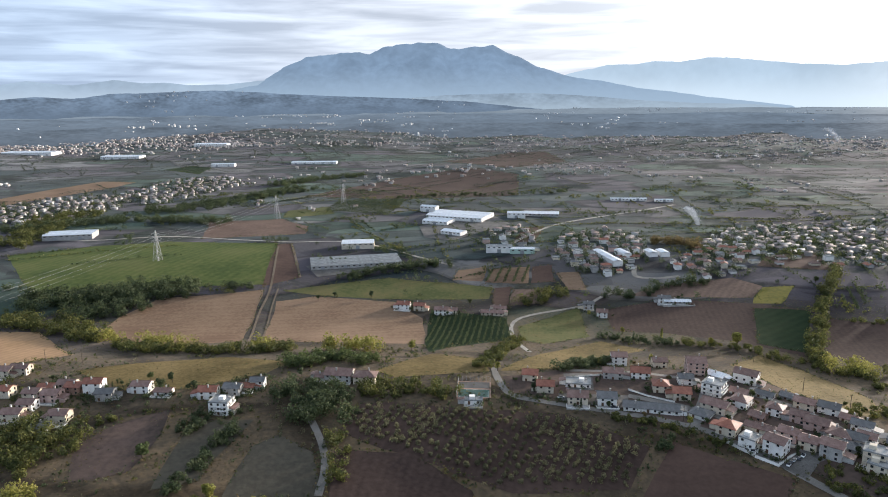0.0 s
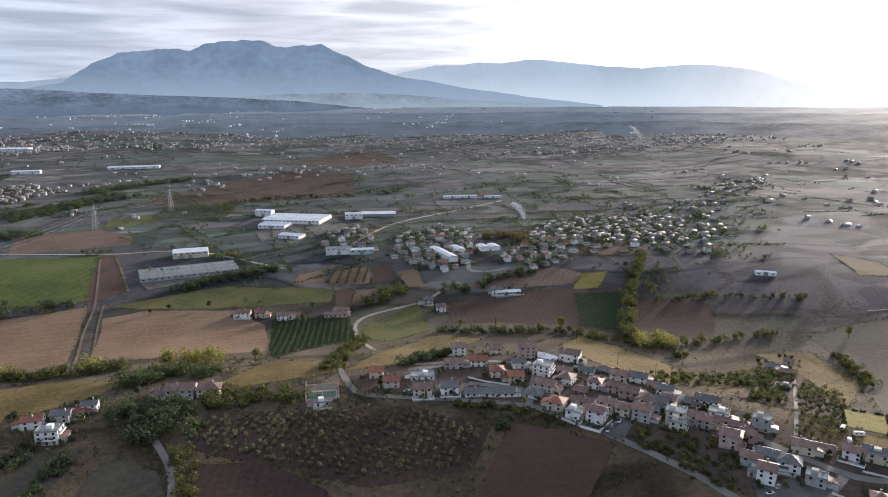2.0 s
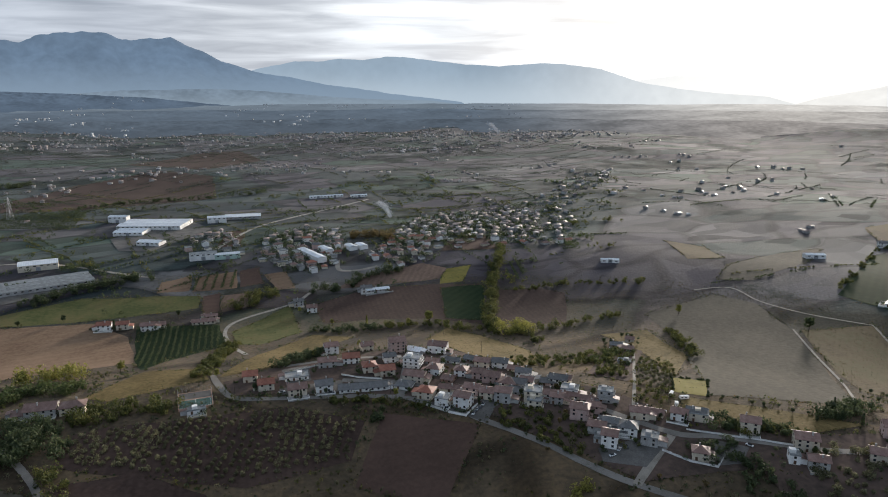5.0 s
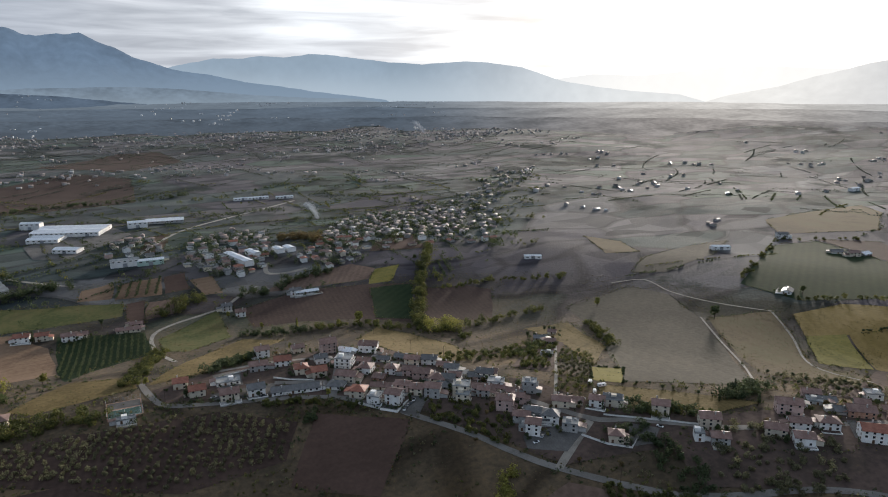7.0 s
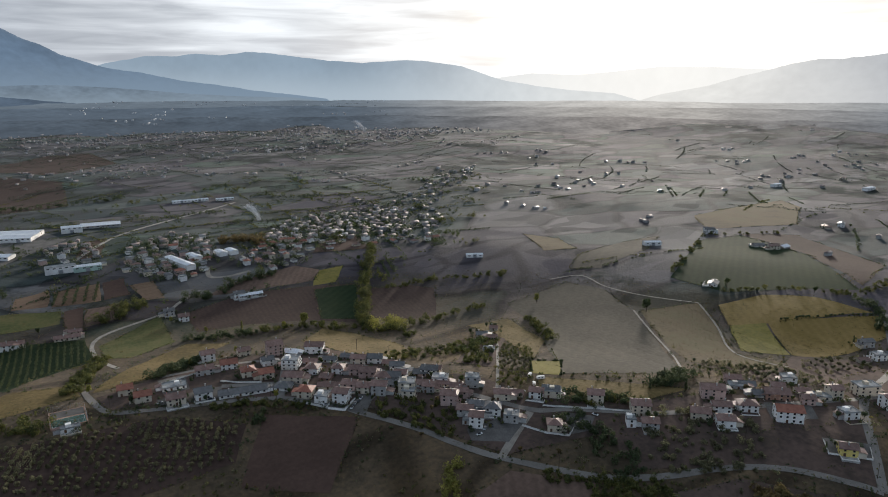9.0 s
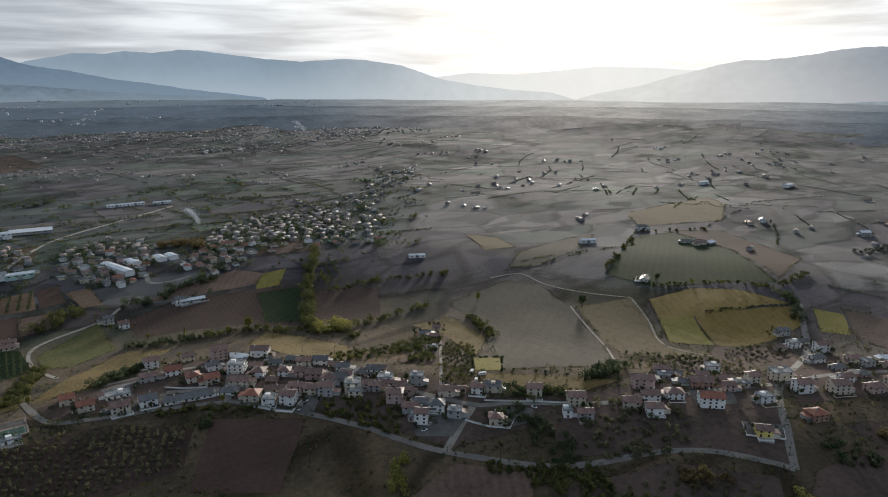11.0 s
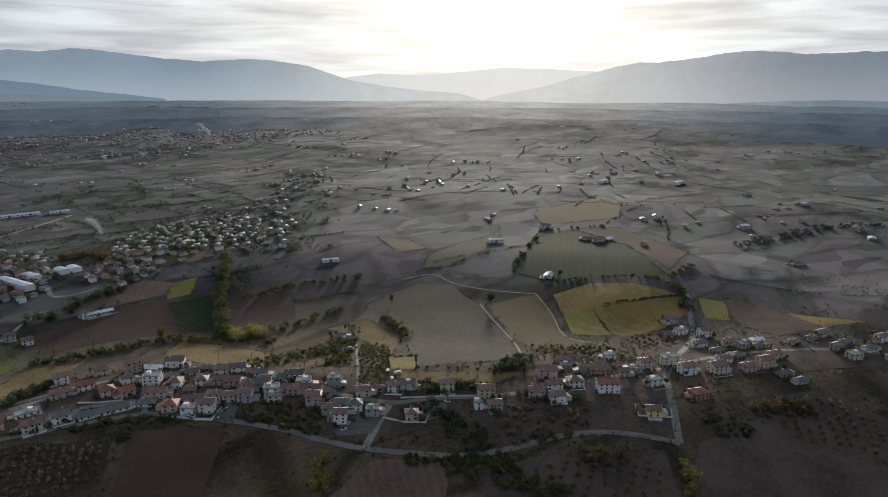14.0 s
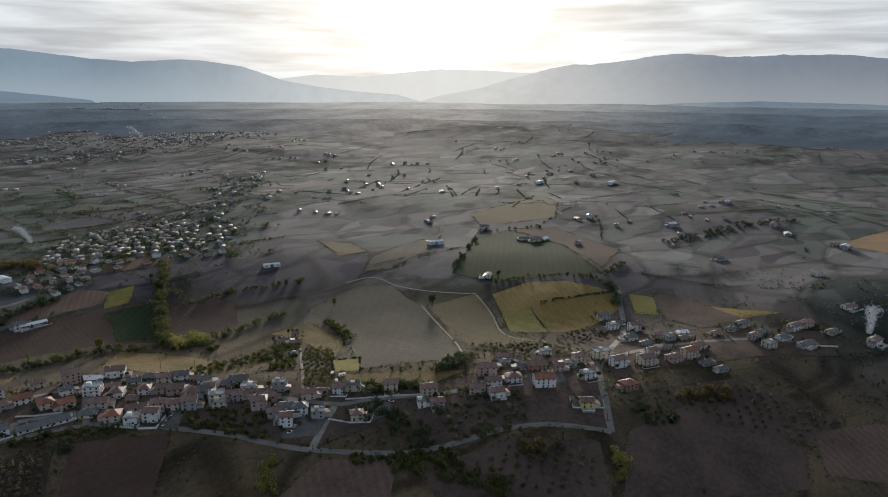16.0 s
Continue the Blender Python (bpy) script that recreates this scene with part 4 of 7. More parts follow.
def court(x, y, turn):
    """A fenced ball court on a terrace, with a small clubhouse beside it."""
    z = sum(ground_z(x + a, y + b) for a in (-14, 14) for b in (-12, 12)) / 4 + 0.9
    ob = tagged(new("sports_court"), "green fenced ball court on a ridge terrace", "sports court")
    ob.matrix_basis = pose(x, y, z, 0, 0, turn) @ Matrix.Diagonal((0.8, 0.8, 0.8, 1))
    bm = bmesh.new()
    box(bm, 0, 0, -4, 26, 30, 4)
    part("terrace", bm, WALLS["brick"], ob)
    bm = bmesh.new()
    box(bm, 0, -7, 0.004, 24, 14, 0.05)
    part("playing_surface", bm, material("court_green", [(0.04, 0.085, 0.07), (0.06, 0.11, 0.09)], 0.2, 0.85, 2, 0, 0.05, 0.01), ob, "faded green playing surface")
    bm = bmesh.new()
    for a, b, lx, ly in ((0, -13.6, 22, 0.1), (0, -0.4, 22, 0.1), (-11, -7, 0.1, 13), (11, -7, 0.1, 13), (0, -7, 0.1, 13)):
        box(bm, a, b, 0.06, lx, ly, 0.01)
    part("line_marking", bm, WALLS["white"], ob)
    bm = bmesh.new()
    box(bm, 0, 8, 0.004, 24, 12, 0.05)
    part("sand_yard", bm, M_YARD, ob)
    bm = bmesh.new()
    rod(bm, (0, -14.9, 0), (0, -14.9, 4.5), 0.07)
    post = part_mesh(bm, "post", (M_STEEL,))
    for k in range(9):
        for s in (0, 29.8):
            share("post", post, ob, pose(-12.8 + k * 3.2, s, 0))
    for k in range(1, 9):
        for s in (-12.8, 12.8):
            share("post", post, ob, pose(s, k * 3.3, 0))
    for h in (0.4, 1.4, 2.4, 3.4, 4.4):
        for s in (-1, 1):
            for a, b in (((-12.8, s * 14.9, h), (12.8, s * 14.9, h)), ((s * 12.8, -14.9, h), (s * 12.8, 14.9, h))):
                bm = bmesh.new()
                rod(bm, a, b, 0.03, sides=4)
                part("fence_rail", bm, M_STEEL, ob)
    house(x - 1, y - 16, 10, 4, 1, turn, "white", "flat", "flat", label="small white changing-room hut below the court", group="ridge outbuildings")


def garden_wall(label, height, *path):
    """A rendered boundary wall with a coping, stepping down the slope."""
    bm = bmesh.new()
    for (ax, ay), (bx, by) in zip(path, path[1:]):
        n = max(1, int(math.hypot(bx - ax, by - ay) / 5))
        turn = math.degrees(math.atan2(by - ay, bx - ax))
        for k in range(n):
            x, y = ax + (bx - ax) * (k + 0.5) / n, ay + (by - ay) * (k + 0.5) / n
            l = math.hypot(bx - ax, by - ay) / n
            z = ground_z(x, y)
            box(bm, x, y, z - 0.8, l + 0.02, 0.25, height + 0.8, 0, turn)
            box(bm, x, y, z + height, l + 0.02, 0.38, 0.1, 1, turn)
    ob = new("garden_wall", part_mesh(bm, "garden_wall", (WALLS["white"], M_CONCRETE)))
    return tagged(ob, label, "wall", "garden walls")


CAR_PAINT = {}


def car(x, y, turn, tone):
    """A small parked car: body, glazed cabin, four wheels."""
    if tone not in CAR_PAINT:
        col = {"white": (0.7, 0.7, 0.7), "dark": (0.04, 0.045, 0.055), "silver": (0.4, 0.41, 0.42), "red": (0.35, 0.04, 0.03)}[tone]
        CAR_PAINT[tone] = material(tone + "_car_paint", [col, tuple(k * 1.1 for k in col)], 0.5, 0.3, 4, 0, 0, spec=0.5)
    ob = tagged(new("car"), tone + " small car parked on a paved yard", "car", "parked cars")
    ob.matrix_basis = pose(x, y, ground_z(x, y) + 0.3, 0, 0, turn)
    bm = bmesh.new()
    box(bm, 0, 0, 0.25, 4.1, 1.7, 0.6)
    bmesh.ops.bevel(bm, geom=list(bm.edges), offset=0.12, segments=1, affect="EDGES")
    part("body", bm, CAR_PAINT[tone], ob)
    bm = bmesh.new()
    v = box(bm, -0.2, 0, 0.85, 2.3, 1.5, 0.55)
    for p in v:
        if p.co.z > 1.2:
            p.co.x, p.co.y = -0.2 + (p.co.x + 0.2) * 0.7, p.co.y * 0.85
    part("cabin", bm, M_GLASS, ob)
    for sx in (-1.25, 1.25):
        for sy in (-0.8, 0.8):
            bm = bmesh.new()
            rod(bm, (sx, sy - 0.1, 0.32), (sx, sy + 0.1, 0.32), 0.32, sides=10)
            part("wheel", bm, CAR_TYRE, ob)


CAR_TYRE = material("tyre_rubber", [(0.02, 0.02, 0.02), (0.03, 0.03, 0.03)], 1, 0.9, 4, 0, 0)


def caravan(x, y, turn, length=5.2):
    """A white touring caravan: rounded body, dark windows, two wheels and a drawbar."""
    ob = tagged(new("caravan"), "white caravan parked on a small meadow", "caravan", "caravans on the meadow")
    ob.matrix_basis = pose(x, y, ground_z(x, y), 0, 0, turn)
    bm = bmesh.new()
    box(bm, 0, 0, 0.45, length, 2.2, 2.1)
    bmesh.ops.bevel(bm, geom=list(bm.edges), offset=0.3, segments=2, affect="EDGES")
    body = part("body", bm, WALLS["white"], ob)
    for sx in (-0.28, 0.12):
        for sy in (-1, 1):
            bm = bmesh.new()
            box(bm, sx * length, sy * 1.1, 1.35, 1.1, 0.06, 0.7)
            part("window", bm, M_GLASS, body)
    for sy in (-0.95, 0.95):
        bm = bmesh.new()
        rod(bm, (0, sy - 0.1, 0.32), (0, sy + 0.1, 0.32), 0.32, sides=10)
        part("wheel", bm, CAR_TYRE, ob)
    bm = bmesh.new()
    rod(bm, (length / 2, 0, 0.5), (length / 2 + 1.2, 0, 0.45), 0.06)
    part("drawbar", bm, M_STEEL, ob)


def utility_pole(x, y, turn):
    ob = tagged(new("utility_pole"), "slender weathered wooden utility pole", "utility pole", "utility poles")
    ob.matrix_basis = pose(x, y, ground_z(x, y) - 0.2, 0, 0, turn)
    bm = bmesh.new()
    rod(bm, (0, 0, 0), (0, 0, 10), 0.17, 0.11, 8)
    part("pole", bm, M_BARK, ob)
    bm = bmesh.new()
    box(bm, 0, 0, 9.2, 1.8, 0.12, 0.14)
    part("cross_arm", bm, M_BARK, ob)


def smoke(x, y, height, lean, seed):
    """A drifting column of white bonfire smoke: dense at its foot, thin and spread above."""
    rng = np.random.default_rng(seed)
    k = rng.uniform(0, 1, 2600) ** 1.7
    r = height * (0.07 + 0.2 * k)
    at = np.stack([x - lean * k * (0.4 + k) + rng.normal(size=2600) * r * 0.6, y + rng.normal(size=2600) * r * 0.6, ground_z(x, y) + 0.3 + height * k + np.abs(rng.normal(size=2600)) * r * 0.3], 1)
    v, f = tufts(at, height * rng.uniform(0.012, 0.035, 2600) * (0.7 + k), rng)
    me = fast_mesh("smoke", v, f, (M_SMOKE,))
    return tagged(new("smoke", me), "thin white column of bonfire smoke", "smoke", kind="stuff")


M_SMOKE = material("white_smoke", [(0.75, 0.76, 0.78), (0.85, 0.86, 0.87)], 0.1, 1.0, 0.5, 0, 0, spec=0.0)
M_SMOKE.node_tree.nodes["Principled BSDF"].inputs["Alpha"].default_value = 0.3


PYLONS = []


def pylon_at(x, y):
    PYLONS.append((x, y))


def lattice_pylon(x, y, turn, height=34):
    """A steel lattice tower with three pairs of cross-arms."""
    z = ground_z(x, y)
    ob = tagged(new("pylon"), "tall grey steel lattice power pylon", "pylon", "power line pylons")
    ob.matrix_basis = pose(x, y, z, 0, 0, turn)
    wide = lambda h: 3.2 * (1 - h / height) ** 1.1 + 0.45
    steps = [height * k / 9 for k in range(10)]
    for sx, sy in ((-1, -1), (1, -1), (1, 1), (-1, 1)):
        bm = bmesh.new()
        for a, b in zip(steps, steps[1:]):
            rod(bm, (sx * wide(a), sy * wide(a), a), (sx * wide(b), sy * wide(b), b), 0.16, sides=4)
        part("leg", bm, M_STEEL, ob)
    bm = bmesh.new()
    for a, b in zip(steps, steps[1:]):
        for turn_k in range(4):
            m = Matrix.Rotation(turn_k * math.pi / 2, 3, "Z")
            for s in (-1, 1):
                rod(bm, m @ Vector((-s * wide(a), wide(a), a)), m @ Vector((s * wide(b), wide(b), b)), 0.09, sides=4)
    part("bracing", bm, M_STEEL, ob)
    for h, reach in ((22, 5.5), (26, 6.5), (30, 5.0)):
        bm = bmesh.new()
        for s in (-1, 1):
            rod(bm, (s * wide(h), 0.3, h), (s * reach, 0, h + 0.4), 0.12, sides=4)
            rod(bm, (s * wide(h), -0.3, h), (s * reach, 0, h + 0.4), 0.12, sides=4)
            rod(bm, (s * wide(h + 1.6), 0, h + 1.6), (s * reach, 0, h + 0.4), 0.1, sides=4)
            rod(bm, (s * reach, 0, h + 0.4), (s * reach, 0, h - 1.4), 0.14, sides=5)
        part("cross_arm", bm, M_STEEL, ob)
    return ob


def power_line():
    (ax, ay), (bx, by), (cx, cy) = PYLONS
    spots = [(ax + (ax - bx) * 1.3, ay + (ay - by) * 1.3)] + PYLONS
    turns = [math.degrees(math.atan2(q[1] - p[1], q[0] - p[0])) - 90 for p, q in zip(spots, spots[1:])]
    turns.append(turns[-1])
    for (x, y), a in zip(spots, turns):
        lattice_pylon(x, y, a)
    for k, ((p, a), (q, b)) in enumerate(zip(zip(spots, turns), zip(spots[1:], turns[1:]))):
        for h, reach in ((22, 5.5), (26, 6.5), (30, 5.0)):
            for s in (-1, 1):
                e0 = Vector((p[0] + s * reach * math.cos(radians(a)), p[1] + s * reach * math.sin(radians(a)), ground_z(*p) + h - 1.2))
                e1 = Vector((q[0] + s * reach * math.cos(radians(b)), q[1] + s * reach * math.sin(radians(b)), ground_z(*q) + h - 1.2))
                wire = bpy.data.curves.new("power_cable", "CURVE")
                wire.dimensions, wire.bevel_depth, wire.bevel_resolution = "3D", 0.04, 0
                line = wire.splines.new("POLY")
                line.points.add(14)
                for i, point in enumerate(line.points):
                    at = e0.lerp(e1, i / 14) - Vector((0, 0, 20 * (i / 14) * (1 - i / 14)))
                    point.co = (*at, 1)
                wire.materials.append(M_CABLE)
                tagged(new("power_cable", wire), "thin sagging power cable between pylons", "cable", "power cables")


def haze_backdrop(name, low, high, glow, z0, z1, scale=0.0022, spread=0.12, sun_glare=None):
    """Distance: a range with faint gullies whose emission colour holds painted haze, paler towards its foot and towards
    the sun.
    """
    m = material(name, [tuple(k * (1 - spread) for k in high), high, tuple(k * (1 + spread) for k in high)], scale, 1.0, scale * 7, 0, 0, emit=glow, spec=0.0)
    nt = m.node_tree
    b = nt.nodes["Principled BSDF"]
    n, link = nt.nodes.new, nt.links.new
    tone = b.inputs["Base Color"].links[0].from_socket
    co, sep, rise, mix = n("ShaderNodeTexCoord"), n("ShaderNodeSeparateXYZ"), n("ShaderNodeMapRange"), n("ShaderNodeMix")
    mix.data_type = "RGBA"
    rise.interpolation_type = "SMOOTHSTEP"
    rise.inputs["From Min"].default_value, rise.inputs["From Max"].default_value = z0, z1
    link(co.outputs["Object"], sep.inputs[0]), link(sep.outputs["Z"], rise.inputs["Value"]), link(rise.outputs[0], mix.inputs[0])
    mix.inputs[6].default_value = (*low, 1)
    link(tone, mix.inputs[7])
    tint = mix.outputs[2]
    # painted sun glare: emission brightens within 27 degrees of the sun's heading
    if sun_glare:
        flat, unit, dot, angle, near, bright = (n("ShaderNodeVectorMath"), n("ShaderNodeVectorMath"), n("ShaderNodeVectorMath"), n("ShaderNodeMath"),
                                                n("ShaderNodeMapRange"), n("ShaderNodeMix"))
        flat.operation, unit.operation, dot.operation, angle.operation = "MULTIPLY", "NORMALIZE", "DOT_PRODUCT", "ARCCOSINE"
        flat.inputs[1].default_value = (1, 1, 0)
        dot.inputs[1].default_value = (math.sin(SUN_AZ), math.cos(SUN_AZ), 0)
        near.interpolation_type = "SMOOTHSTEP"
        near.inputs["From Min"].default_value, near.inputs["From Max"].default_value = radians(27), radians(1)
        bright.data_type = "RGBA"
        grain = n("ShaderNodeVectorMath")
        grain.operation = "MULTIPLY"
        grain.inputs[1].default_value = tuple(k / h for k, h in zip(sun_glare, high))
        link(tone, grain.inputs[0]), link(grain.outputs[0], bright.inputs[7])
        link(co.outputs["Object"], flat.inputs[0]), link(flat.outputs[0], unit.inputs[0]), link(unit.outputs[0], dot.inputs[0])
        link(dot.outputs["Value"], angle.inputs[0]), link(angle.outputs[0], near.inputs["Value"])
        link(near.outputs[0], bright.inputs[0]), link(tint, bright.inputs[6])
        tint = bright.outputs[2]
    # haze tone glows as emission over a near-black base
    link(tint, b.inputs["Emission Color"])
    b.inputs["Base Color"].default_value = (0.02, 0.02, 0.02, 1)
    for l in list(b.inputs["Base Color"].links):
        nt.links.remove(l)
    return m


# haze put into emission: blue with distance, mostly paler at the foot
M_MASSIF = haze_backdrop("far_massif", (0.15, 0.2, 0.255), (0.088, 0.128, 0.182), 1.0, 120, 430, 0.003, 0.16)
M_PALE = haze_backdrop("far_pale_hills", (0.21, 0.255, 0.305), (0.155, 0.2, 0.25), 1.0, 150, 300)
M_HAZY = haze_backdrop("far_hazy_range", (0.3, 0.355, 0.4), (0.195, 0.25, 0.305), 1.0, 110, 380, 0.0022, 0.06, (0.56, 0.56, 0.54))
M_GLARE = haze_backdrop("far_glare_range", (0.5, 0.52, 0.53), (0.43, 0.455, 0.475), 1.0, 110, 330, 0.0022, 0.025, (0.7, 0.68, 0.64))
M_WEST = haze_backdrop("far_western_range", (0.27, 0.285, 0.31), (0.18, 0.205, 0.245), 1.0, 110, 420, 0.0022, 0.06, (0.6, 0.585, 0.55))
M_FOOT = haze_backdrop("far_foothills", (0.056, 0.078, 0.108), (0.062, 0.086, 0.119), 1.0, 60, 230, 0.006, 0.45)
M_LOWH = haze_backdrop("far_low_hills", (0.17, 0.212, 0.25), (0.12, 0.156, 0.195), 1.0, 80, 210, 0.004, 0.22, (0.6, 0.58, 0.54))

# aerial haze as emission: each row behind is paler, warmer under the sun
M_ROLL = [haze_backdrop("far_rolling_haze", (0.048, 0.061, 0.077), (0.052, 0.067, 0.085), 1.0, 20, 80, 0.007, 0.32, (0.19, 0.175, 0.162)),
          haze_backdrop("farther_rolling_haze", (0.06, 0.078, 0.1), (0.066, 0.086, 0.11), 1.0, 40, 110, 0.006, 0.24, (0.29, 0.272, 0.25)),
          haze_backdrop("farthest_rolling_haze", (0.09, 0.112, 0.135), (0.098, 0.121, 0.145), 1.0, 60, 130, 0.005, 0.18, (0.42, 0.4, 0.37))]


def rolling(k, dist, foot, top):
    """Low swells of far country, one behind the other, glowing in painted haze tones."""
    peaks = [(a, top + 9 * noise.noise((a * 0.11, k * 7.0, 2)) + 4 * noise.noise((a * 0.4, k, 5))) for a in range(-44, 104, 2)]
    range_of_hills("rolling_hills", "low swells of distant farmland in painted blue-grey haze", M_ROLL[k], dist, 480, foot, peaks, 20 + k, 1.6)


def hill_houses(count, seed):
    """Pale specks of hamlets strewn over the far swells and foothills."""
    rnd = random.Random(seed)
    hills = [ob for ob in scene.objects if ob.name.startswith(("rolling_hills", "foothills"))]
    v, f = [], []
    for ob in hills:
        me = ob.data
        spots = [p.co for p in me.vertices]
        spots = spots[len(spots) // 27 * 6: len(spots) // 27 * 26]
        for _ in range(count):
            home = rnd.choice(spots)
            if noise.noise((home.x * 0.0021, home.y * 0.0021, seed)) < -0.05 or math.atan2(home.x, home.y) > 0.55:
                continue
            for _ in range(rnd.choice((1, 1, 2, 3, 6))):
                x, y, z = home.x + rnd.gauss(0, 22), home.y + rnd.gauss(0, 10), home.z - 5
                a, w, d, h = rnd.uniform(0, 3.14), rnd.uniform(5, 10), rnd.uniform(5, 7), rnd.uniform(7.5, 9.5)
                k, ca, sa = len(v), math.cos(a), math.sin(a)
                v.extend((x + p * w / 2 * ca - q * d / 2 * sa, y + p * w / 2 * sa + q * d / 2 * ca, z + t) for t in (0, h) for p, q in ((-1, -1), (1, -1), (1, 1), (-1, 1)))
                v.extend((x + p * w / 2 * ca, y + p * w / 2 * sa, z + h + 1.6) for p in (-1, 1))
                for i in range(4):
                    j = (i + 1) % 4
                    f.extend(((k + i, k + j, k + 4 + j), (k + i, k + 4 + j, k + 4 + i)))
                f.extend((k + i, k + j, k + l) for i, j, l in ((4, 5, 9), (4, 9, 8), (6, 7, 8), (6, 8, 9), (5, 6, 9), (7, 4, 8)))
    pale = material("far_hamlet_render", [(0.4, 0.39, 0.38), (0.62, 0.61, 0.59)], 0.02, 0.7, 0.2, 0, 0, random_by="island", spread=0.3, spec=0.4)
    tagged(new("hamlets", fast_mesh("hamlets", np.array(v), np.array(f), (pale,))), "pale scattered houses of far hill hamlets", "houses", kind="stuff")


ground()
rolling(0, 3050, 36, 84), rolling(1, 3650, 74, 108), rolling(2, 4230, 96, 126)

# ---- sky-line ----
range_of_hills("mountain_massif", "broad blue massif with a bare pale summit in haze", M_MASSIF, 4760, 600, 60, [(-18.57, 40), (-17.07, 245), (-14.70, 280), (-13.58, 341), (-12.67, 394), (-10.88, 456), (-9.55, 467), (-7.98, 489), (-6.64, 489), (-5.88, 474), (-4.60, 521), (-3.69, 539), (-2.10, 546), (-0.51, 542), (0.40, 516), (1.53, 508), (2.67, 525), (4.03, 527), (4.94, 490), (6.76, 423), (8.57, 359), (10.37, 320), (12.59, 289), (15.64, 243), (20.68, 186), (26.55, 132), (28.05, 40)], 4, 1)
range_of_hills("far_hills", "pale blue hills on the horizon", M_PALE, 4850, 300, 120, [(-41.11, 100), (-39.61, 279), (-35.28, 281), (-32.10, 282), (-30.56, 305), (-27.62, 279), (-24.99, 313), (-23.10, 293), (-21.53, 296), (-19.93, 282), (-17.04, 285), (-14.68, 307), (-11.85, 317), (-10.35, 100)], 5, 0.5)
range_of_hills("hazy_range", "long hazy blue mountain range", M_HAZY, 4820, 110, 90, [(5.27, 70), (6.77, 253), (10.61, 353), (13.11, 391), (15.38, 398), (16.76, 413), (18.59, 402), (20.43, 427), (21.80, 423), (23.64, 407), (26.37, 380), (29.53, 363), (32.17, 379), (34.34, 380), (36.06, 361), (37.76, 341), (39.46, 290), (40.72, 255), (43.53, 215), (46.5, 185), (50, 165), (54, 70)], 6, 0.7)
range_of_hills("sunlit_haze_range", "faint range in painted sun glare", M_GLARE, 4880, 40, 110, [(31, 90), (34.00, 179), (39.63, 256), (43.31, 297), (47.02, 284), (50.76, 317), (53.55, 341), (57.25, 335), (59.99, 320), (62.69, 313), (65.80, 269), (67.30, 90)], 7, 0.4)
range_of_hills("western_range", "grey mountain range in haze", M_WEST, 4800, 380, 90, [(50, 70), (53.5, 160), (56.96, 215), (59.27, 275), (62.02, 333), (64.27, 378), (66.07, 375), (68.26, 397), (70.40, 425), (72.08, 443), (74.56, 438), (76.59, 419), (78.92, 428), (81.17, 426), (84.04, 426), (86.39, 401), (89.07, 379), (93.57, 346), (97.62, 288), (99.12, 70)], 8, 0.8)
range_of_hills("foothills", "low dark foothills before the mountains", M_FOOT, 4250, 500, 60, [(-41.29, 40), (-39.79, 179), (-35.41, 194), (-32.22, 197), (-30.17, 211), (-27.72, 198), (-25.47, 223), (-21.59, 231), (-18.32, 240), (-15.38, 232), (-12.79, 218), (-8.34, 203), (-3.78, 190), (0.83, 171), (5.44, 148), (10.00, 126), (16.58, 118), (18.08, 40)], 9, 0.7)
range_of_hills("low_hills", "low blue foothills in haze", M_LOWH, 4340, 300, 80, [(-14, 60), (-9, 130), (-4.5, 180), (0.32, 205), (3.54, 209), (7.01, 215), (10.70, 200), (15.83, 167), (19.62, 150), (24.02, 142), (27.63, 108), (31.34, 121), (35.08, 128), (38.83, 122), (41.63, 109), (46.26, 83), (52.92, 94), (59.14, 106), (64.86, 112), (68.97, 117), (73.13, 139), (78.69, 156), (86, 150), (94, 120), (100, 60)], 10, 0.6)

hill_houses(170, 61)

# ---- fields ----
field("crop_green", "large green field of young winter crop", (-502, 768), (-433, 809), (-351, 843), (-207, 836), (-175, 669), (-234, 660), (-349, 642), (-394, 626))
field("soil_red", "reddish strip of bare earth beside a track", (-206, 826), (-189, 832), (-150, 691), (-181, 661), (-190, 709))
field("soil_tan", "bare tan ploughed field", (-289, 524), (-287, 579), (-270, 624), (-179, 654), (-161, 518), (-211, 498))
field("soil_tan", "bare tan ploughed field", (-159, 626), (-124, 641), (-46, 631), (-18, 590), (-17, 512), (-148, 519))
field("grass_green", "strip of green pasture", (-159, 654), (-107, 677), (-56, 693), (48, 671), (44, 639), (-46, 637), (-124, 643))
field("crop_dark", "vineyard ground between rows", (-10, 612), (57, 591), (55, 530), (6, 505), (-13, 484), (-17, 528))
field("grass_green", "green meadow with faint mowing rows", (64, 566), (127, 615), (119, 539), (79, 516), (62, 530))
field("soil_dark", "dark freshly ploughed field", (146, 605), (207, 625), (269, 606), (323, 580), (274, 485), (235, 523), (187, 544), (142, 553))
field("soil_dark", "dark freshly ploughed field", (324, 562), (368, 542), (386, 519), (341, 453), (299, 476), (286, 497))
field("soil_brown", "brown field strip beside a farm", (178, 638), (288, 613), (308, 641), (288, 666), (212, 658))
field("grass_yellow", "small yellow-green plot", (281, 601), (307, 639), (337, 636), (306, 596))
field("crop_dark", "dark green plot", (278, 591), (323, 579), (280, 494), (250, 516))
field("soil_tan", "pale stubble between rows of an orchard", (49, 719), (93, 726), (84, 678), (41, 683))
field("soil_red", "dark reddish ploughed plot", (96, 726), (118, 728), (114, 681), (87, 678))
field("soil_tan", "pale stubble plot", (120, 704), (142, 705), (142, 656), (121, 657))
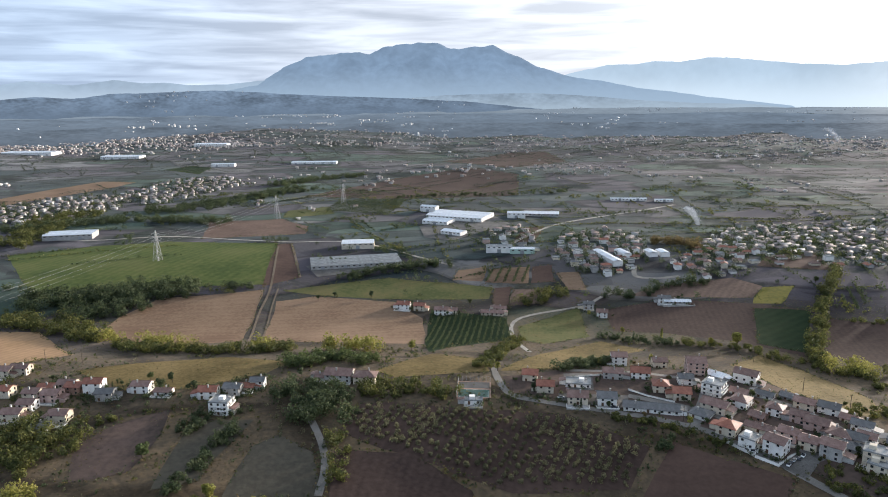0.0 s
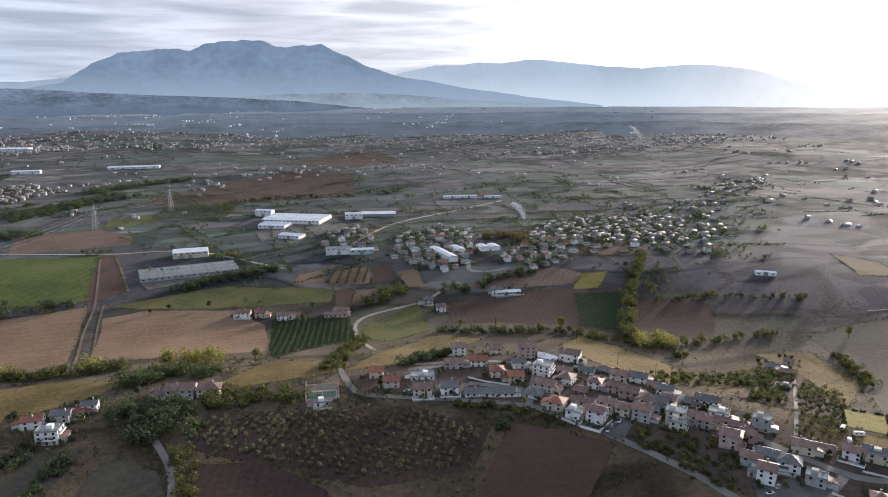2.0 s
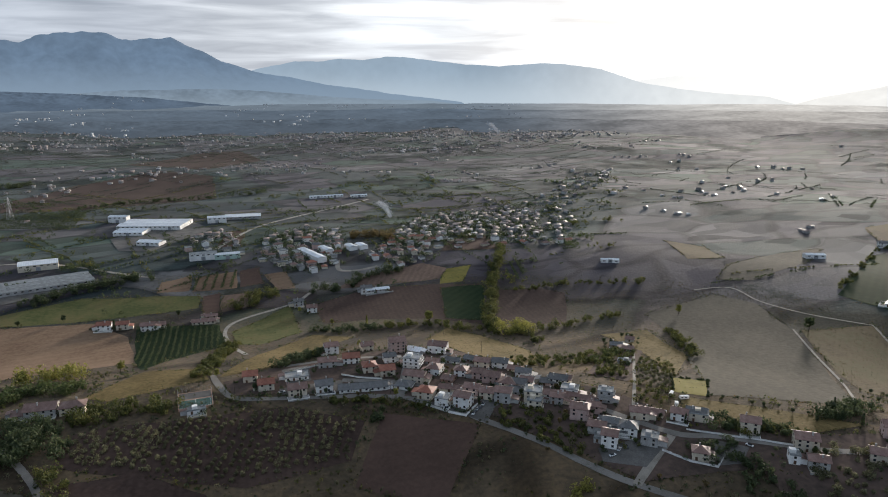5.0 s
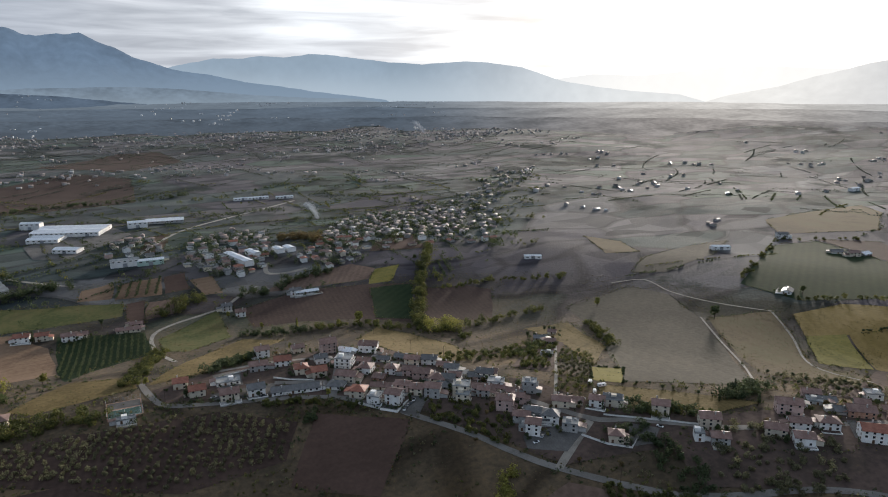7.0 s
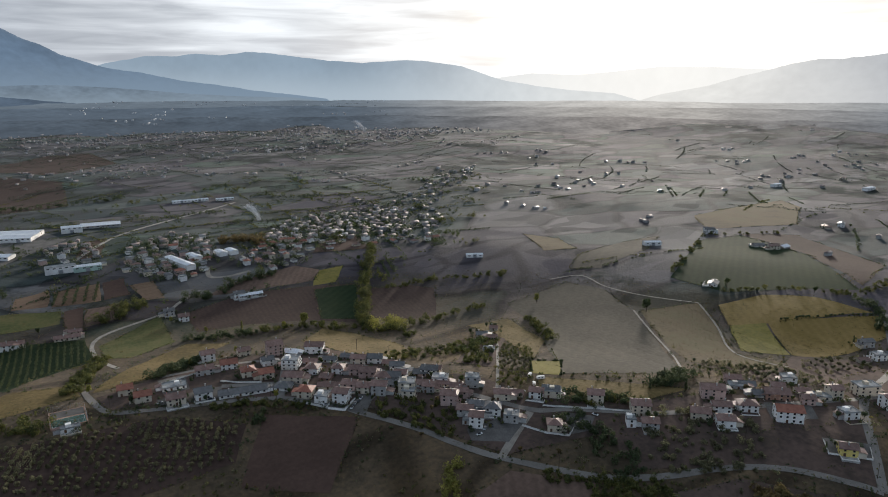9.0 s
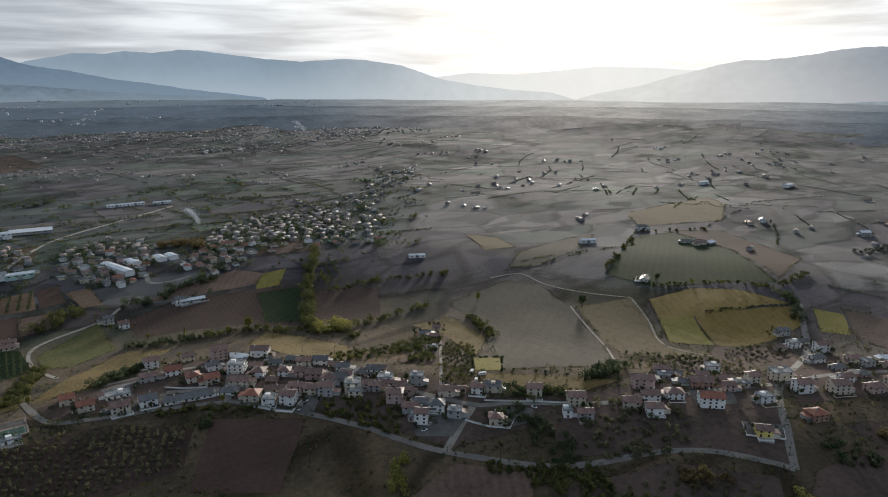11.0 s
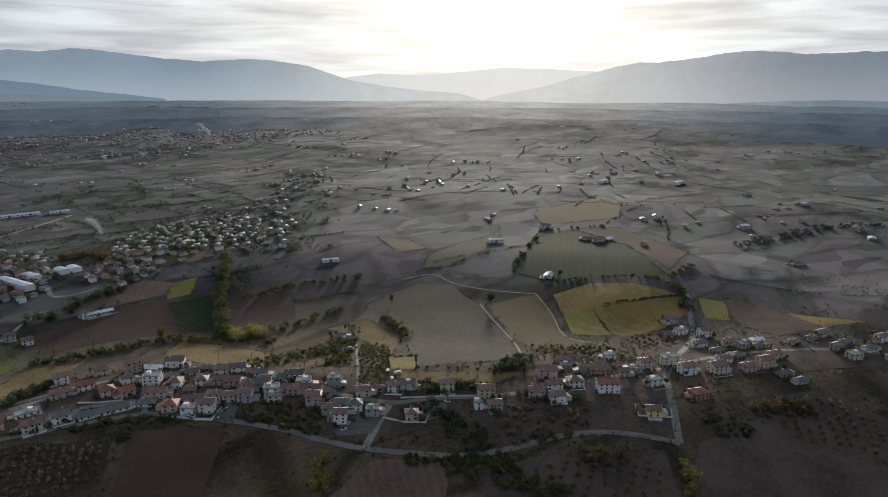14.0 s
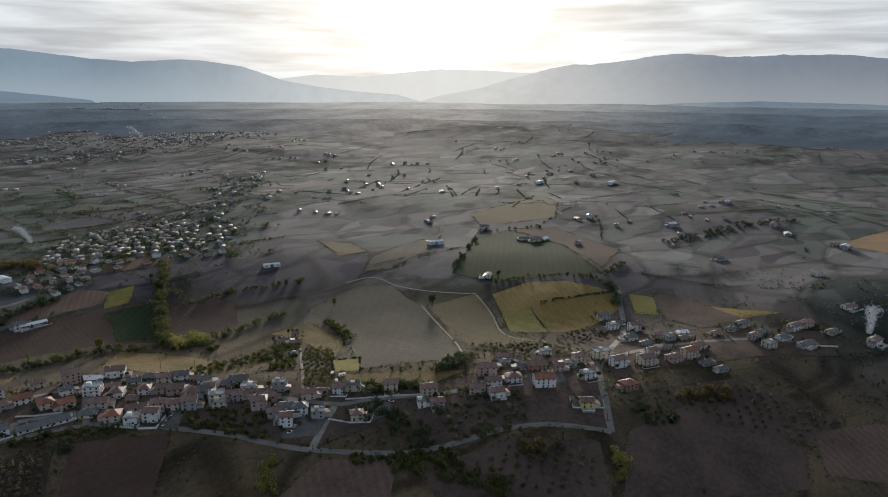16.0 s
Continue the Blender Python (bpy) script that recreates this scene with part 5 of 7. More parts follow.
field("soil_tan", "pale stubble plot", (14, 715), (47, 728), (38, 685), (9, 688))
field("soil_red", "red earth plot", (50, 668), (69, 672), (61, 615), (45, 615))
field("soil_brown", "brown earth plot", (70, 664), (102, 662), (95, 627), (62, 622))
field("soil_dark", "wide dark bare slope", (-248, 1224), (-107, 1552), (65, 1688), (169, 1546), (136, 1245), (-83, 1194))
field("soil_brown", "brown field under a power line", (-311, 862), (-341, 983), (-239, 1007), (-190, 947), (-184, 895))
field("grass_green", "pasture strip", (-241, 1016), (-247, 1081), (-189, 1115), (-169, 1045))
field("soil_tan", "pale stubble field", (-796, 1221), (-768, 1336), (-722, 1447), (-646, 1438), (-656, 1357), (-707, 1245), (-752, 1152))
field("crop_dark", "dark green plot", (-691, 1702), (-657, 1802), (-585, 1741), (-568, 1590))
field("soil_red", "dark red ploughed plot", (84, 819), (108, 910), (136, 919), (111, 818))
field("soil_dark", "ploughed dark field", (-4, 1895), (206, 2138), (307, 2111), (332, 1857), (160, 1661))
field("soil_red", "ploughed field edged by houses", (330, 699), (364, 746), (417, 750), (394, 674))
field("soil_orange", "warm bare slope lit by the sun", (-382, 534), (-333, 536), (-270, 468), (-294, 450), (-312, 429))
field("grass_dry", "dry grass slope below the ridge", (-249, 432), (-207, 449), (-156, 463), (-105, 449), (-115, 426), (-159, 404), (-201, 400))
field("grass_dry", "dry grass slope below the ridge", (-46, 430), (-11, 477), (26, 459), (28, 427), (-10, 422), (-32, 417))
field("grass_dry", "dry grass slope below the ridge", (36, 430), (70, 483), (126, 525), (155, 500), (123, 476), (82, 437))
field("grass_dry", "dry grass slope below the ridge", (204, 460), (236, 489), (255, 457), (270, 402), (250, 357), (230, 371), (217, 405))
field("grass_dark", "rough dark pasture", (-199, 336), (-188, 359), (-160, 376), (-157, 349), (-159, 313), (-188, 304))
field("soil_grey", "grey-brown fallow strip", (-143, 299), (-146, 330), (-144, 361), (-112, 361), (-124, 307))
field("soil_grey", "grey-brown fallow field with tractor tracks", (-108, 296), (-105, 336), (-93, 347), (-70, 332), (-62, 299))
field("soil_dark", "dark ploughed field in shade", (-58, 294), (-60, 336), (-20, 333), (13, 307), (17, 294))
field("soil_dark", "dark ground of an olive grove", (-60, 350), (-50, 382), (5, 377), (70, 365), (110, 335), (91, 306), (32, 305), (-20, 331))
field("soil_red", "dark red-brown ploughed field below the road", (87, 289), (123, 340), (170, 299), (149, 277), (127, 252))
field("soil_grey", "broad grey-brown bare hill field", (419, 440), (508, 445), (523, 405), (494, 341), (448, 276), (398, 218), (357, 241), (317, 265), (340, 291), (392, 364))
field("grass_brown", "brown grazed hillside", (501, 341), (560, 316), (530, 276), (483, 229), (494, 192), (468, 179), (431, 235), (452, 270))
field("grass_gold", "golden hill of dry vines", (567, 299), (617, 283), (643, 245), (651, 194), (595, 221), (558, 245), (533, 267))
field("grass_yellow", "yellow-green hill plot", (533, 266), (559, 246), (514, 200), (492, 230))
field("grass_gold", "golden hill of dry vines", (561, 245), (600, 216), (648, 188), (613, 166), (567, 168), (521, 183), (515, 199))
field("crop_dark", "deep green irrigated field", (603, 379), (768, 458), (843, 444), (801, 334), (698, 228), (602, 313))
field("soil_dark", "dark field beside a farm", (851, 449), (910, 400), (824, 255), (713, 232), (805, 335))
field("grass_yellow", "yellow vine plot", (657, 176), (665, 152), (621, 128), (611, 150))
field("grass_dark", "brown bare field", (678, 156), (677, 94), (641, 41), (594, 75), (614, 120))
field("grass_gold", "golden strip of stubble", (667, 94), (666, 20), (638, 50))
field("grass_yellow", "small bright meadow beside houses", (322, 303), (342, 289), (315, 263), (300, 277))
field("grass_dry", "dry grass behind houses", (299, 270), (372, 195), (328, 201), (280, 245))
field("grass_dry", "dry grass on the spur", (351, 415), (391, 407), (375, 339), (327, 303), (351, 367))
field("soil_brown", "bare brown slope below a spring", (467, -44), (539, -96), (461, -115), (427, -58))
field("grass_brown", "dry golden slope", (914, 566), (1179, 568), (1131, 511), (982, 438), (842, 496))
field("soil_orange", "rust-coloured field", (1047, 20), (1204, -28), (1073, -60), (1025, -42))
field("soil_grey", "bare sloping field", (591, 504), (683, 518), (757, 512), (673, 468), (572, 453), (542, 474))
field("grass_brown", "dry slope", (615, 632), (634, 583), (610, 527), (570, 542))
field("soil_brown", "ploughed ground beyond the road", (214, 205), (246, 166), (222, 150), (174, 202))
field("grass_dark", "scrubby orchard ground", (248, 148), (310, 119), (347, 69), (308, 44), (239, 115))
field("grass_dark", "dark rough slope", (370, 59), (422, 40), (464, -37), (407, -52), (331, 9), (312, 38))
field("soil_brown", "kitchen-garden plot of bare soil", (369, 135), (390, 115), (366, 87), (340, 109))
field("grass_dark", "olive orchard ground", (428, 65), (493, 19), (498, -54), (445, -41), (420, 23))
field("grass_dark", "dark gardens and plots of the village", (37, 418), (82, 434), (158, 433), (206, 429), (230, 371), (232, 328), (204, 285), (186, 294), (153, 337), (104, 371), (40, 392))
field("grass_dark", "dark gardens and plots of the village", (209, 340), (261, 306), (277, 248), (310, 209), (365, 185), (468, 124), (440, 112), (385, 115), (277, 192), (223, 215), (207, 247), (180, 303))

field("grass_dark", "dark orchard ground behind houses", (512, 198), (552, 152), (505, 118), (455, 150), (425, 185), (440, 212), (470, 190))
field("grass_dark", "dark gardens below the upper road", (322, 182), (372, 158), (423, 134), (452, 117), (390, 85), (360, 67), (337, 108), (300, 138), (272, 160), (282, 200))
field("grass_dark", "dark gardens and plots of the village", (470, 150), (540, 140), (600, 60), (640, -20), (600, -40), (540, 20), (470, 70), (430, 95), (455, 117))

field("grass_dark", "overgrown gardens on the spur", (293, 350), (330, 385), (352, 366), (312, 325), (285, 306), (268, 330))

# ---- roads, tracks and yards ----
road("road", "worn grey asphalt road along the ridge", M_ASPHALT, 4.6, (33, 436), (34, 416), (40, 391), (59, 381), (90, 370), (117, 361), (139, 349), (154, 331), (168, 312), (172, 304), (192, 269), (205, 239), (218, 215), (251, 170), (278, 148), (312, 129), (337, 108), (354, 81), (360, 67))
road("road", "pale concrete side road up to the village", M_GRAVEL, 5, (218, 215), (238, 225), (260, 236))
road("road", "narrow asphalt road between gardens", M_ASPHALT, 5.5, (360, 67), (390, 85), (451, 117), (547, 136), (624, 171), (657, 188))
road("road", "upper village road", M_ASPHALT, 5, (241, 282), (262, 238), (282, 223), (303, 204), (330, 181), (373, 158), (423, 134), (454, 118), (510, 95), (575, 40), (610, -24))
road("road", "village street between houses", M_ASPHALT, 6, (138, 350), (151, 374), (166, 404), (184, 439))
road("road", "village street between houses", M_ASPHALT, 5, (81, 431), (119, 429), (146, 419), (166, 404), (182, 391), (200, 378), (212, 352), (220, 322))
road("road", "lane between house gardens", M_ASPHALT, 5, (111, 387), (143, 370), (162, 351), (181, 327), (188, 311))
road("track", "pale dirt lane on the spur", M_GRAVEL, 2.1, (260, 269), (293, 307), (353, 380), (350, 394))
road("track", "pale dirt path up the hill", M_GRAVEL, 1.8, (498, 345), (468, 302), (433, 253), (392, 213))
road("track", "pale dirt path round the hill", M_GRAVEL, 1.8, (560, 316), (524, 272), (483, 229), (487, 186))
road("road", "narrow valley road", M_GRAVEL, 3.6, (64, 488), (57, 533), (60, 576), (80, 598), (130, 617), (152, 637), (177, 655))
road("track", "pale rutted farm track", M_DIRT, 2.1, (-149, 478), (-167, 586), (-174, 665), (-201, 815))
road("track", "pale rutted farm track", M_DIRT, 1.5, (-146, 519), (-160, 608), (-165, 658))
road("track", "pale farm track", M_DIRT, 2.4, (-187, 825), (-150, 691))
road("road", "dark lane between hedges", M_ASPHALT, 4, (-96, 399), (-79, 367), (-66, 337), (-62, 318), (-62, 299))
road("road", "pale straight country road", M_GRAVEL, 5, (83, 813), (115, 872), (163, 941), (253, 1020), (378, 1115))
road("road", "dirt lane past the factory", M_GRAVEL, 4, (-187, 839), (-115, 834), (-28, 758), (10, 729))
road("road", "country road in the valley", M_GRAVEL, 4, (-564, 854), (-446, 847), (-356, 874), (-262, 856), (-187, 839))
road("track", "pale track beside the field", M_GRAVEL, 1.8, (501, 463), (536, 449), (530, 408), (538, 364), (560, 316))
road("road", "curved drive round a walled yard", M_GRAVEL, 5, (205, 716), (198, 686), (217, 677), (241, 680))
yard("grey asphalt car park beside the road", (166, 311), (191, 324), (189, 313), (174, 298))
yard("concrete yard of a house", (78, 424), (97, 424), (92, 395), (75, 395))
yard("concrete yard between houses", (69, 391), (111, 387), (107, 371), (91, 374), (69, 382))
yard("paved yard behind a garden wall", (150, 333), (161, 335), (175, 323), (168, 314), (158, 321))
yard("concrete yard with parked machines", (217, 247), (239, 243), (256, 233), (230, 222), (213, 237))
yard("earth yard of a house", (277, 222), (289, 207), (275, 199), (263, 204))
yard("paved factory yard", (-34, 929), (73, 1010), (92, 939), (11, 832), (-24, 852))
yard("paved factory yard", (-151, 726), (-54, 758), (-40, 733), (-132, 692))
yard("garden yard of a yellow house", (379, 110), (395, 89), (381, 82), (367, 100))
yard("court of a house", (392, 154), (415, 135), (398, 121), (375, 139))

# ---- houses of the ridge village ----
house(55, 414, 8.6, 7.4, 2, -11, "cream", "red", "gable")
house(62, 396, 9.4, 7.4, 2, -8, "cream", "red", "gable")
house(84, 404, 14.4, 8.1, 1, -10, "white", "flat", "flat")
house(79, 381, 10.8, 8.1, 2, -7, "cream", "brown", "gable")
house(96, 379, 10.1, 8.1, 2, -7, "white", "grey", "gable")
house(109, 417, 11.5, 7.4, 2, -13, "grey", "brown", "gable")
house(127, 418, 10.8, 8.1, 2, -14, "white", "red", "gable")
house(121, 450, 9.4, 7.4, 3, -4, "white", "brown", "gable")
house(133, 395, 8.6, 8.1, 2, -11, "cream", "red", "hip")
house(142, 384, 9.4, 8.1, 2, -11, "cream", "red", "gable")
house(148, 446, 8.6, 6.7, 2, -2, "cream", "brown", "gable")
house(166, 427, 10.8, 8.9, 4, -9, "pink", "brown", "gable", balcony=True)
house(164, 390, 10.8, 8.9, 3, -39, "white", "flat", "flat", balcony=True)
house(152, 406, 7.9, 6.7, 2, -9, "white", "grey", "gable")
house(156, 367, 13, 8.1, 2, -42, "cream", "brown", "gable")
house(179, 422, 10.1, 6.7, 1, -48, "grey", "metal", "gable")
house(146, 361, 10.1, 8.1, 1, -42, "white", "grey", "hip")
house(195, 415, 13, 8.1, 3, -39, "white", "brown", "gable")
house(173, 372, 8.6, 8.1, 2, -43, "white", "brown", "hip")
house(180, 390, 9.4, 5.9, 1, -40, "grey", "brown", "gable")
house(154, 343, 9.4, 8.1, 2, -41, "cream", "red", "hip")
house(176, 356, 7.2, 6.7, 1, -49, "brick", "brown", "gable")
house(188, 361, 7.9, 6.7, 2, -40, "white", "brown", "hip")
house(194, 387, 9.4, 5.9, 1, -42, "white", "grey", "gable")
house(160, 330, 7.9, 7.4, 2, -46, "white", "flat", "flat")
house(170, 322, 9.4, 7.4, 3, -49, "white", "brown", "gable")
house(171, 343, 13, 5.9, 1, -39, "cream", "brown", "gable")
house(182, 333, 8.6, 6.7, 2, -44, "pink", "brown", "gable")
house(188, 324, 7.9, 7.4, 2, -41, "cream", "brown", "gable")
house(202, 343, 10.8, 8.1, 2, -39, "pink", "brown", "gable")
house(210, 371, 10.1, 6.7, 2, -41, "cream", "brown", "gable")
house(221, 365, 10.1, 7.4, 2, -38, "white", "grey", "gable")
house(207, 329, 10.1, 8.1, 2, -45, "cream", "brown", "hip")
house(197, 352, 7.9, 6.7, 2, -40, "pink", "brown", "gable")
house(213, 325, 8.6, 7.4, 2, -44, "grey", "grey", "gable")
house(212, 307, 10.1, 8.1, 3, -38, "cream", "flat", "flat", balcony=True)
house(225, 340, 9.4, 6.7, 2, -39, "white", "grey", "gable")
house(208, 387, 6.5, 5.9, 1, -48, "grey", "grey", "gable")
house(226, 354, 7.2, 5.9, 1, -48, "cream", "brown", "gable")
house(120, 370, 29, 7.5, 1, -14, "white", "grey", "gable", label="long low white building with a grey tile roof")
house(240, 320, 10.8, 7.4, 2, -47, "white", "grey", "gable")
house(223, 302, 9.4, 6.7, 2, -38, "white", "brown", "gable")
house(226, 277, 10.1, 7.4, 3, -44, "pink", "brown", "hip")
house(252, 286, 8.6, 6.7, 3, -42, "grey", "flat", "flat", balcony=True)
house(235, 259, 7.9, 6.7, 2, -46, "grey", "grey", "gable")
house(241, 251, 10.1, 8.1, 2, -43, "white", "grey", "hip")
house(223, 252, 7.2, 5.9, 1, -45, "grey", "flat", "flat")
house(266, 259, 12.2, 5.9, 1, -45, "cream", "brown", "gable")
house(237, 278, 7.2, 5.9, 2, -42, "pink", "brown", "gable")
house(286, 244, 10.1, 7.4, 2, -45, "pink", "grey", "gable")
house(260, 214, 7.9, 6.7, 2, -42, "cream", "brown", "hip")
house(302, 219, 9.4, 7.4, 3, -44, "cream", "brown", "gable")
house(300, 188, 5, 5.9, 2, -41, "white", "flat", "flat")
house(307, 179, 9.4, 6.7, 2, -42, "grey", "brown", "gable")
house(315, 193, 10.8, 8.1, 3, -41, "cream", "brown", "gable")
house(372, 179, 13.7, 8.1, 3, -44, "pink", "brown", "gable")
house(341, 167, 10.8, 7.4, 2, -51, "cream", "brown", "gable")
house(359, 164, 10.8, 6.7, 2, -42, "white", "brown", "gable")
house(346, 153, 10.1, 7.4, 2, -41, "white", "brown", "gable")
house(374, 155, 10.8, 7.4, 2, -42, "white", "brown", "hip")
house(383, 133, 14.4, 8.9, 3, -46, "white", "red", "gable")
house(407, 154, 14.4, 8.9, 2, -44, "brick", "brown", "gable")
house(403, 179, 11.5, 6.7, 1, -50, "grey", "flat", "flat")
house(341, 385, 8.6, 5.9, 1, -39, "cream", "grey", "gable")
house(343, 373, 7.9, 5.9, 1, -42, "grey", "brown", "gable")
house(316, 345, 8.6, 5.2, 1, -46, "grey", "flat", "flat")
house(361, 392, 6.5, 5.2, 1, -49, "cream", "brown", "gable")
house(241, 290, 7.2, 5.9, 1, -39, "grey", "brown", "gable")
house(236, 299, 8.6, 5.9, 1, -37, "cream", "brown", "gable")
house(376, 94, 8.6, 6.7, 2, -51, "yellow", "brown", "gable")
house(420, 80, 10.8, 8.1, 2, -26, "brick", "red", "hip")
house(452, 102, 10.1, 8.1, 3, -30, "white", "brown", "gable")
house(470, 85, 11.5, 8.1, 3, -33, "cream", "brown", "gable")
house(463, 122, 13.7, 8.1, 3, -32, "cream", "flat", "flat")
house(490, 69, 9.4, 7.4, 2, -26, "pink", "brown", "gable")
house(507, 61, 10.8, 8.1, 3, -25, "cream", "red", "gable")
house(501, 45, 8.6, 5.9, 1, -35, "grey", "grey", "gable")
house(416, 112, 9.4, 6.7, 2, -28, "white", "flat", "flat")
house(432, 136, 10.1, 5.9, 1, -52, "cream", "flat", "flat")
house(579, 170, 9.4, 6.7, 2, -27, "grey", "grey", "gable")
house(559, 152, 8.6, 6.7, 2, -31, "white", "flat", "flat")
house(527, 121, 9.4, 6.7, 2, -25, "white", "grey", "gable")
house(518, 103, 8.6, 6.7, 1, -23, "grey", "grey", "gable")
house(545, 102, 8.6, 6.7, 2, -29, "cream", "brown", "gable")
house(551, 80, 7.9, 5.9, 1, -23, "cream", "brown", "gable")
house(570, 86, 7.2, 5.9, 1, -32, "white", "metal", "gable")
house(579, 59, 8.6, 5.9, 1, -27, "cream", "brown", "gable")
house(612, 44, 10.1, 6.7, 2, -21, "cream", "grey", "gable")
house(604, 24, 9.4, 6.7, 1, -28, "grey", "grey", "gable")
house(575, 12, 9.4, 7.4, 2, -26, "cream", "flat", "flat")
house(601, -14, 14.4, 7.4, 1, -23, "white", "grey", "gable")
house(629, 2, 10.1, 6.7, 2, -21, "white", "brown", "gable")
house(643, -6, 10.1, 6.7, 2, -26, "cream", "brown", "gable")
house(709, -33, 13, 7.4, 1, -28, "white", "brown", "gable")
house(499, 32, 7.9, 5.9, 1, -25, "grey", "grey", "gable")
house(641, -28, 10.1, 6.7, 1, -24, "cream", "grey", "gable")
house(432, 149, 8.6, 5.9, 1, -41, "cream", "brown", "gable")
house(646, -62, 10.1, 7.4, 2, -17, "white", "brown", "gable")
house(543, 157, 7.2, 5.9, 1, -31, "cream", "brown", "gable")
house(574, 150, 7.2, 5.9, 1, -30, "white", "grey", "gable")
house(219, 326, 7.9, 6.7, 2, -43, "white", "brown", "gable")
house(220, 310, 9.4, 7.4, 1, -42, "cream", "grey", "hip")
house(224, 298, 7.2, 6.7, 2, -42, "grey", "brown", "gable")
house(237, 303, 10.1, 6.7, 2, -43, "white", "flat", "flat")
house(225, 277, 8.6, 7.4, 3, -42, "pink", "brown", "gable")
house(236, 264, 7.9, 6.7, 1, -38, "cream", "grey", "hip")
house(226, 260, 9.4, 6.7, 2, -43, "grey", "brown", "gable")
house(237, 253, 7.2, 7.4, 1, -44, "white", "grey", "gable")
house(257, 260, 10.1, 6.7, 2, -41, "cream", "brown", "gable")
house(245, 237, 8.6, 6.7, 2, -47, "grey", "flat", "flat")
house(225, 247, 7.9, 7.4, 3, -46, "white", "brown", "gable")
house(234, 323, 9.4, 6.7, 1, -38, "pink", "grey", "gable")
house(244, 318, 7.2, 6.7, 2, -43, "cream", "brown", "gable")
house(206, 322, 10.1, 7.4, 1, -43, "grey", "grey", "hip")
house(277, 248, 8.6, 6.7, 2, -52, "white", "brown", "gable")
house(209, 300, 7.9, 6.7, 2, -44, "cream", "flat", "flat")
house(195, 315, 9.4, 7.4, 3, -42, "grey", "brown", "gable")
house(385, 182, 7.2, 6.7, 1, -52, "white", "grey", "hip")
house(409, 187, 10.1, 6.7, 2, -45, "pink", "brown", "gable")
house(401, 162, 8.6, 7.4, 1, -45, "cream", "grey", "gable")
house(420, 160, 7.9, 6.7, 2, -52, "grey", "brown", "gable")
house(448, 167, 9.4, 6.7, 2, -45, "white", "flat", "flat")
house(440, 132, 7.2, 7.4, 3, -30, "cream", "brown", "gable")
house(410, 177, 10.1, 6.7, 1, -44, "grey", "grey", "gable")
house(494, 89, 8.6, 6.7, 2, -31, "white", "brown", "gable")
house(515, 85, 7.9, 7.4, 1, -27, "pink", "grey", "hip")
house(531, 61, 9.4, 6.7, 2, -26, "cream", "brown", "gable")
house(542, 90, 7.2, 6.7, 2, -35, "grey", "flat", "flat")
house(563, 131, 10.1, 7.4, 3, -35, "white", "brown", "gable")
house(597, 50, 8.6, 6.7, 1, -20, "cream", "grey", "hip")
house(585, 27, 7.9, 6.7, 2, -17, "grey", "brown", "gable")
house(601, 6, 9.4, 7.4, 1, -25, "white", "grey", "gable")
house(415, 137, 7.2, 6.7, 2, -47, "pink", "brown", "gable")
house(286, 242, 10.1, 6.7, 2, -45, "cream", "flat", "flat")

# ---- houses on the western end of the ridge ----
house(-282, 429, 10.8, 6.7, 2, -3, "cream", "brown", "gable")
house(-272, 395, 9.4, 6.7, 2, -3, "cream", "red", "gable")
house(-239, 389, 9.4, 7.4, 2, -3, "pink", "brown", "gable")
house(-252, 391, 8.6, 6.7, 2, -3, "cream", "brown", "gable")
house(-249, 366, 10.1, 6.7, 2, 0, "cream", "brown", "gable")
house(-247, 377, 8.6, 6.7, 2, -3, "white", "brown", "gable")
house(-221, 364, 10.1, 6.7, 2, -3, "cream", "brown", "gable")
house(-237, 403, 9.4, 6.7, 2, 1, "cream", "brown", "gable")
house(-230, 399, 9.4, 6.7, 2, -7, "brick", "red", "gable")
house(-218, 399, 10.1, 7.4, 3, 0, "white", "red", "gable")
house(-207, 390, 9.4, 6.7, 2, 1, "grey", "grey", "gable")
house(-189, 400, 10.1, 6.7, 2, -3, "white", "brown", "gable")
house(-174, 396, 9.4, 5.2, 1, -4, "white", "brown", "gable")
house(-145, 392, 10.1, 7.4, 2, 0, "white", "red", "gable")
house(-131, 373, 10.8, 8.1, 3, -6, "white", "flat", "flat", balcony=True)
house(-131, 396, 9.4, 6.7, 2, -7, "grey", "grey", "gable")
house(-124, 402, 8.6, 5.9, 1, -4, "cream", "red", "gable")
house(-118, 405, 7.9, 5.9, 2, 0, "white", "grey", "gable")
house(-68, 416, 15.8, 9.6, 2, -8, "grey", "brown", "gable")
house(-51, 412, 13, 8.1, 2, -5, "cream", "brown", "hip")
house(-78, 417, 10.1, 6.7, 1, -5, "grey", "brown", "gable")
house(-226, 354, 8.6, 5.9, 1, 2, "grey", "grey", "gable")
house(-290, 425, 8.6, 6.7, 2, -2, "cream", "brown", "gable")
house(-250, 403, 8.6, 6.7, 1, 2, "cream", "red", "gable")

# ---- farms of the valley ----
house(-38, 615, 10.8, 7.4, 2, -11, "white", "red", "gable")
house(-23, 612, 9.4, 6.7, 2, -9, "cream", "red", "gable")
house(-3, 602, 10.8, 7.4, 2, -6, "white", "brown", "gable")
house(7, 607, 8.6, 6.7, 1, -3, "cream", "brown", "gable")
house(44, 601, 18.7, 6.7, 1, -8, "cream", "brown", "gable")
house(52, 612, 10.1, 5.9, 1, -11, "cream", "brown", "gable")
house(142, 591, 8.6, 7.4, 2, -12, "white", "brown", "gable")
house(134, 612, 8.6, 6.7, 2, -7, "grey", "grey", "gable")
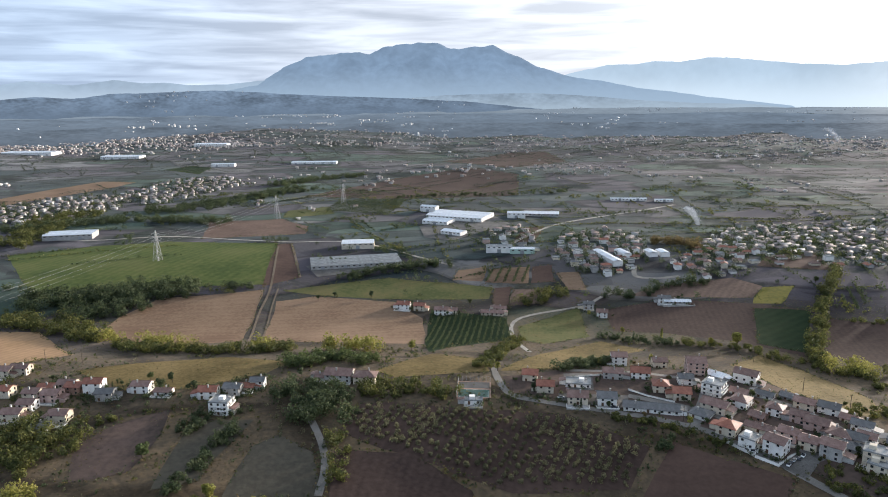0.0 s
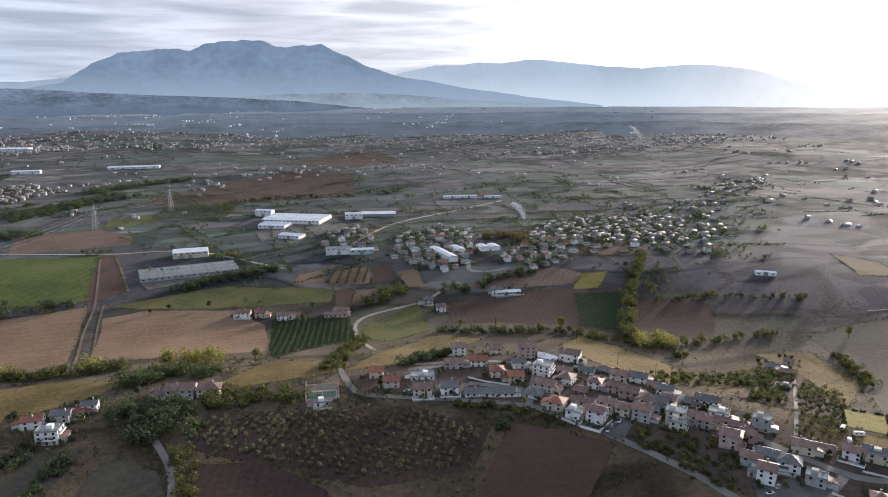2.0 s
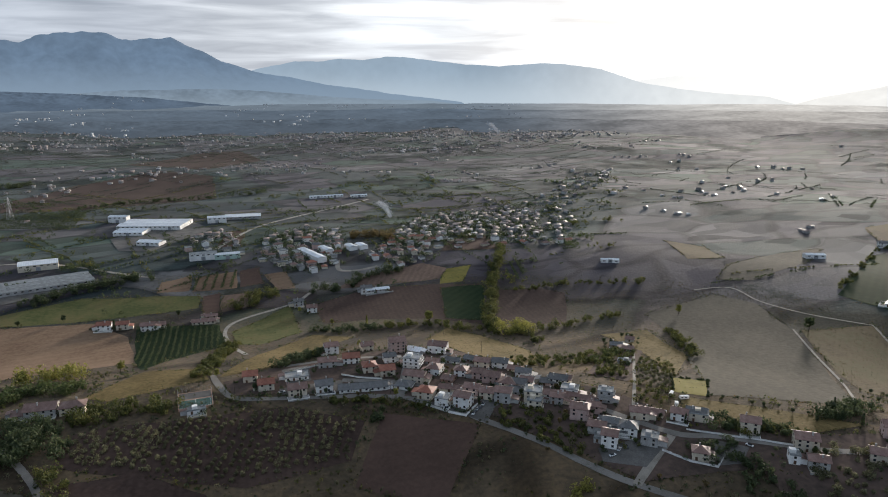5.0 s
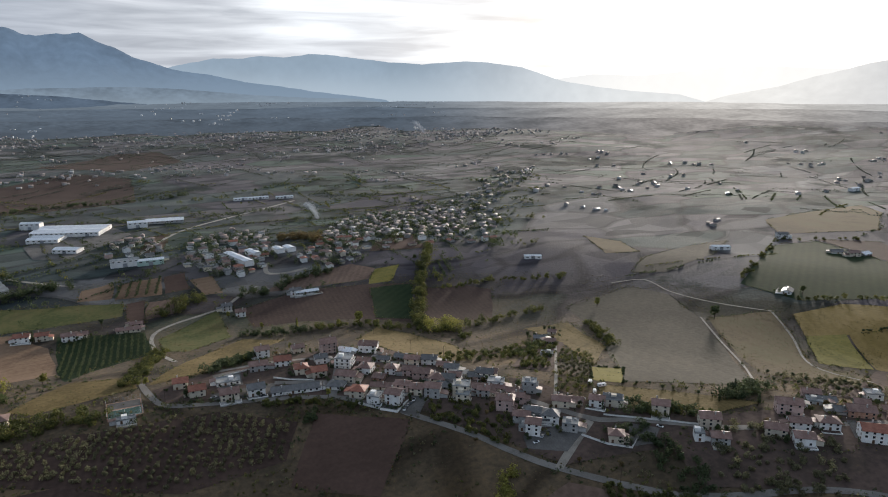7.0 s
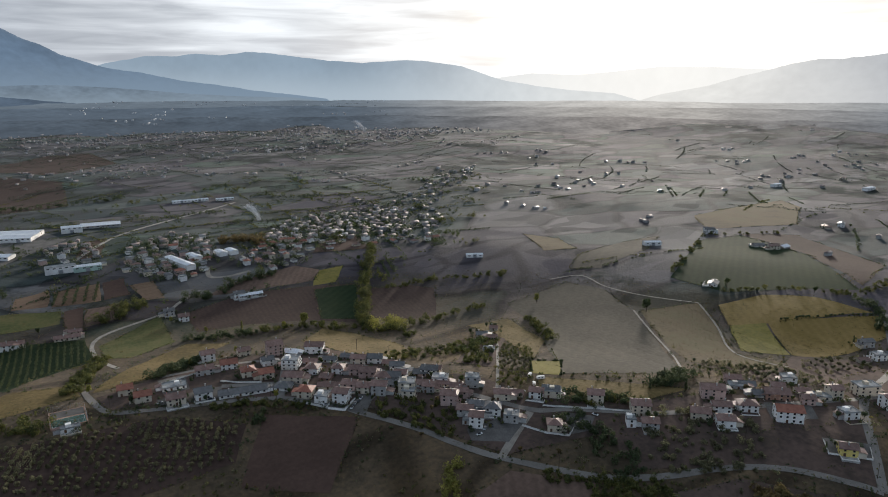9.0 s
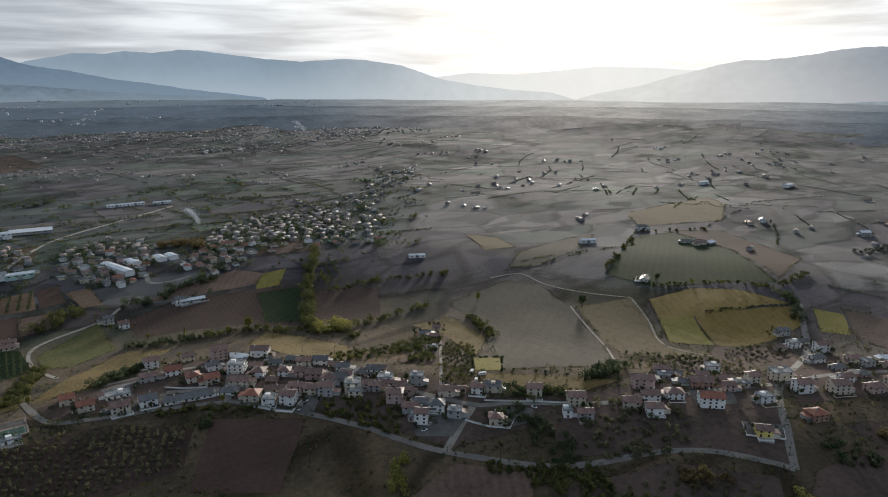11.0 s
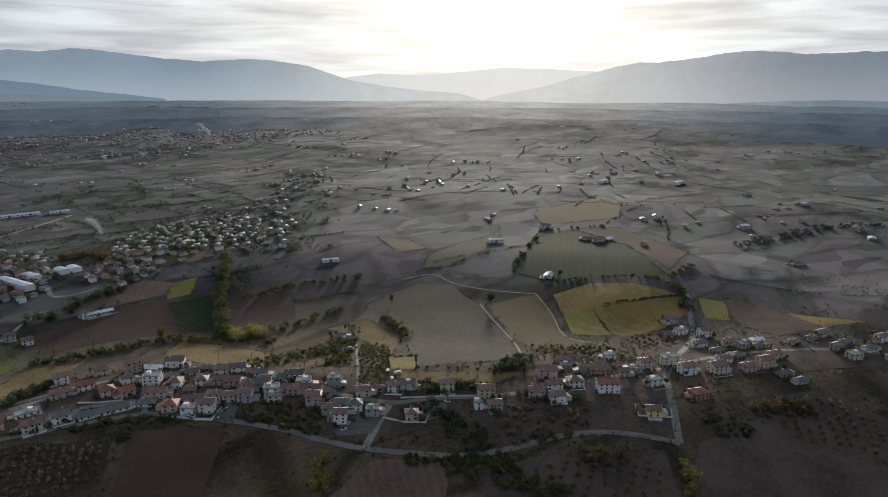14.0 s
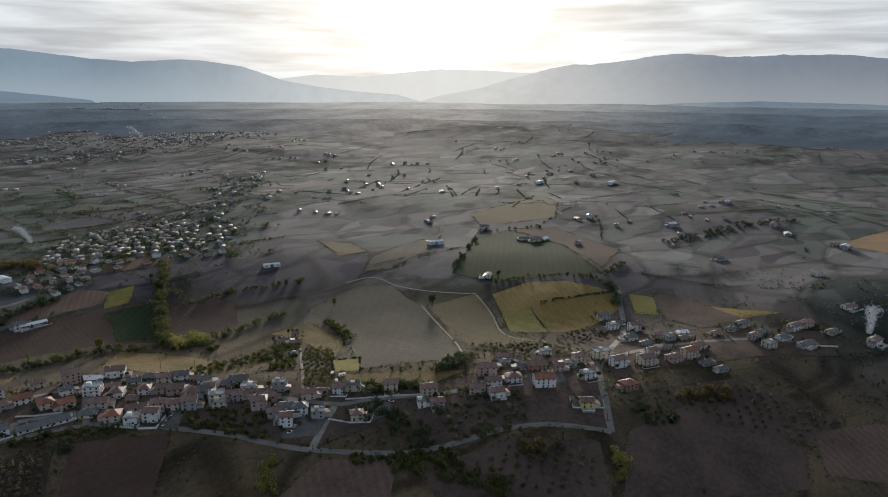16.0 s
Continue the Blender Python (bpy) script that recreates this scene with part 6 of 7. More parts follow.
house(206, 618, 10.1, 6.7, 2, -11, "white", "grey", "gable")
house(217, 614, 21.6, 5.2, 1, -4, "grey", "metal", "gable")

# ---- town in the valley ----
town(60, "small valley house", (131, 772), (150, 862), (225, 904), (247, 847), (202, 707), (173, 686))
town(34, "small valley house", (240, 711), (320, 812), (353, 778), (306, 683), (267, 672))
town(120, "small valley house", (313, 813), (404, 932), (525, 938), (572, 866), (493, 741), (405, 776), (321, 734))
town(95, "small valley house", (325, 711), (416, 910), (566, 887), (599, 806), (484, 646), (422, 683))
town(45, "small valley house", (566, 887), (787, 1151), (1035, 1296), (949, 1165), (703, 952), (604, 829))
town(20, "small valley house", (45, 815), (65, 900), (113, 918), (117, 785), (75, 760))
town(16, "small valley house", (124, 747), (183, 752), (203, 709), (155, 695))
town(110, "small house on the western slope", (-653, 994), (-749, 1147), (-680, 1233), (-614, 1268), (-531, 1110), (-563, 954))
town(120, "small house on the western slope", (-600, 1236), (-583, 1460), (-492, 1556), (-406, 1429), (-465, 1234), (-497, 1138))

# ---- industry ----
shed(24, 991, 86, 54, 6.4, -23, "white", "metal", "large white factory hall with a pale metal roof", 2)
shed(-7, 954, 38, 30, 5, -23, "white", "metal", "white factory hall with a pale metal roof", 2)
shed(13, 872, 30, 17, 5, -33, "white", "metal", "small white factory annex building", 1)
shed(-22, 1052, 26, 14, 9, -23, "white", "metal", "white factory hall with a pale metal roof", 1)
shed(-99, 744, 98, 44, 4.5, 12, "grey", "flat", "long grey greenhouse-like shed beside a yard", 3)
shed(-103, 806, 38, 24, 7, 4, "cream", "metal", "pale warehouse with a shallow roof", 1)
shed(64, 777, 30, 12, 8, -4, "white", "flat", "white workshop block beside a road", 1)
shed(90, 772, 28, 12, 6, -4, "green", "metal", "pale green workshop with metal roof", 1)
shed(181, 741, 58, 11, 6, 100, "white", "metal", "long narrow white shed with metal roof", 1)
shed(201, 752, 24, 10, 6, 100, "white", "metal", "short white shed beside others", 1)
shed(233, 754, 18, 10, 5, 95, "white", "metal", "short white shed beside others", 1)
shed(246, 753, 18, 10, 5, 95, "white", "metal", "short white shed beside others", 1)
shed(106, 989, 26, 16, 8, -6, "white", "metal", "white warehouse beside a road", 1)
shed(146, 1012, 52, 26, 4.5, -10, "grey", "metal", "grey warehouse beside a road", 1)
shed(315, 1160, 60, 9, 4, -4, "white", "metal", "long pale farm shed", 1)
shed(371, 1146, 30, 9, 4, -4, "white", "metal", "pale farm shed among fields", 1)
shed(-479, 865, 58, 32, 7, 12, "grey", "metal", "pale roofed warehouse among trees", 3)
shed(-346, 1850, 120, 30, 6, 2, "white", "metal", "very long white distribution hall", 2)
shed(-925, 1995, 110, 50, 8, 2, "white", "metal", "white warehouse at the edge of a town", 2)
shed(-569, 1782, 60, 20, 7, 2, "white", "metal", "white warehouse beside a road", 1)
shed(-1250, 2095, 150, 60, 10, 2, "white", "metal", "large pale mall-like hall", 2)
shed(-788, 2364, 110, 50, 9, 2, "white", "metal", "pale hall in a town", 2)
shed(1360, 678, 26, 10, 6, 0, "white", "metal", "white barn on a hill", 1)
shed(1435, 532, 30, 12, 6, 0, "white", "metal", "white barn on a hill", 1)
shed(702, 482, 22, 10, 5, -30, "white", "metal", "white farm shed among fields", 1)
shed(482, 573, 20, 8, 4, -30, "white", "metal", "white farm shed among fields", 1)
house(797, 392, 13, 7.4, 1, -35, "white", "grey", "gable", label="lone farmhouse among open fields")
house(797, 373, 13, 7.4, 2, -23, "cream", "brown", "gable", label="lone farmhouse among open fields")
house(815, 369, 13, 7.4, 1, -2, "grey", "metal", "gable", label="lone farmhouse among open fields")
house(1026, 396, 13, 7.4, 2, 23, "white", "grey", "gable", label="lone farmhouse among open fields")
house(998, 404, 13, 7.4, 1, 41, "cream", "brown", "gable", label="lone farmhouse among open fields")
house(1047, 260, 13, 7.4, 2, -36, "grey", "metal", "gable", label="lone farmhouse among open fields")
house(860, 133, 13, 7.4, 1, -21, "white", "grey", "gable", label="lone farmhouse among open fields")
house(1128, 123, 13, 7.4, 2, -4, "cream", "brown", "gable", label="lone farmhouse among open fields")
house(1076, 92, 13, 7.4, 1, 17, "grey", "metal", "gable", label="lone farmhouse among open fields")
house(824, 14, 13, 7.4, 2, 43, "white", "grey", "gable", label="lone farmhouse among open fields")
house(1354, 359, 13, 7.4, 1, -42, "cream", "brown", "gable", label="lone farmhouse among open fields")
house(1296, 242, 13, 7.4, 2, -21, "grey", "metal", "gable", label="lone farmhouse among open fields")
house(1515, 734, 13, 7.4, 1, 0, "white", "grey", "gable", label="lone farmhouse among open fields")
house(1544, 630, 13, 7.4, 2, 19, "cream", "brown", "gable", label="lone farmhouse among open fields")
house(1081, 755, 13, 7.4, 1, 38, "grey", "metal", "gable", label="lone farmhouse among open fields")
house(828, 482, 13, 7.4, 2, -34, "white", "grey", "gable", label="lone farmhouse among open fields")
house(1035, 22, 13, 7.4, 1, -24, "cream", "brown", "gable", label="lone farmhouse among open fields")
house(1023, 9, 13, 7.4, 2, -5, "grey", "metal", "gable", label="lone farmhouse among open fields")
house(613, 335, 13, 7.4, 1, 25, "white", "grey", "gable", label="lone farmhouse among open fields")

# ---- sports court ----
court(18, 397, -4)

# ---- power line ----
pylon_at(-318, 742)
pylon_at(-249, 1011)
pylon_at(-168, 1143)

# ---- walls, poles, cars and smoke ----
garden_wall("white rendered garden wall beside the road", 1.6, (149, 333), (158, 320), (162, 324))
garden_wall("white rendered garden wall beside the road", 1.6, (158, 319), (166, 310), (178, 318))
garden_wall("white rendered wall round a house plot", 1.4, (246, 228), (253, 213), (262, 203), (270, 207))
garden_wall("white rendered wall round a yellow house", 1.2, (377, 108), (367, 100), (381, 82), (391, 88))
garden_wall("white boundary wall of a long compound", 1.6, (602, 2), (597, -13), (616, -37))
garden_wall("pale retaining wall along the upper road", 1.2, (271, 236), (298, 210), (316, 192))
garden_wall("pale retaining wall beside the village street", 1.2, (79, 415), (102, 420), (119, 415))
garden_wall("white rendered garden wall beside a house", 1.2, (113, 395), (122, 386), (136, 377))
utility_pole(227, 405, 20)
utility_pole(238, 373, 20)
utility_pole(226, 472, 20)
utility_pole(42, 396, 20)
utility_pole(134, 356, 20)
utility_pole(-252, 449, 20)
utility_pole(-278, 450, 20)
utility_pole(343, 137, 60)
utility_pole(368, 74, 60)
utility_pole(578, 66, 60)
utility_pole(237, 187, 60)
utility_pole(303, 136, 60)
car(171, 310, 50, "white")
car(173, 312, 50, "dark")
car(175, 313, 50, "silver")
car(178, 314, 50, "dark")
car(181, 316, 50, "white")
car(70, 385, 10, "silver")
car(76, 395, 80, "red")
car(146, 368, 75, "white")
car(162, 394, 75, "dark")
car(170, 410, 75, "silver")
car(99, 372, -10, "dark")
car(159, 323, -20, "white")
car(220, 238, 0, "white")
car(226, 240, 35, "silver")
car(231, 240, 70, "dark")
car(290, 208, 105, "white")
car(386, 94, 140, "silver")
car(393, 139, 175, "dark")
car(485, 106, 210, "white")
car(572, 44, 245, "silver")
caravan(295, 274, 35)
caravan(298, 266, -20, 6)
caravan(287, 261, 50, 3.6)
smoke(355, 942, 24, 12, 1)
smoke(1282, 2248, 40, 30, 2)
smoke(3307, 3861, 110, -40, 3)
smoke(662, -56, 22, -6, 4)

# ---- trees ----
belt("dense dark wood along a stream", "dark", 38, 11, 6, (-383, 598), (-351, 615), (-314, 625), (-266, 640), (-241, 646))
belt("dense dark wood along a stream", "dark", 30, 10, 6, (-335, 575), (-298, 591), (-274, 607))
belt("belt of yellowing riverside trees", "mixed", 30, 9, 6, (-374, 550), (-347, 560), (-305, 535), (-274, 521))
belt("belt of yellowing riverside trees", "yellow", 14, 9, 7, (-300, 543), (-261, 512), (-211, 498), (-191, 486))
belt("green hedge belt along the valley", "mixed", 18, 7, 5, (-255, 498), (-203, 478), (-153, 478), (-113, 488))
belt("row of yellow poplars", "yellow", 10, 11, 6, (-149, 492), (-134, 499))
belt("row of yellow poplars", "yellow", 10, 12, 5, (-88, 489), (-71, 494), (-45, 487))
belt("green wooded bank under the ridge", "green", 22, 8, 5, (-109, 436), (-97, 449), (-75, 462), (-49, 449))
belt("dark trees behind the ridge houses", "dark", 26, 8, 5, (-105, 399), (-78, 387), (-58, 390))
belt("green garden trees along the ridge", "mixed", 20, 7, 5, (-59, 398), (-30, 398), (1, 393), (5, 389))
belt("dark wooded hollow", "dark", 30, 9, 5, (-89, 377), (-70, 364), (-62, 376))
belt("scrub on the bank", "mixed", 14, 5, 4, (25, 435), (40, 480), (58, 530))
belt("dark garden scrub", "dark", 14, 6, 4, (76, 430), (100, 446), (114, 456))
belt("stream hedge", "dark", 14, 5, 5, (129, 538), (157, 522), (190, 513))
belt("stream hedge", "mixed", 12, 5, 5, (190, 513), (228, 507), (262, 469), (289, 459), (292, 421))
belt("row of tall yellowing trees between fields", "mixed", 9, 10, 5, (270, 470), (311, 542), (349, 605), (397, 670))
belt("clump of yellowing trees by the stream", "yellow", 24, 10, 6, (276, 464), (289, 459), (304, 454))
belt("dark hedge", "dark", 14, 8, 6, (151, 637), (189, 636), (222, 656), (262, 657))
belt("dark tree line behind the greenhouse", "dark", 18, 8, 6, (-108, 685), (-75, 708), (-27, 726), (10, 729))
belt("dark trees on the field edge", "dark", 10, 7, 6, (-232, 653), (-194, 659), (-177, 657))
belt("dark trees on the field edge", "dark", 8, 7, 6, (-317, 663), (-299, 667))
belt("yellowing trees by the valley road", "mixed", 18, 9, 6, (72, 621), (102, 641), (121, 654))
belt("russet wood among houses", "brown", 26, 9, 6, (251, 812), (290, 805), (301, 779))
belt("wooded river bank", "dark", 40, 10, 8, (-604, 918), (-528, 949), (-443, 991), (-312, 970))
belt("wooded river bank", "mixed", 60, 10, 9, (-532, 803), (-529, 868), (-590, 1032), (-530, 1051))
belt("wooded slope", "dark", 60, 10, 9, (-470, 1074), (-398, 1099), (-338, 1219), (-268, 1328))
belt("dark wood", "dark", 40, 10, 9, (-346, 1379), (-282, 1529), (-192, 1622))
belt("field hedge", "dark", 10, 7, 7, (-84, 1209), (17, 1255), (121, 1247), (228, 1265))
belt("hedge on the valley floor", "mixed", 10, 5, 6, (342, 550), (406, 537), (473, 503))
belt("dark tree line", "mixed", 10, 5.5, 6, (265, 450), (313, 450), (358, 450), (398, 449))
belt("hedge beside the hill field", "mixed", 9, 5, 4, (407, 395), (387, 353), (377, 333))
belt("scrub on the spur", "mixed", 26, 4, 6, (231, 374), (279, 365), (322, 365))
belt("dark garden trees", "dark", 18, 6, 5, (289, 236), (306, 222), (320, 211))
belt("dark cypress screen above houses", "dark", 14, 6.5, 4, (354, 212), (372, 212), (400, 217))
belt("garden scrub below houses", "mixed", 26, 4, 5, (185, 304), (205, 275), (214, 250))
belt("bank of scrub below the road", "mixed", 8, 3, 3, (229, 189), (251, 160), (275, 141))
belt("yellowing scrub on the slope", "mixed", 18, 5, 4, (245, 165), (259, 139), (272, 108), (271, 95))
belt("yellowing thicket", "yellow", 10, 6, 4, (191, 228), (185, 215), (174, 210))
belt("yellowing trees by the lane", "yellow", 8, 7, 4, (343, 58), (335, 49), (322, 46))
belt("russet thicket", "brown", 14, 5, 4, (303, 106), (327, 89))
belt("russet thicket", "brown", 14, 6, 4, (429, 47), (465, 15))
belt("stream trees", "mixed", 8, 5, 6, (602, 320), (644, 276), (680, 220), (753, 222))
belt("hedge on the hill edge", "dark", 3, 1.8, 3, (565, 246), (603, 218), (651, 189))
belt("dark trees by the hill road", "dark", 10, 7, 5, (615, 171), (655, 191), (667, 214))
belt("hedges between far fields", "mixed", 8, 4, 7, (615, 388), (807, 473), (905, 418))
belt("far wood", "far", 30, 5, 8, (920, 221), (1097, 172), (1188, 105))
belt("bushy wood on the slope", "mixed", 40, 8, 5, (-248, 337), (-219, 333), (-200, 325))
belt("yellowing trees on the lower slope", "yellow", 12, 9, 5, (-210, 294), (-196, 293))
belt("hedge beside a lane", "mixed", 8, 6, 4, (-61, 347), (-55, 328), (-55, 306))
belt("shady hedge", "dark", 12, 5, 4, (-148, 346), (-135, 374), (-118, 371))
belt("shady hedge", "dark", 10, 5, 4, (-139, 298), (-126, 312), (-118, 358))
belt("scrub patch in the grove", "dark", 12, 5, 4, (114, 337), (123, 334))
belt("roadside scrub", "mixed", 7, 3, 3, (95, 362), (125, 353), (147, 330))
belt("garden scrub", "mixed", 16, 4, 5, (-211, 353), (-197, 356), (-191, 365))
belt("olive trees on the slope", "olive", 60, 4, 6, (297, 177), (328, 149), (340, 123))
belt("bushes on the dark slope", "dark", 20, 5, 5, (387, 57), (409, 44), (408, 36))
belt("bushes on the dark slope", "dark", 22, 5, 5, (272, 219), (273, 178), (269, 156))
tree("yellow", 226, 502, 1.15, label="bright yellow broad tree at the field edge")
tree("poplar", 176, 528, 0.8)
tree("yellow", 209, 510, 0.7)
tree("yellow", -25, 487, 1)
tree("broad", -157, 324, 1.2)
tree("dark", 504, 335, 1.35, label="lone dark tree on a bare hill")
tree("yellow", -116, 285, 0.75)
tree("yellow", -112, 290, 0.95)
tree("yellow", -108, 286, 0.7)
tree("yellow", -89, 286, 0.8)
tree("yellow", -86, 287, 0.8)
tree("yellow", -122, 285, 0.6)
tree("dark", -175, 412, 0.8)
tree("dark", -94, 420, 0.8)
tree("dark", -177, 399, 0.8)
tree("dark", -157, 399, 0.8)
tree("dark", -121, 631, 0.7)
tree("dark", -71, 641, 0.7)
tree("dark", 24, 622, 0.7)
tree("dark", -31, 621, 0.7)
tree("dark", -106, 639, 0.7)
tree("yellow", 136, 351, 0.6, label="small bright lime-yellow roadside tree")
tree("slim", 375, 219, 0.8)
tree("slim", 366, 207, 0.8)
tree("slim", 360, 214, 0.8)
tree("slim", 379, 209, 0.8)
tree("slim", 366, 195, 0.8)
tree("slim", 347, 210, 0.8)
tree("russet", 183, 373, 0.6)
tree("russet", 214, 333, 0.6)
tree("russet", 143, 412, 0.6)
tree("russet", 211, 276, 0.6)
tree("russet", 226, 275, 0.6)
tree("russet", 246, 196, 0.6)
tree("russet", 230, 212, 0.6)
tree("russet", 191, 259, 0.6)
tree("russet", 350, 0, 0.6)
tree("yellow", 35, 429, 0.6)
tree("yellow", 107, 446, 0.6)
tree("yellow", 146, 458, 0.6)
tree("yellow", 130, 590, 0.6)
tree("yellow", 149, 545, 0.6)
tree("dark", 432, 233, 0.42, label="round dark orchard tree in a row")
tree("dark", 420, 220, 0.42, label="round dark orchard tree in a row")
tree("dark", 435, 224, 0.42, label="round dark orchard tree in a row")
tree("dark", 421, 212, 0.42, label="round dark orchard tree in a row")
tree("dark", 443, 220, 0.42, label="round dark orchard tree in a row")
tree("dark", 430, 208, 0.42, label="round dark orchard tree in a row")
tree("dark", 445, 211, 0.42, label="round dark orchard tree in a row")
tree("dark", 431, 199, 0.42, label="round dark orchard tree in a row")
tree("dark", 454, 207, 0.42, label="round dark orchard tree in a row")
tree("dark", 440, 195, 0.42, label="round dark orchard tree in a row")
tree("dark", 455, 198, 0.42, label="round dark orchard tree in a row")
tree("dark", 441, 186, 0.42, label="round dark orchard tree in a row")
tree("dark", 464, 194, 0.42, label="round dark orchard tree in a row")
tree("dark", 450, 182, 0.42, label="round dark orchard tree in a row")
tree("dark", 466, 185, 0.42, label="round dark orchard tree in a row")
tree("dark", 451, 174, 0.42, label="round dark orchard tree in a row")
tree("dark", 474, 180, 0.42, label="round dark orchard tree in a row")
tree("dark", 459, 169, 0.42, label="round dark orchard tree in a row")
tree("dark", 316, 261, 0.35)
tree("dark", 322, 257, 0.35)
tree("dark", 329, 252, 0.35)
tree("dark", 330, 242, 0.35)
tree("dark", 336, 238, 0.35)
tree("dark", 343, 233, 0.35)
tree("dark", 344, 224, 0.35)
tree("dark", 351, 219, 0.35)
tree("dark", 358, 215, 0.35)
tree("dark", 358, 205, 0.35)
tree("broad", 617, 322, 1)
tree("broad", 655, 251, 0.9)
tree("yellow", 443, 423, 0.8)
tree("broad", 359, 640, 0.9)
belt("clipped hedge round a small meadow", "dark", 1.2, 1.3, 1.4, (300, 277), (322, 303), (342, 289), (315, 263), name="hedge")
belt("yellowing bushes below the upper road", "mixed", 12, 4, 4, (296, 226), (312, 212), (330, 196))
belt("bushy gardens on the spur", "mixed", 22, 4, 5, (282, 318), (305, 342), (335, 372))
belt("bushy gardens on the spur", "green", 14, 3.5, 5, (296, 352), (318, 368), (340, 378))
grove("olive", "silvery olive tree in a large grove", 4.4, 5.0, 62, 0.76, 110, (-56, 352), (-49, 380), (5, 374), (69, 362), (107, 335), (91, 308), (32, 309), (-20, 333))
grove("olive", "olive tree in a small grove", 5.5, 6.5, 20, 0.8, 20, (333, 353), (352, 330), (284, 261), (266, 275), rest="mixed")
grove("olive", "olive tree on the dark slope", 7, 8, 30, 0.8, 30, (431, 61), (488, 17), (495, -51), (448, -40), (424, 20))
grove("olive", "orchard tree on the lower slope", 7, 8, 20, 0.8, 20, (262, 132), (303, 115), (340, 70), (307, 51), (257, 106))
grove("olive", "orchard tree on the golden hill", 6, 9, 60, 0.8, 20, (506, 190), (558, 164), (533, 142), (477, 161))
grove("olive", "olive tree behind houses", 6, 8, -10, 0.9, 20, (438, 233), (485, 188), (471, 131), (423, 188))
vine_rows("green rows of a vineyard", 5, 82, "dark", 1.9, (-9, 609), (56, 589), (55, 533), (7, 509), (-12, 488), (-16, 528))
vine_rows("orchard rows on pale stubble", 9, 75, "dark", 3, (49, 719), (93, 726), (84, 678), (42, 683))
vine_rows("orchard rows", 8, 70, "dark", 3, (345, 579), (376, 621), (394, 615), (365, 571))
vine_rows("orchard rows on a far slope", 12, -20, "dark", 3.4, (-189, 1062), (-179, 1174), (-63, 1194), (-81, 1036))

power_line()


# ---- the wide plain: hedges, copses and scattered houses ----
def far_hedges():
    """Field hedges: long low broken lines of leafy sprays, with a taller tree here and there."""
    rnd = random.Random(21)
    rng = np.random.default_rng(21)
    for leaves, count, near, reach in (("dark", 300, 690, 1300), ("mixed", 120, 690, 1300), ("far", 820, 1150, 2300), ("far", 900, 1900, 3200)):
        pts, sizes = [], []
        while count > 0:
            a, r = radians(rnd.uniform(-38, 97)), math.sqrt(rnd.uniform(near ** 2, reach ** 2))
            x, y = math.sin(a) * r, math.cos(a) * r
            if noise.noise((x * 0.0016, y * 0.0016, 4)) < -0.3:
                count -= 0.3
                continue
            count -= 1
            if r < 1250 and a > 0.65 and rnd.random() < 0.7:
                continue
            turn = radians(24 + rnd.choice((0, 0, 90)) + rnd.uniform(-12, 12) + 50 * noise.noise((x * 0.001, y * 0.001, 9)))
            length, bend = rnd.uniform(40, 210) * (1 if r < 1700 else 1.6), rnd.uniform(-0.0007, 0.0007)
            step = 2.6 if r < 1500 else 4.2
            tall = rnd.choice((1.2, 1.5, 2.0, 2.8)) * (1 if a < 0.6 else 0.7)
            if a > 0.6 and rnd.random() < (0.55 if r < 1700 else 0.85):
                continue
            for k in range(int(length / step)):
                if noise.noise((x * 0.02 + k * step * 0.03, y * 0.02, 2)) < -0.22:
                    continue
                d = k * step
                px, py = x + math.cos(turn + bend * d) * d + rnd.gauss(0, 0.9), y + math.sin(turn + bend * d) * d + rnd.gauss(0, 0.9)
                high = tall * rnd.uniform(0.7, 1.3) + (rnd.uniform(1, 3) if rnd.random() < 0.04 else 0)
                z = ground_z(px, py)
                for q in range(3 if high < 4 else 9):
                    pts.append((px + rnd.gauss(0, 1.0 + 0.1 * high), py + rnd.gauss(0, 0.8), z + high * rnd.uniform(0.15, 0.95)))
                    sizes.append(rnd.uniform(0.7, 1.3))
        v, f = tufts(np.array(pts), np.array(sizes), rng)
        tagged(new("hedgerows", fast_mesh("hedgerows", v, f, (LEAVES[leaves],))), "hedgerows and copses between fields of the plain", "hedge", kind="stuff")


far_hedges()


def copses():
    """Clumps of trees round the farms, lanes and yards of the nearer plain."""
    rnd = random.Random(93)
    for leaves, count in (("dark", 150), ("green", 60), ("mixed", 60)):
        spots, heights = [], []
        while count > 0:
            a, r = radians(rnd.uniform(-34, 40)), math.sqrt(rnd.uniform(640 ** 2, 1500 ** 2))
            x, y = math.sin(a) * r, math.cos(a) * r
            if any(inside(x, y, q) for q in TILLED) or noise.noise((x * 0.005, y * 0.005, 31)) < -0.1:
                continue
            count -= 1
            for _ in range(rnd.choice((1, 2, 3, 5, 9))):
                spots.append((x + rnd.gauss(0, 9), y + rnd.gauss(0, 6)))
                heights.append(rnd.uniform(3, 8))
        thicket("copses", "clumps of dark trees round farms of the plain", leaves, spots, heights, 17, 34, 0.8)


copses()


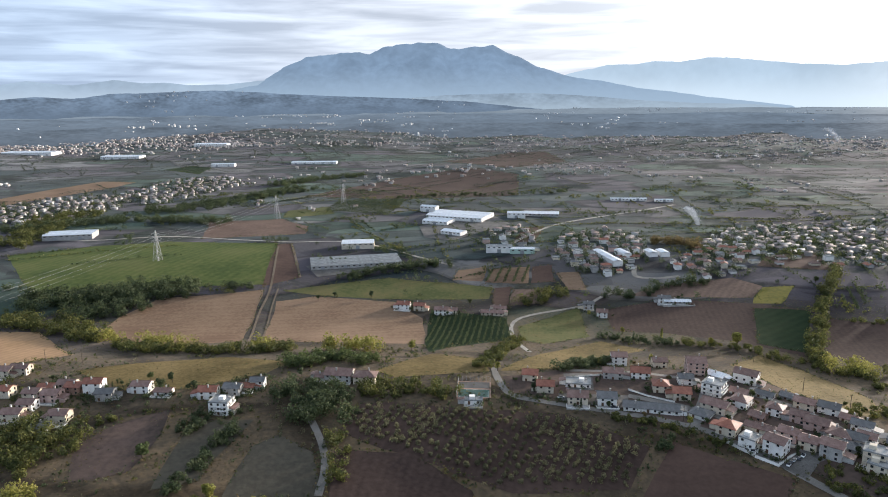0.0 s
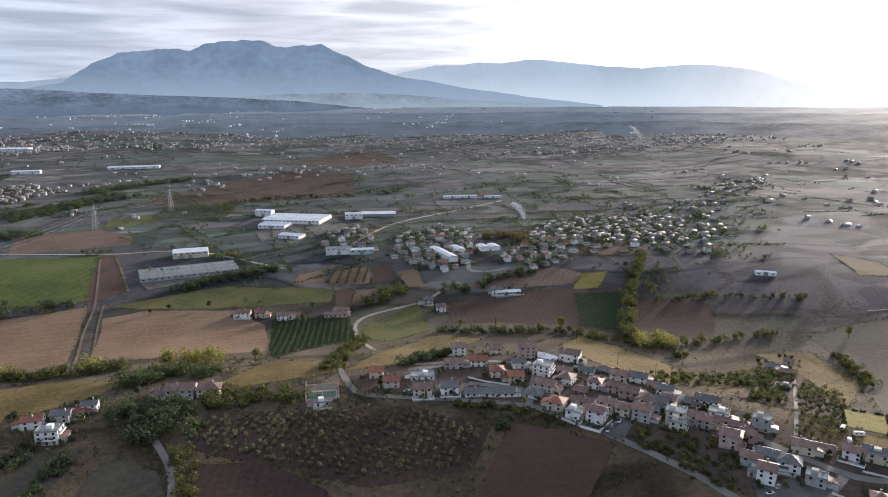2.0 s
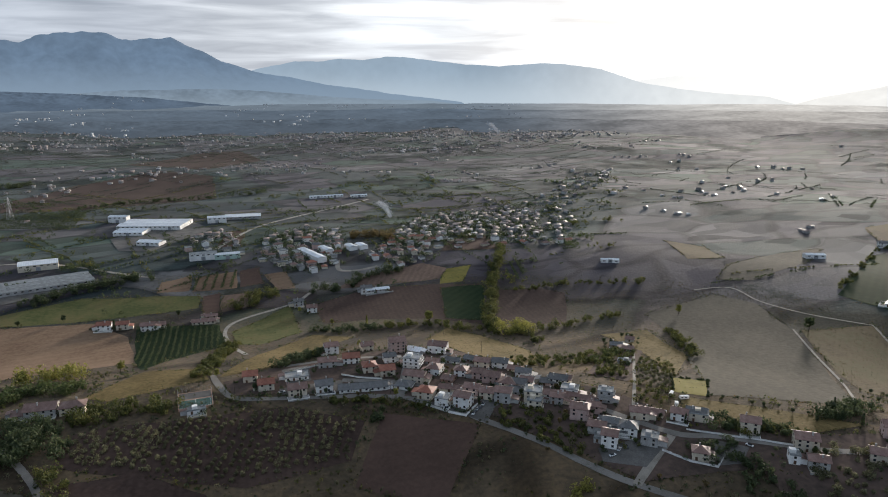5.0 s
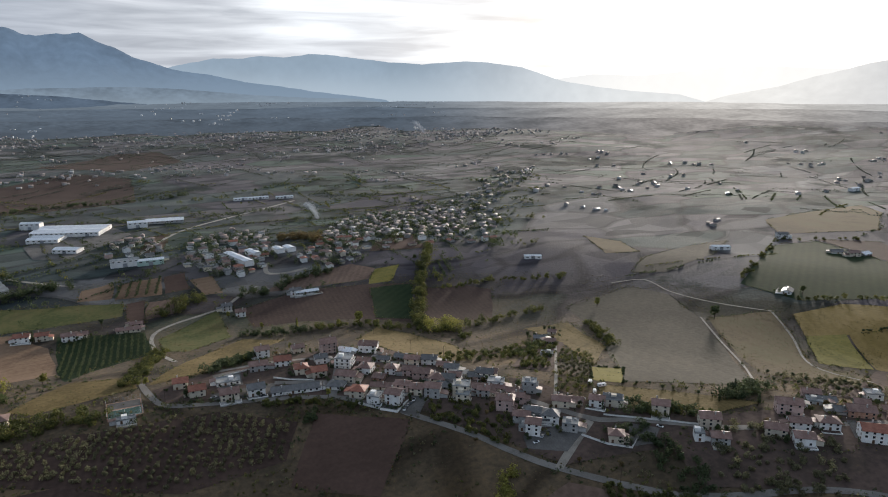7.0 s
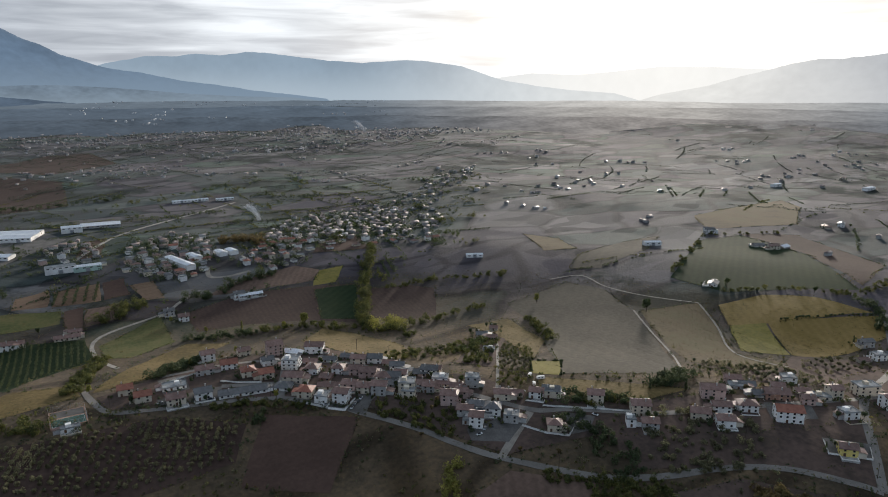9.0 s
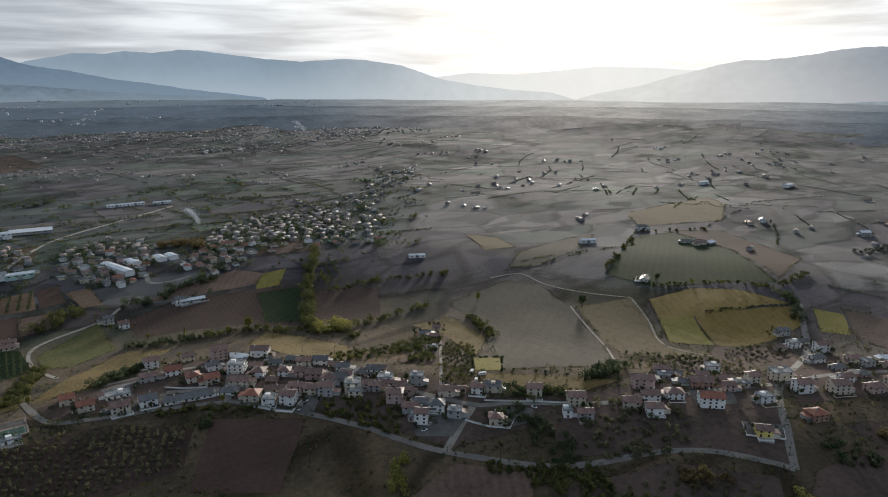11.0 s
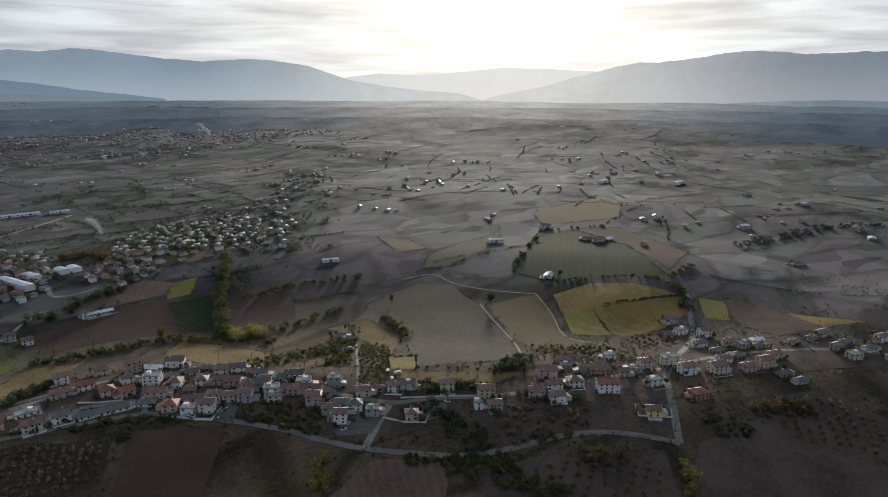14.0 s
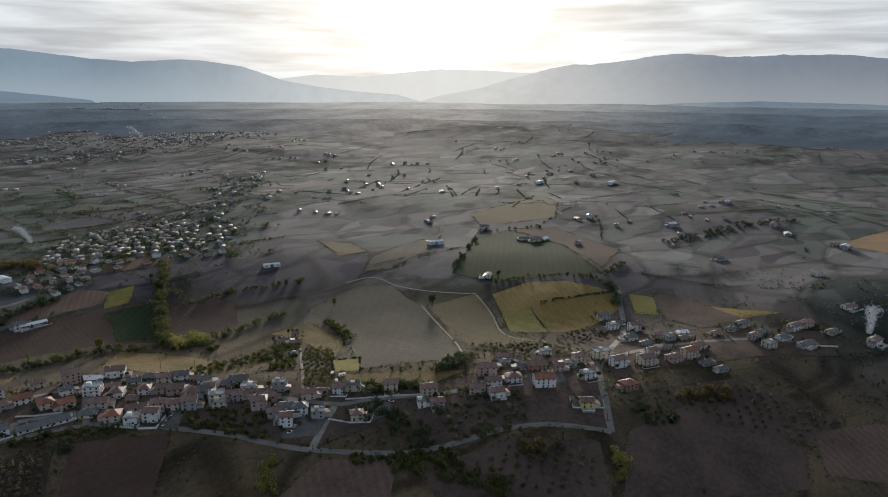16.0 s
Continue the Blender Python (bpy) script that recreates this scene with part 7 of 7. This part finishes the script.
def far_houses():
    """Specks of towns and farms on the plain, too many to count."""
    rnd = random.Random(8)
    spots = []
    for x, y, rx, ry, n in TOWNS:
        for _ in range(int(n * (1.6 if x < 900 or y > 1500 else 0.6))):
            spots.append((x + rnd.gauss(0, rx), y + rnd.gauss(0, ry)))
    spots += STRAY
    for _ in range(420):
        a, r = radians(rnd.uniform(-36, 95)), math.sqrt(rnd.uniform(1000 ** 2, 3400 ** 2))
        x, y = math.sin(a) * r, math.cos(a) * r
        if noise.noise((x * 0.002, y * 0.002, 14)) > (-0.1 if a < 0.6 else 0.12):
            lane = rnd.uniform(0, 3.14)
            for k in range(rnd.choice((1, 1, 2, 3, 5))):
                spots.append((x + math.cos(lane) * 24 * k + rnd.gauss(0, 7), y + math.sin(lane) * 24 * k + rnd.gauss(0, 7)))
    walls, roofs = ([], []), ([], [])
    for x, y in spots:
        if math.hypot(x, y) < 840:
            continue
        w, d, h = rnd.uniform(5, 10), rnd.uniform(4.5, 6.5), rnd.choice((2.2, 2.6, 3.6, 4.8))
        z = min(ground_z(x + p, y + q) for p in (-6, 6) for q in (-6, 6)) - 0.3
        a = radians(rnd.choice((0, 90)) + rnd.uniform(-15, 15))
        ca, sa = math.cos(a), math.sin(a)
        put = lambda u, v, t: (x + u * ca - v * sa, y + u * sa + v * ca, z + t)
        k = len(walls[0])
        walls[0].extend(put(sx * w / 2, sy * d / 2, t) for t in (0, h) for sx, sy in ((-1, -1), (1, -1), (1, 1), (-1, 1)))
        for i in range(4):
            j = (i + 1) % 4
            walls[1].extend(((k + i, k + j, k + 4 + j), (k + i, k + 4 + j, k + 4 + i)))
        k, o = len(roofs[0]), 0.6
        roofs[0].extend(put(sx * (w / 2 + o), sy * (d / 2 + o), h - 0.1) for sx, sy in ((-1, -1), (1, -1), (1, 1), (-1, 1)))
        roofs[0].extend((put(-w / 2 - o, 0, h + 1.5), put(w / 2 + o, 0, h + 1.5)))
        roofs[1].extend((k + p, k + q, k + s) for p, q, s in ((0, 1, 5), (0, 5, 4), (2, 3, 4), (2, 4, 5), (1, 2, 5), (3, 0, 4)))
    wall_mat = material("far_house_walls", [(0.33, 0.31, 0.29), (0.58, 0.56, 0.53)], 0.02, 0.8, 0.2, 0, 0, random_by="island", spread=0.3)
    roof_mat = material("far_house_roofs", [(0.13, 0.09, 0.075), (0.22, 0.17, 0.15), (0.4, 0.39, 0.38)], 0.02, 0.55, 0.2, 0, 0, random_by="island", spread=0.5, spec=0.45)
    ob = tagged(new("distant_houses"), "pale houses of distant towns and farms", "houses", kind="stuff")
    for name, (v, f), m in (("walls", walls, wall_mat), ("roofs", roofs, roof_mat)):
        o = share(name, fast_mesh(name, np.array(v), np.array(f), (m,)), ob)
        tagged(o, kind="stuff")


TOWNS = ((-1300, 2197, 160, 60, 220), (-1039, 2386, 260, 80, 260), (-778, 2363, 160, 50, 120), (-1098, 2575, 400, 80, 200), (-144, 2841, 300, 120, 160), (437, 2462, 300, 120, 180), (997, 2931, 400, 150, 160), (157, 1626, 200, 80, 60), (-258, 2380, 120, 50, 50), (1098, 2280, 250, 100, 120), (1412, 2096, 200, 80, 80), (841, 1923, 200, 60, 60), (3204, 306, 160, 60, 140), (1604, 731, 200, 80, 40), (1164, 236, 150, 60, 30), (1048, 933, 150, 60, 40))
far_houses()


def scrub():
    """Low weeds, bushes and garden shrubs over the ridge and its slopes."""
    rnd = random.Random(33)
    for leaves, count, seed in (("mixed", 1500, 1), ("dark", 1300, 2), ("olive", 900, 3)):
        spots, heights = [], []
        while len(spots) < count:
            k = rnd.randrange(len(RIDGE) - 1)
            (ax, ay), (bx, by) = RIDGE[k], RIDGE[k + 1]
            s, l = rnd.random(), math.hypot(bx - ax, by - ay)
            o = rnd.gauss(-25, 70)
            x, y = ax + (bx - ax) * s - (by - ay) / l * o, ay + (by - ay) * s + (bx - ax) / l * o
            if noise.noise((x * 0.02, y * 0.02, seed)) > 0.05 and not any(inside(x, y, q) for q in BARE):
                spots.append((x, y))
                heights.append(rnd.uniform(0.8, 3.2))
        thicket("scrub", "low scrub and garden bushes of the ridge", leaves, spots, heights, seed, 26, 0.6)


scrub()


def gardens():
    """Small garden trees beside the houses, and the bushes between them."""
    rnd = random.Random(77)
    bushes = []
    for x, y in HOMES:
        for k in range(6 if x > -100 else 11):
            a, r = rnd.uniform(0, 6.28), rnd.uniform(6.5, 12 if x > -100 else 17)
            px, py = x + math.cos(a) * r, y + math.sin(a) * r
            if all(math.hypot(px - u, py - v) > 6 for u, v in HOMES):
                if k == 0 and rnd.random() < 0.7 or rnd.random() < 0.1:
                    tree(rnd.choice(("dark", "dark", "broad", "russet", "slim")), px, py, rnd.uniform(0.35, 0.62), "garden trees", "small garden tree beside a house")
                else:
                    bushes.append((px, py))
    third = len(bushes) // 3
    for leaves, part_of in (("dark", bushes[:third]), ("mixed", bushes[third:2 * third]), ("dark", bushes[2 * third:])):
        thicket("garden_bushes", "dark garden bushes between village houses", leaves, part_of, [rnd.uniform(1.2, 3.4) * (1 if p[0] > -100 else 1.6) for p in part_of], 6, 60, 0.55)
    thicket("town_trees", "trees among the houses of the valley towns", "dark", TOWN_GREEN, [rnd.uniform(3, 7.5) for _ in TOWN_GREEN], 12, 32, 0.75)


gardens()


def rough_grass():
    """Tussocks, weeds and brambles on all the unploughed ground near the ridge."""
    rnd = random.Random(41)
    rng = np.random.default_rng(41)
    for leaves, count in (("mixed", 7000), ("dark", 12000), ("green", 4000), ("brown", 24000)):
        pts = []
        while len(pts) < count:
            a, r = radians(rnd.uniform(-36, 100)), math.sqrt(rnd.uniform(200 ** 2, 760 ** 2))
            x, y = math.sin(a) * r - 30, math.cos(a) * r - 50
            if noise.noise((x * 0.025, y * 0.025, len(leaves))) > -0.12 and not any(inside(x, y, q) for q in TILLED):
                pts.append((x, y, ground_z(x, y) + 0.12))
        v, f = tufts(np.array(pts), rng.uniform(0.25, 0.6, count), rng)
        tagged(new("rough_grass", fast_mesh("rough_grass", v, f, (LEAVES[leaves],))), "tussocks and weeds on unploughed ground", "grass", kind="stuff")


rough_grass()


def verges():
    """Weeds and low bushes along the edges of the fields."""
    rnd = random.Random(51)
    rng = np.random.default_rng(51)
    kinds = {"mixed": [], "dark": [], "brown": []}
    for outline in BARE:
        for (ax, ay), (bx, by) in zip(outline, outline[1:] + outline[:1]):
            l = math.hypot(bx - ax, by - ay)
            for _ in range(int(l / 0.8)):
                s = rnd.random()
                x, y = ax + (bx - ax) * s + rnd.gauss(0, 1.1), ay + (by - ay) * s + rnd.gauss(0, 1.1)
                g = noise.noise((x * 0.03, y * 0.03, 8))
                if g > -0.1:
                    h = rnd.uniform(0.1, 0.5) + (rnd.uniform(0, 2.2) if g > 0.25 else 0)
                    kinds[rnd.choice(("mixed", "dark", "dark", "brown"))].append((x, y, ground_z(x, y) + h))
    for leaves, pts in kinds.items():
        v, f = tufts(np.array(pts), rng.uniform(0.35, 0.85, len(pts)), rng)
        tagged(new("field_verge", fast_mesh("field_verge", v, f, (LEAVES[leaves],))), "weedy verges between the fields", "grass", kind="stuff")


verges()
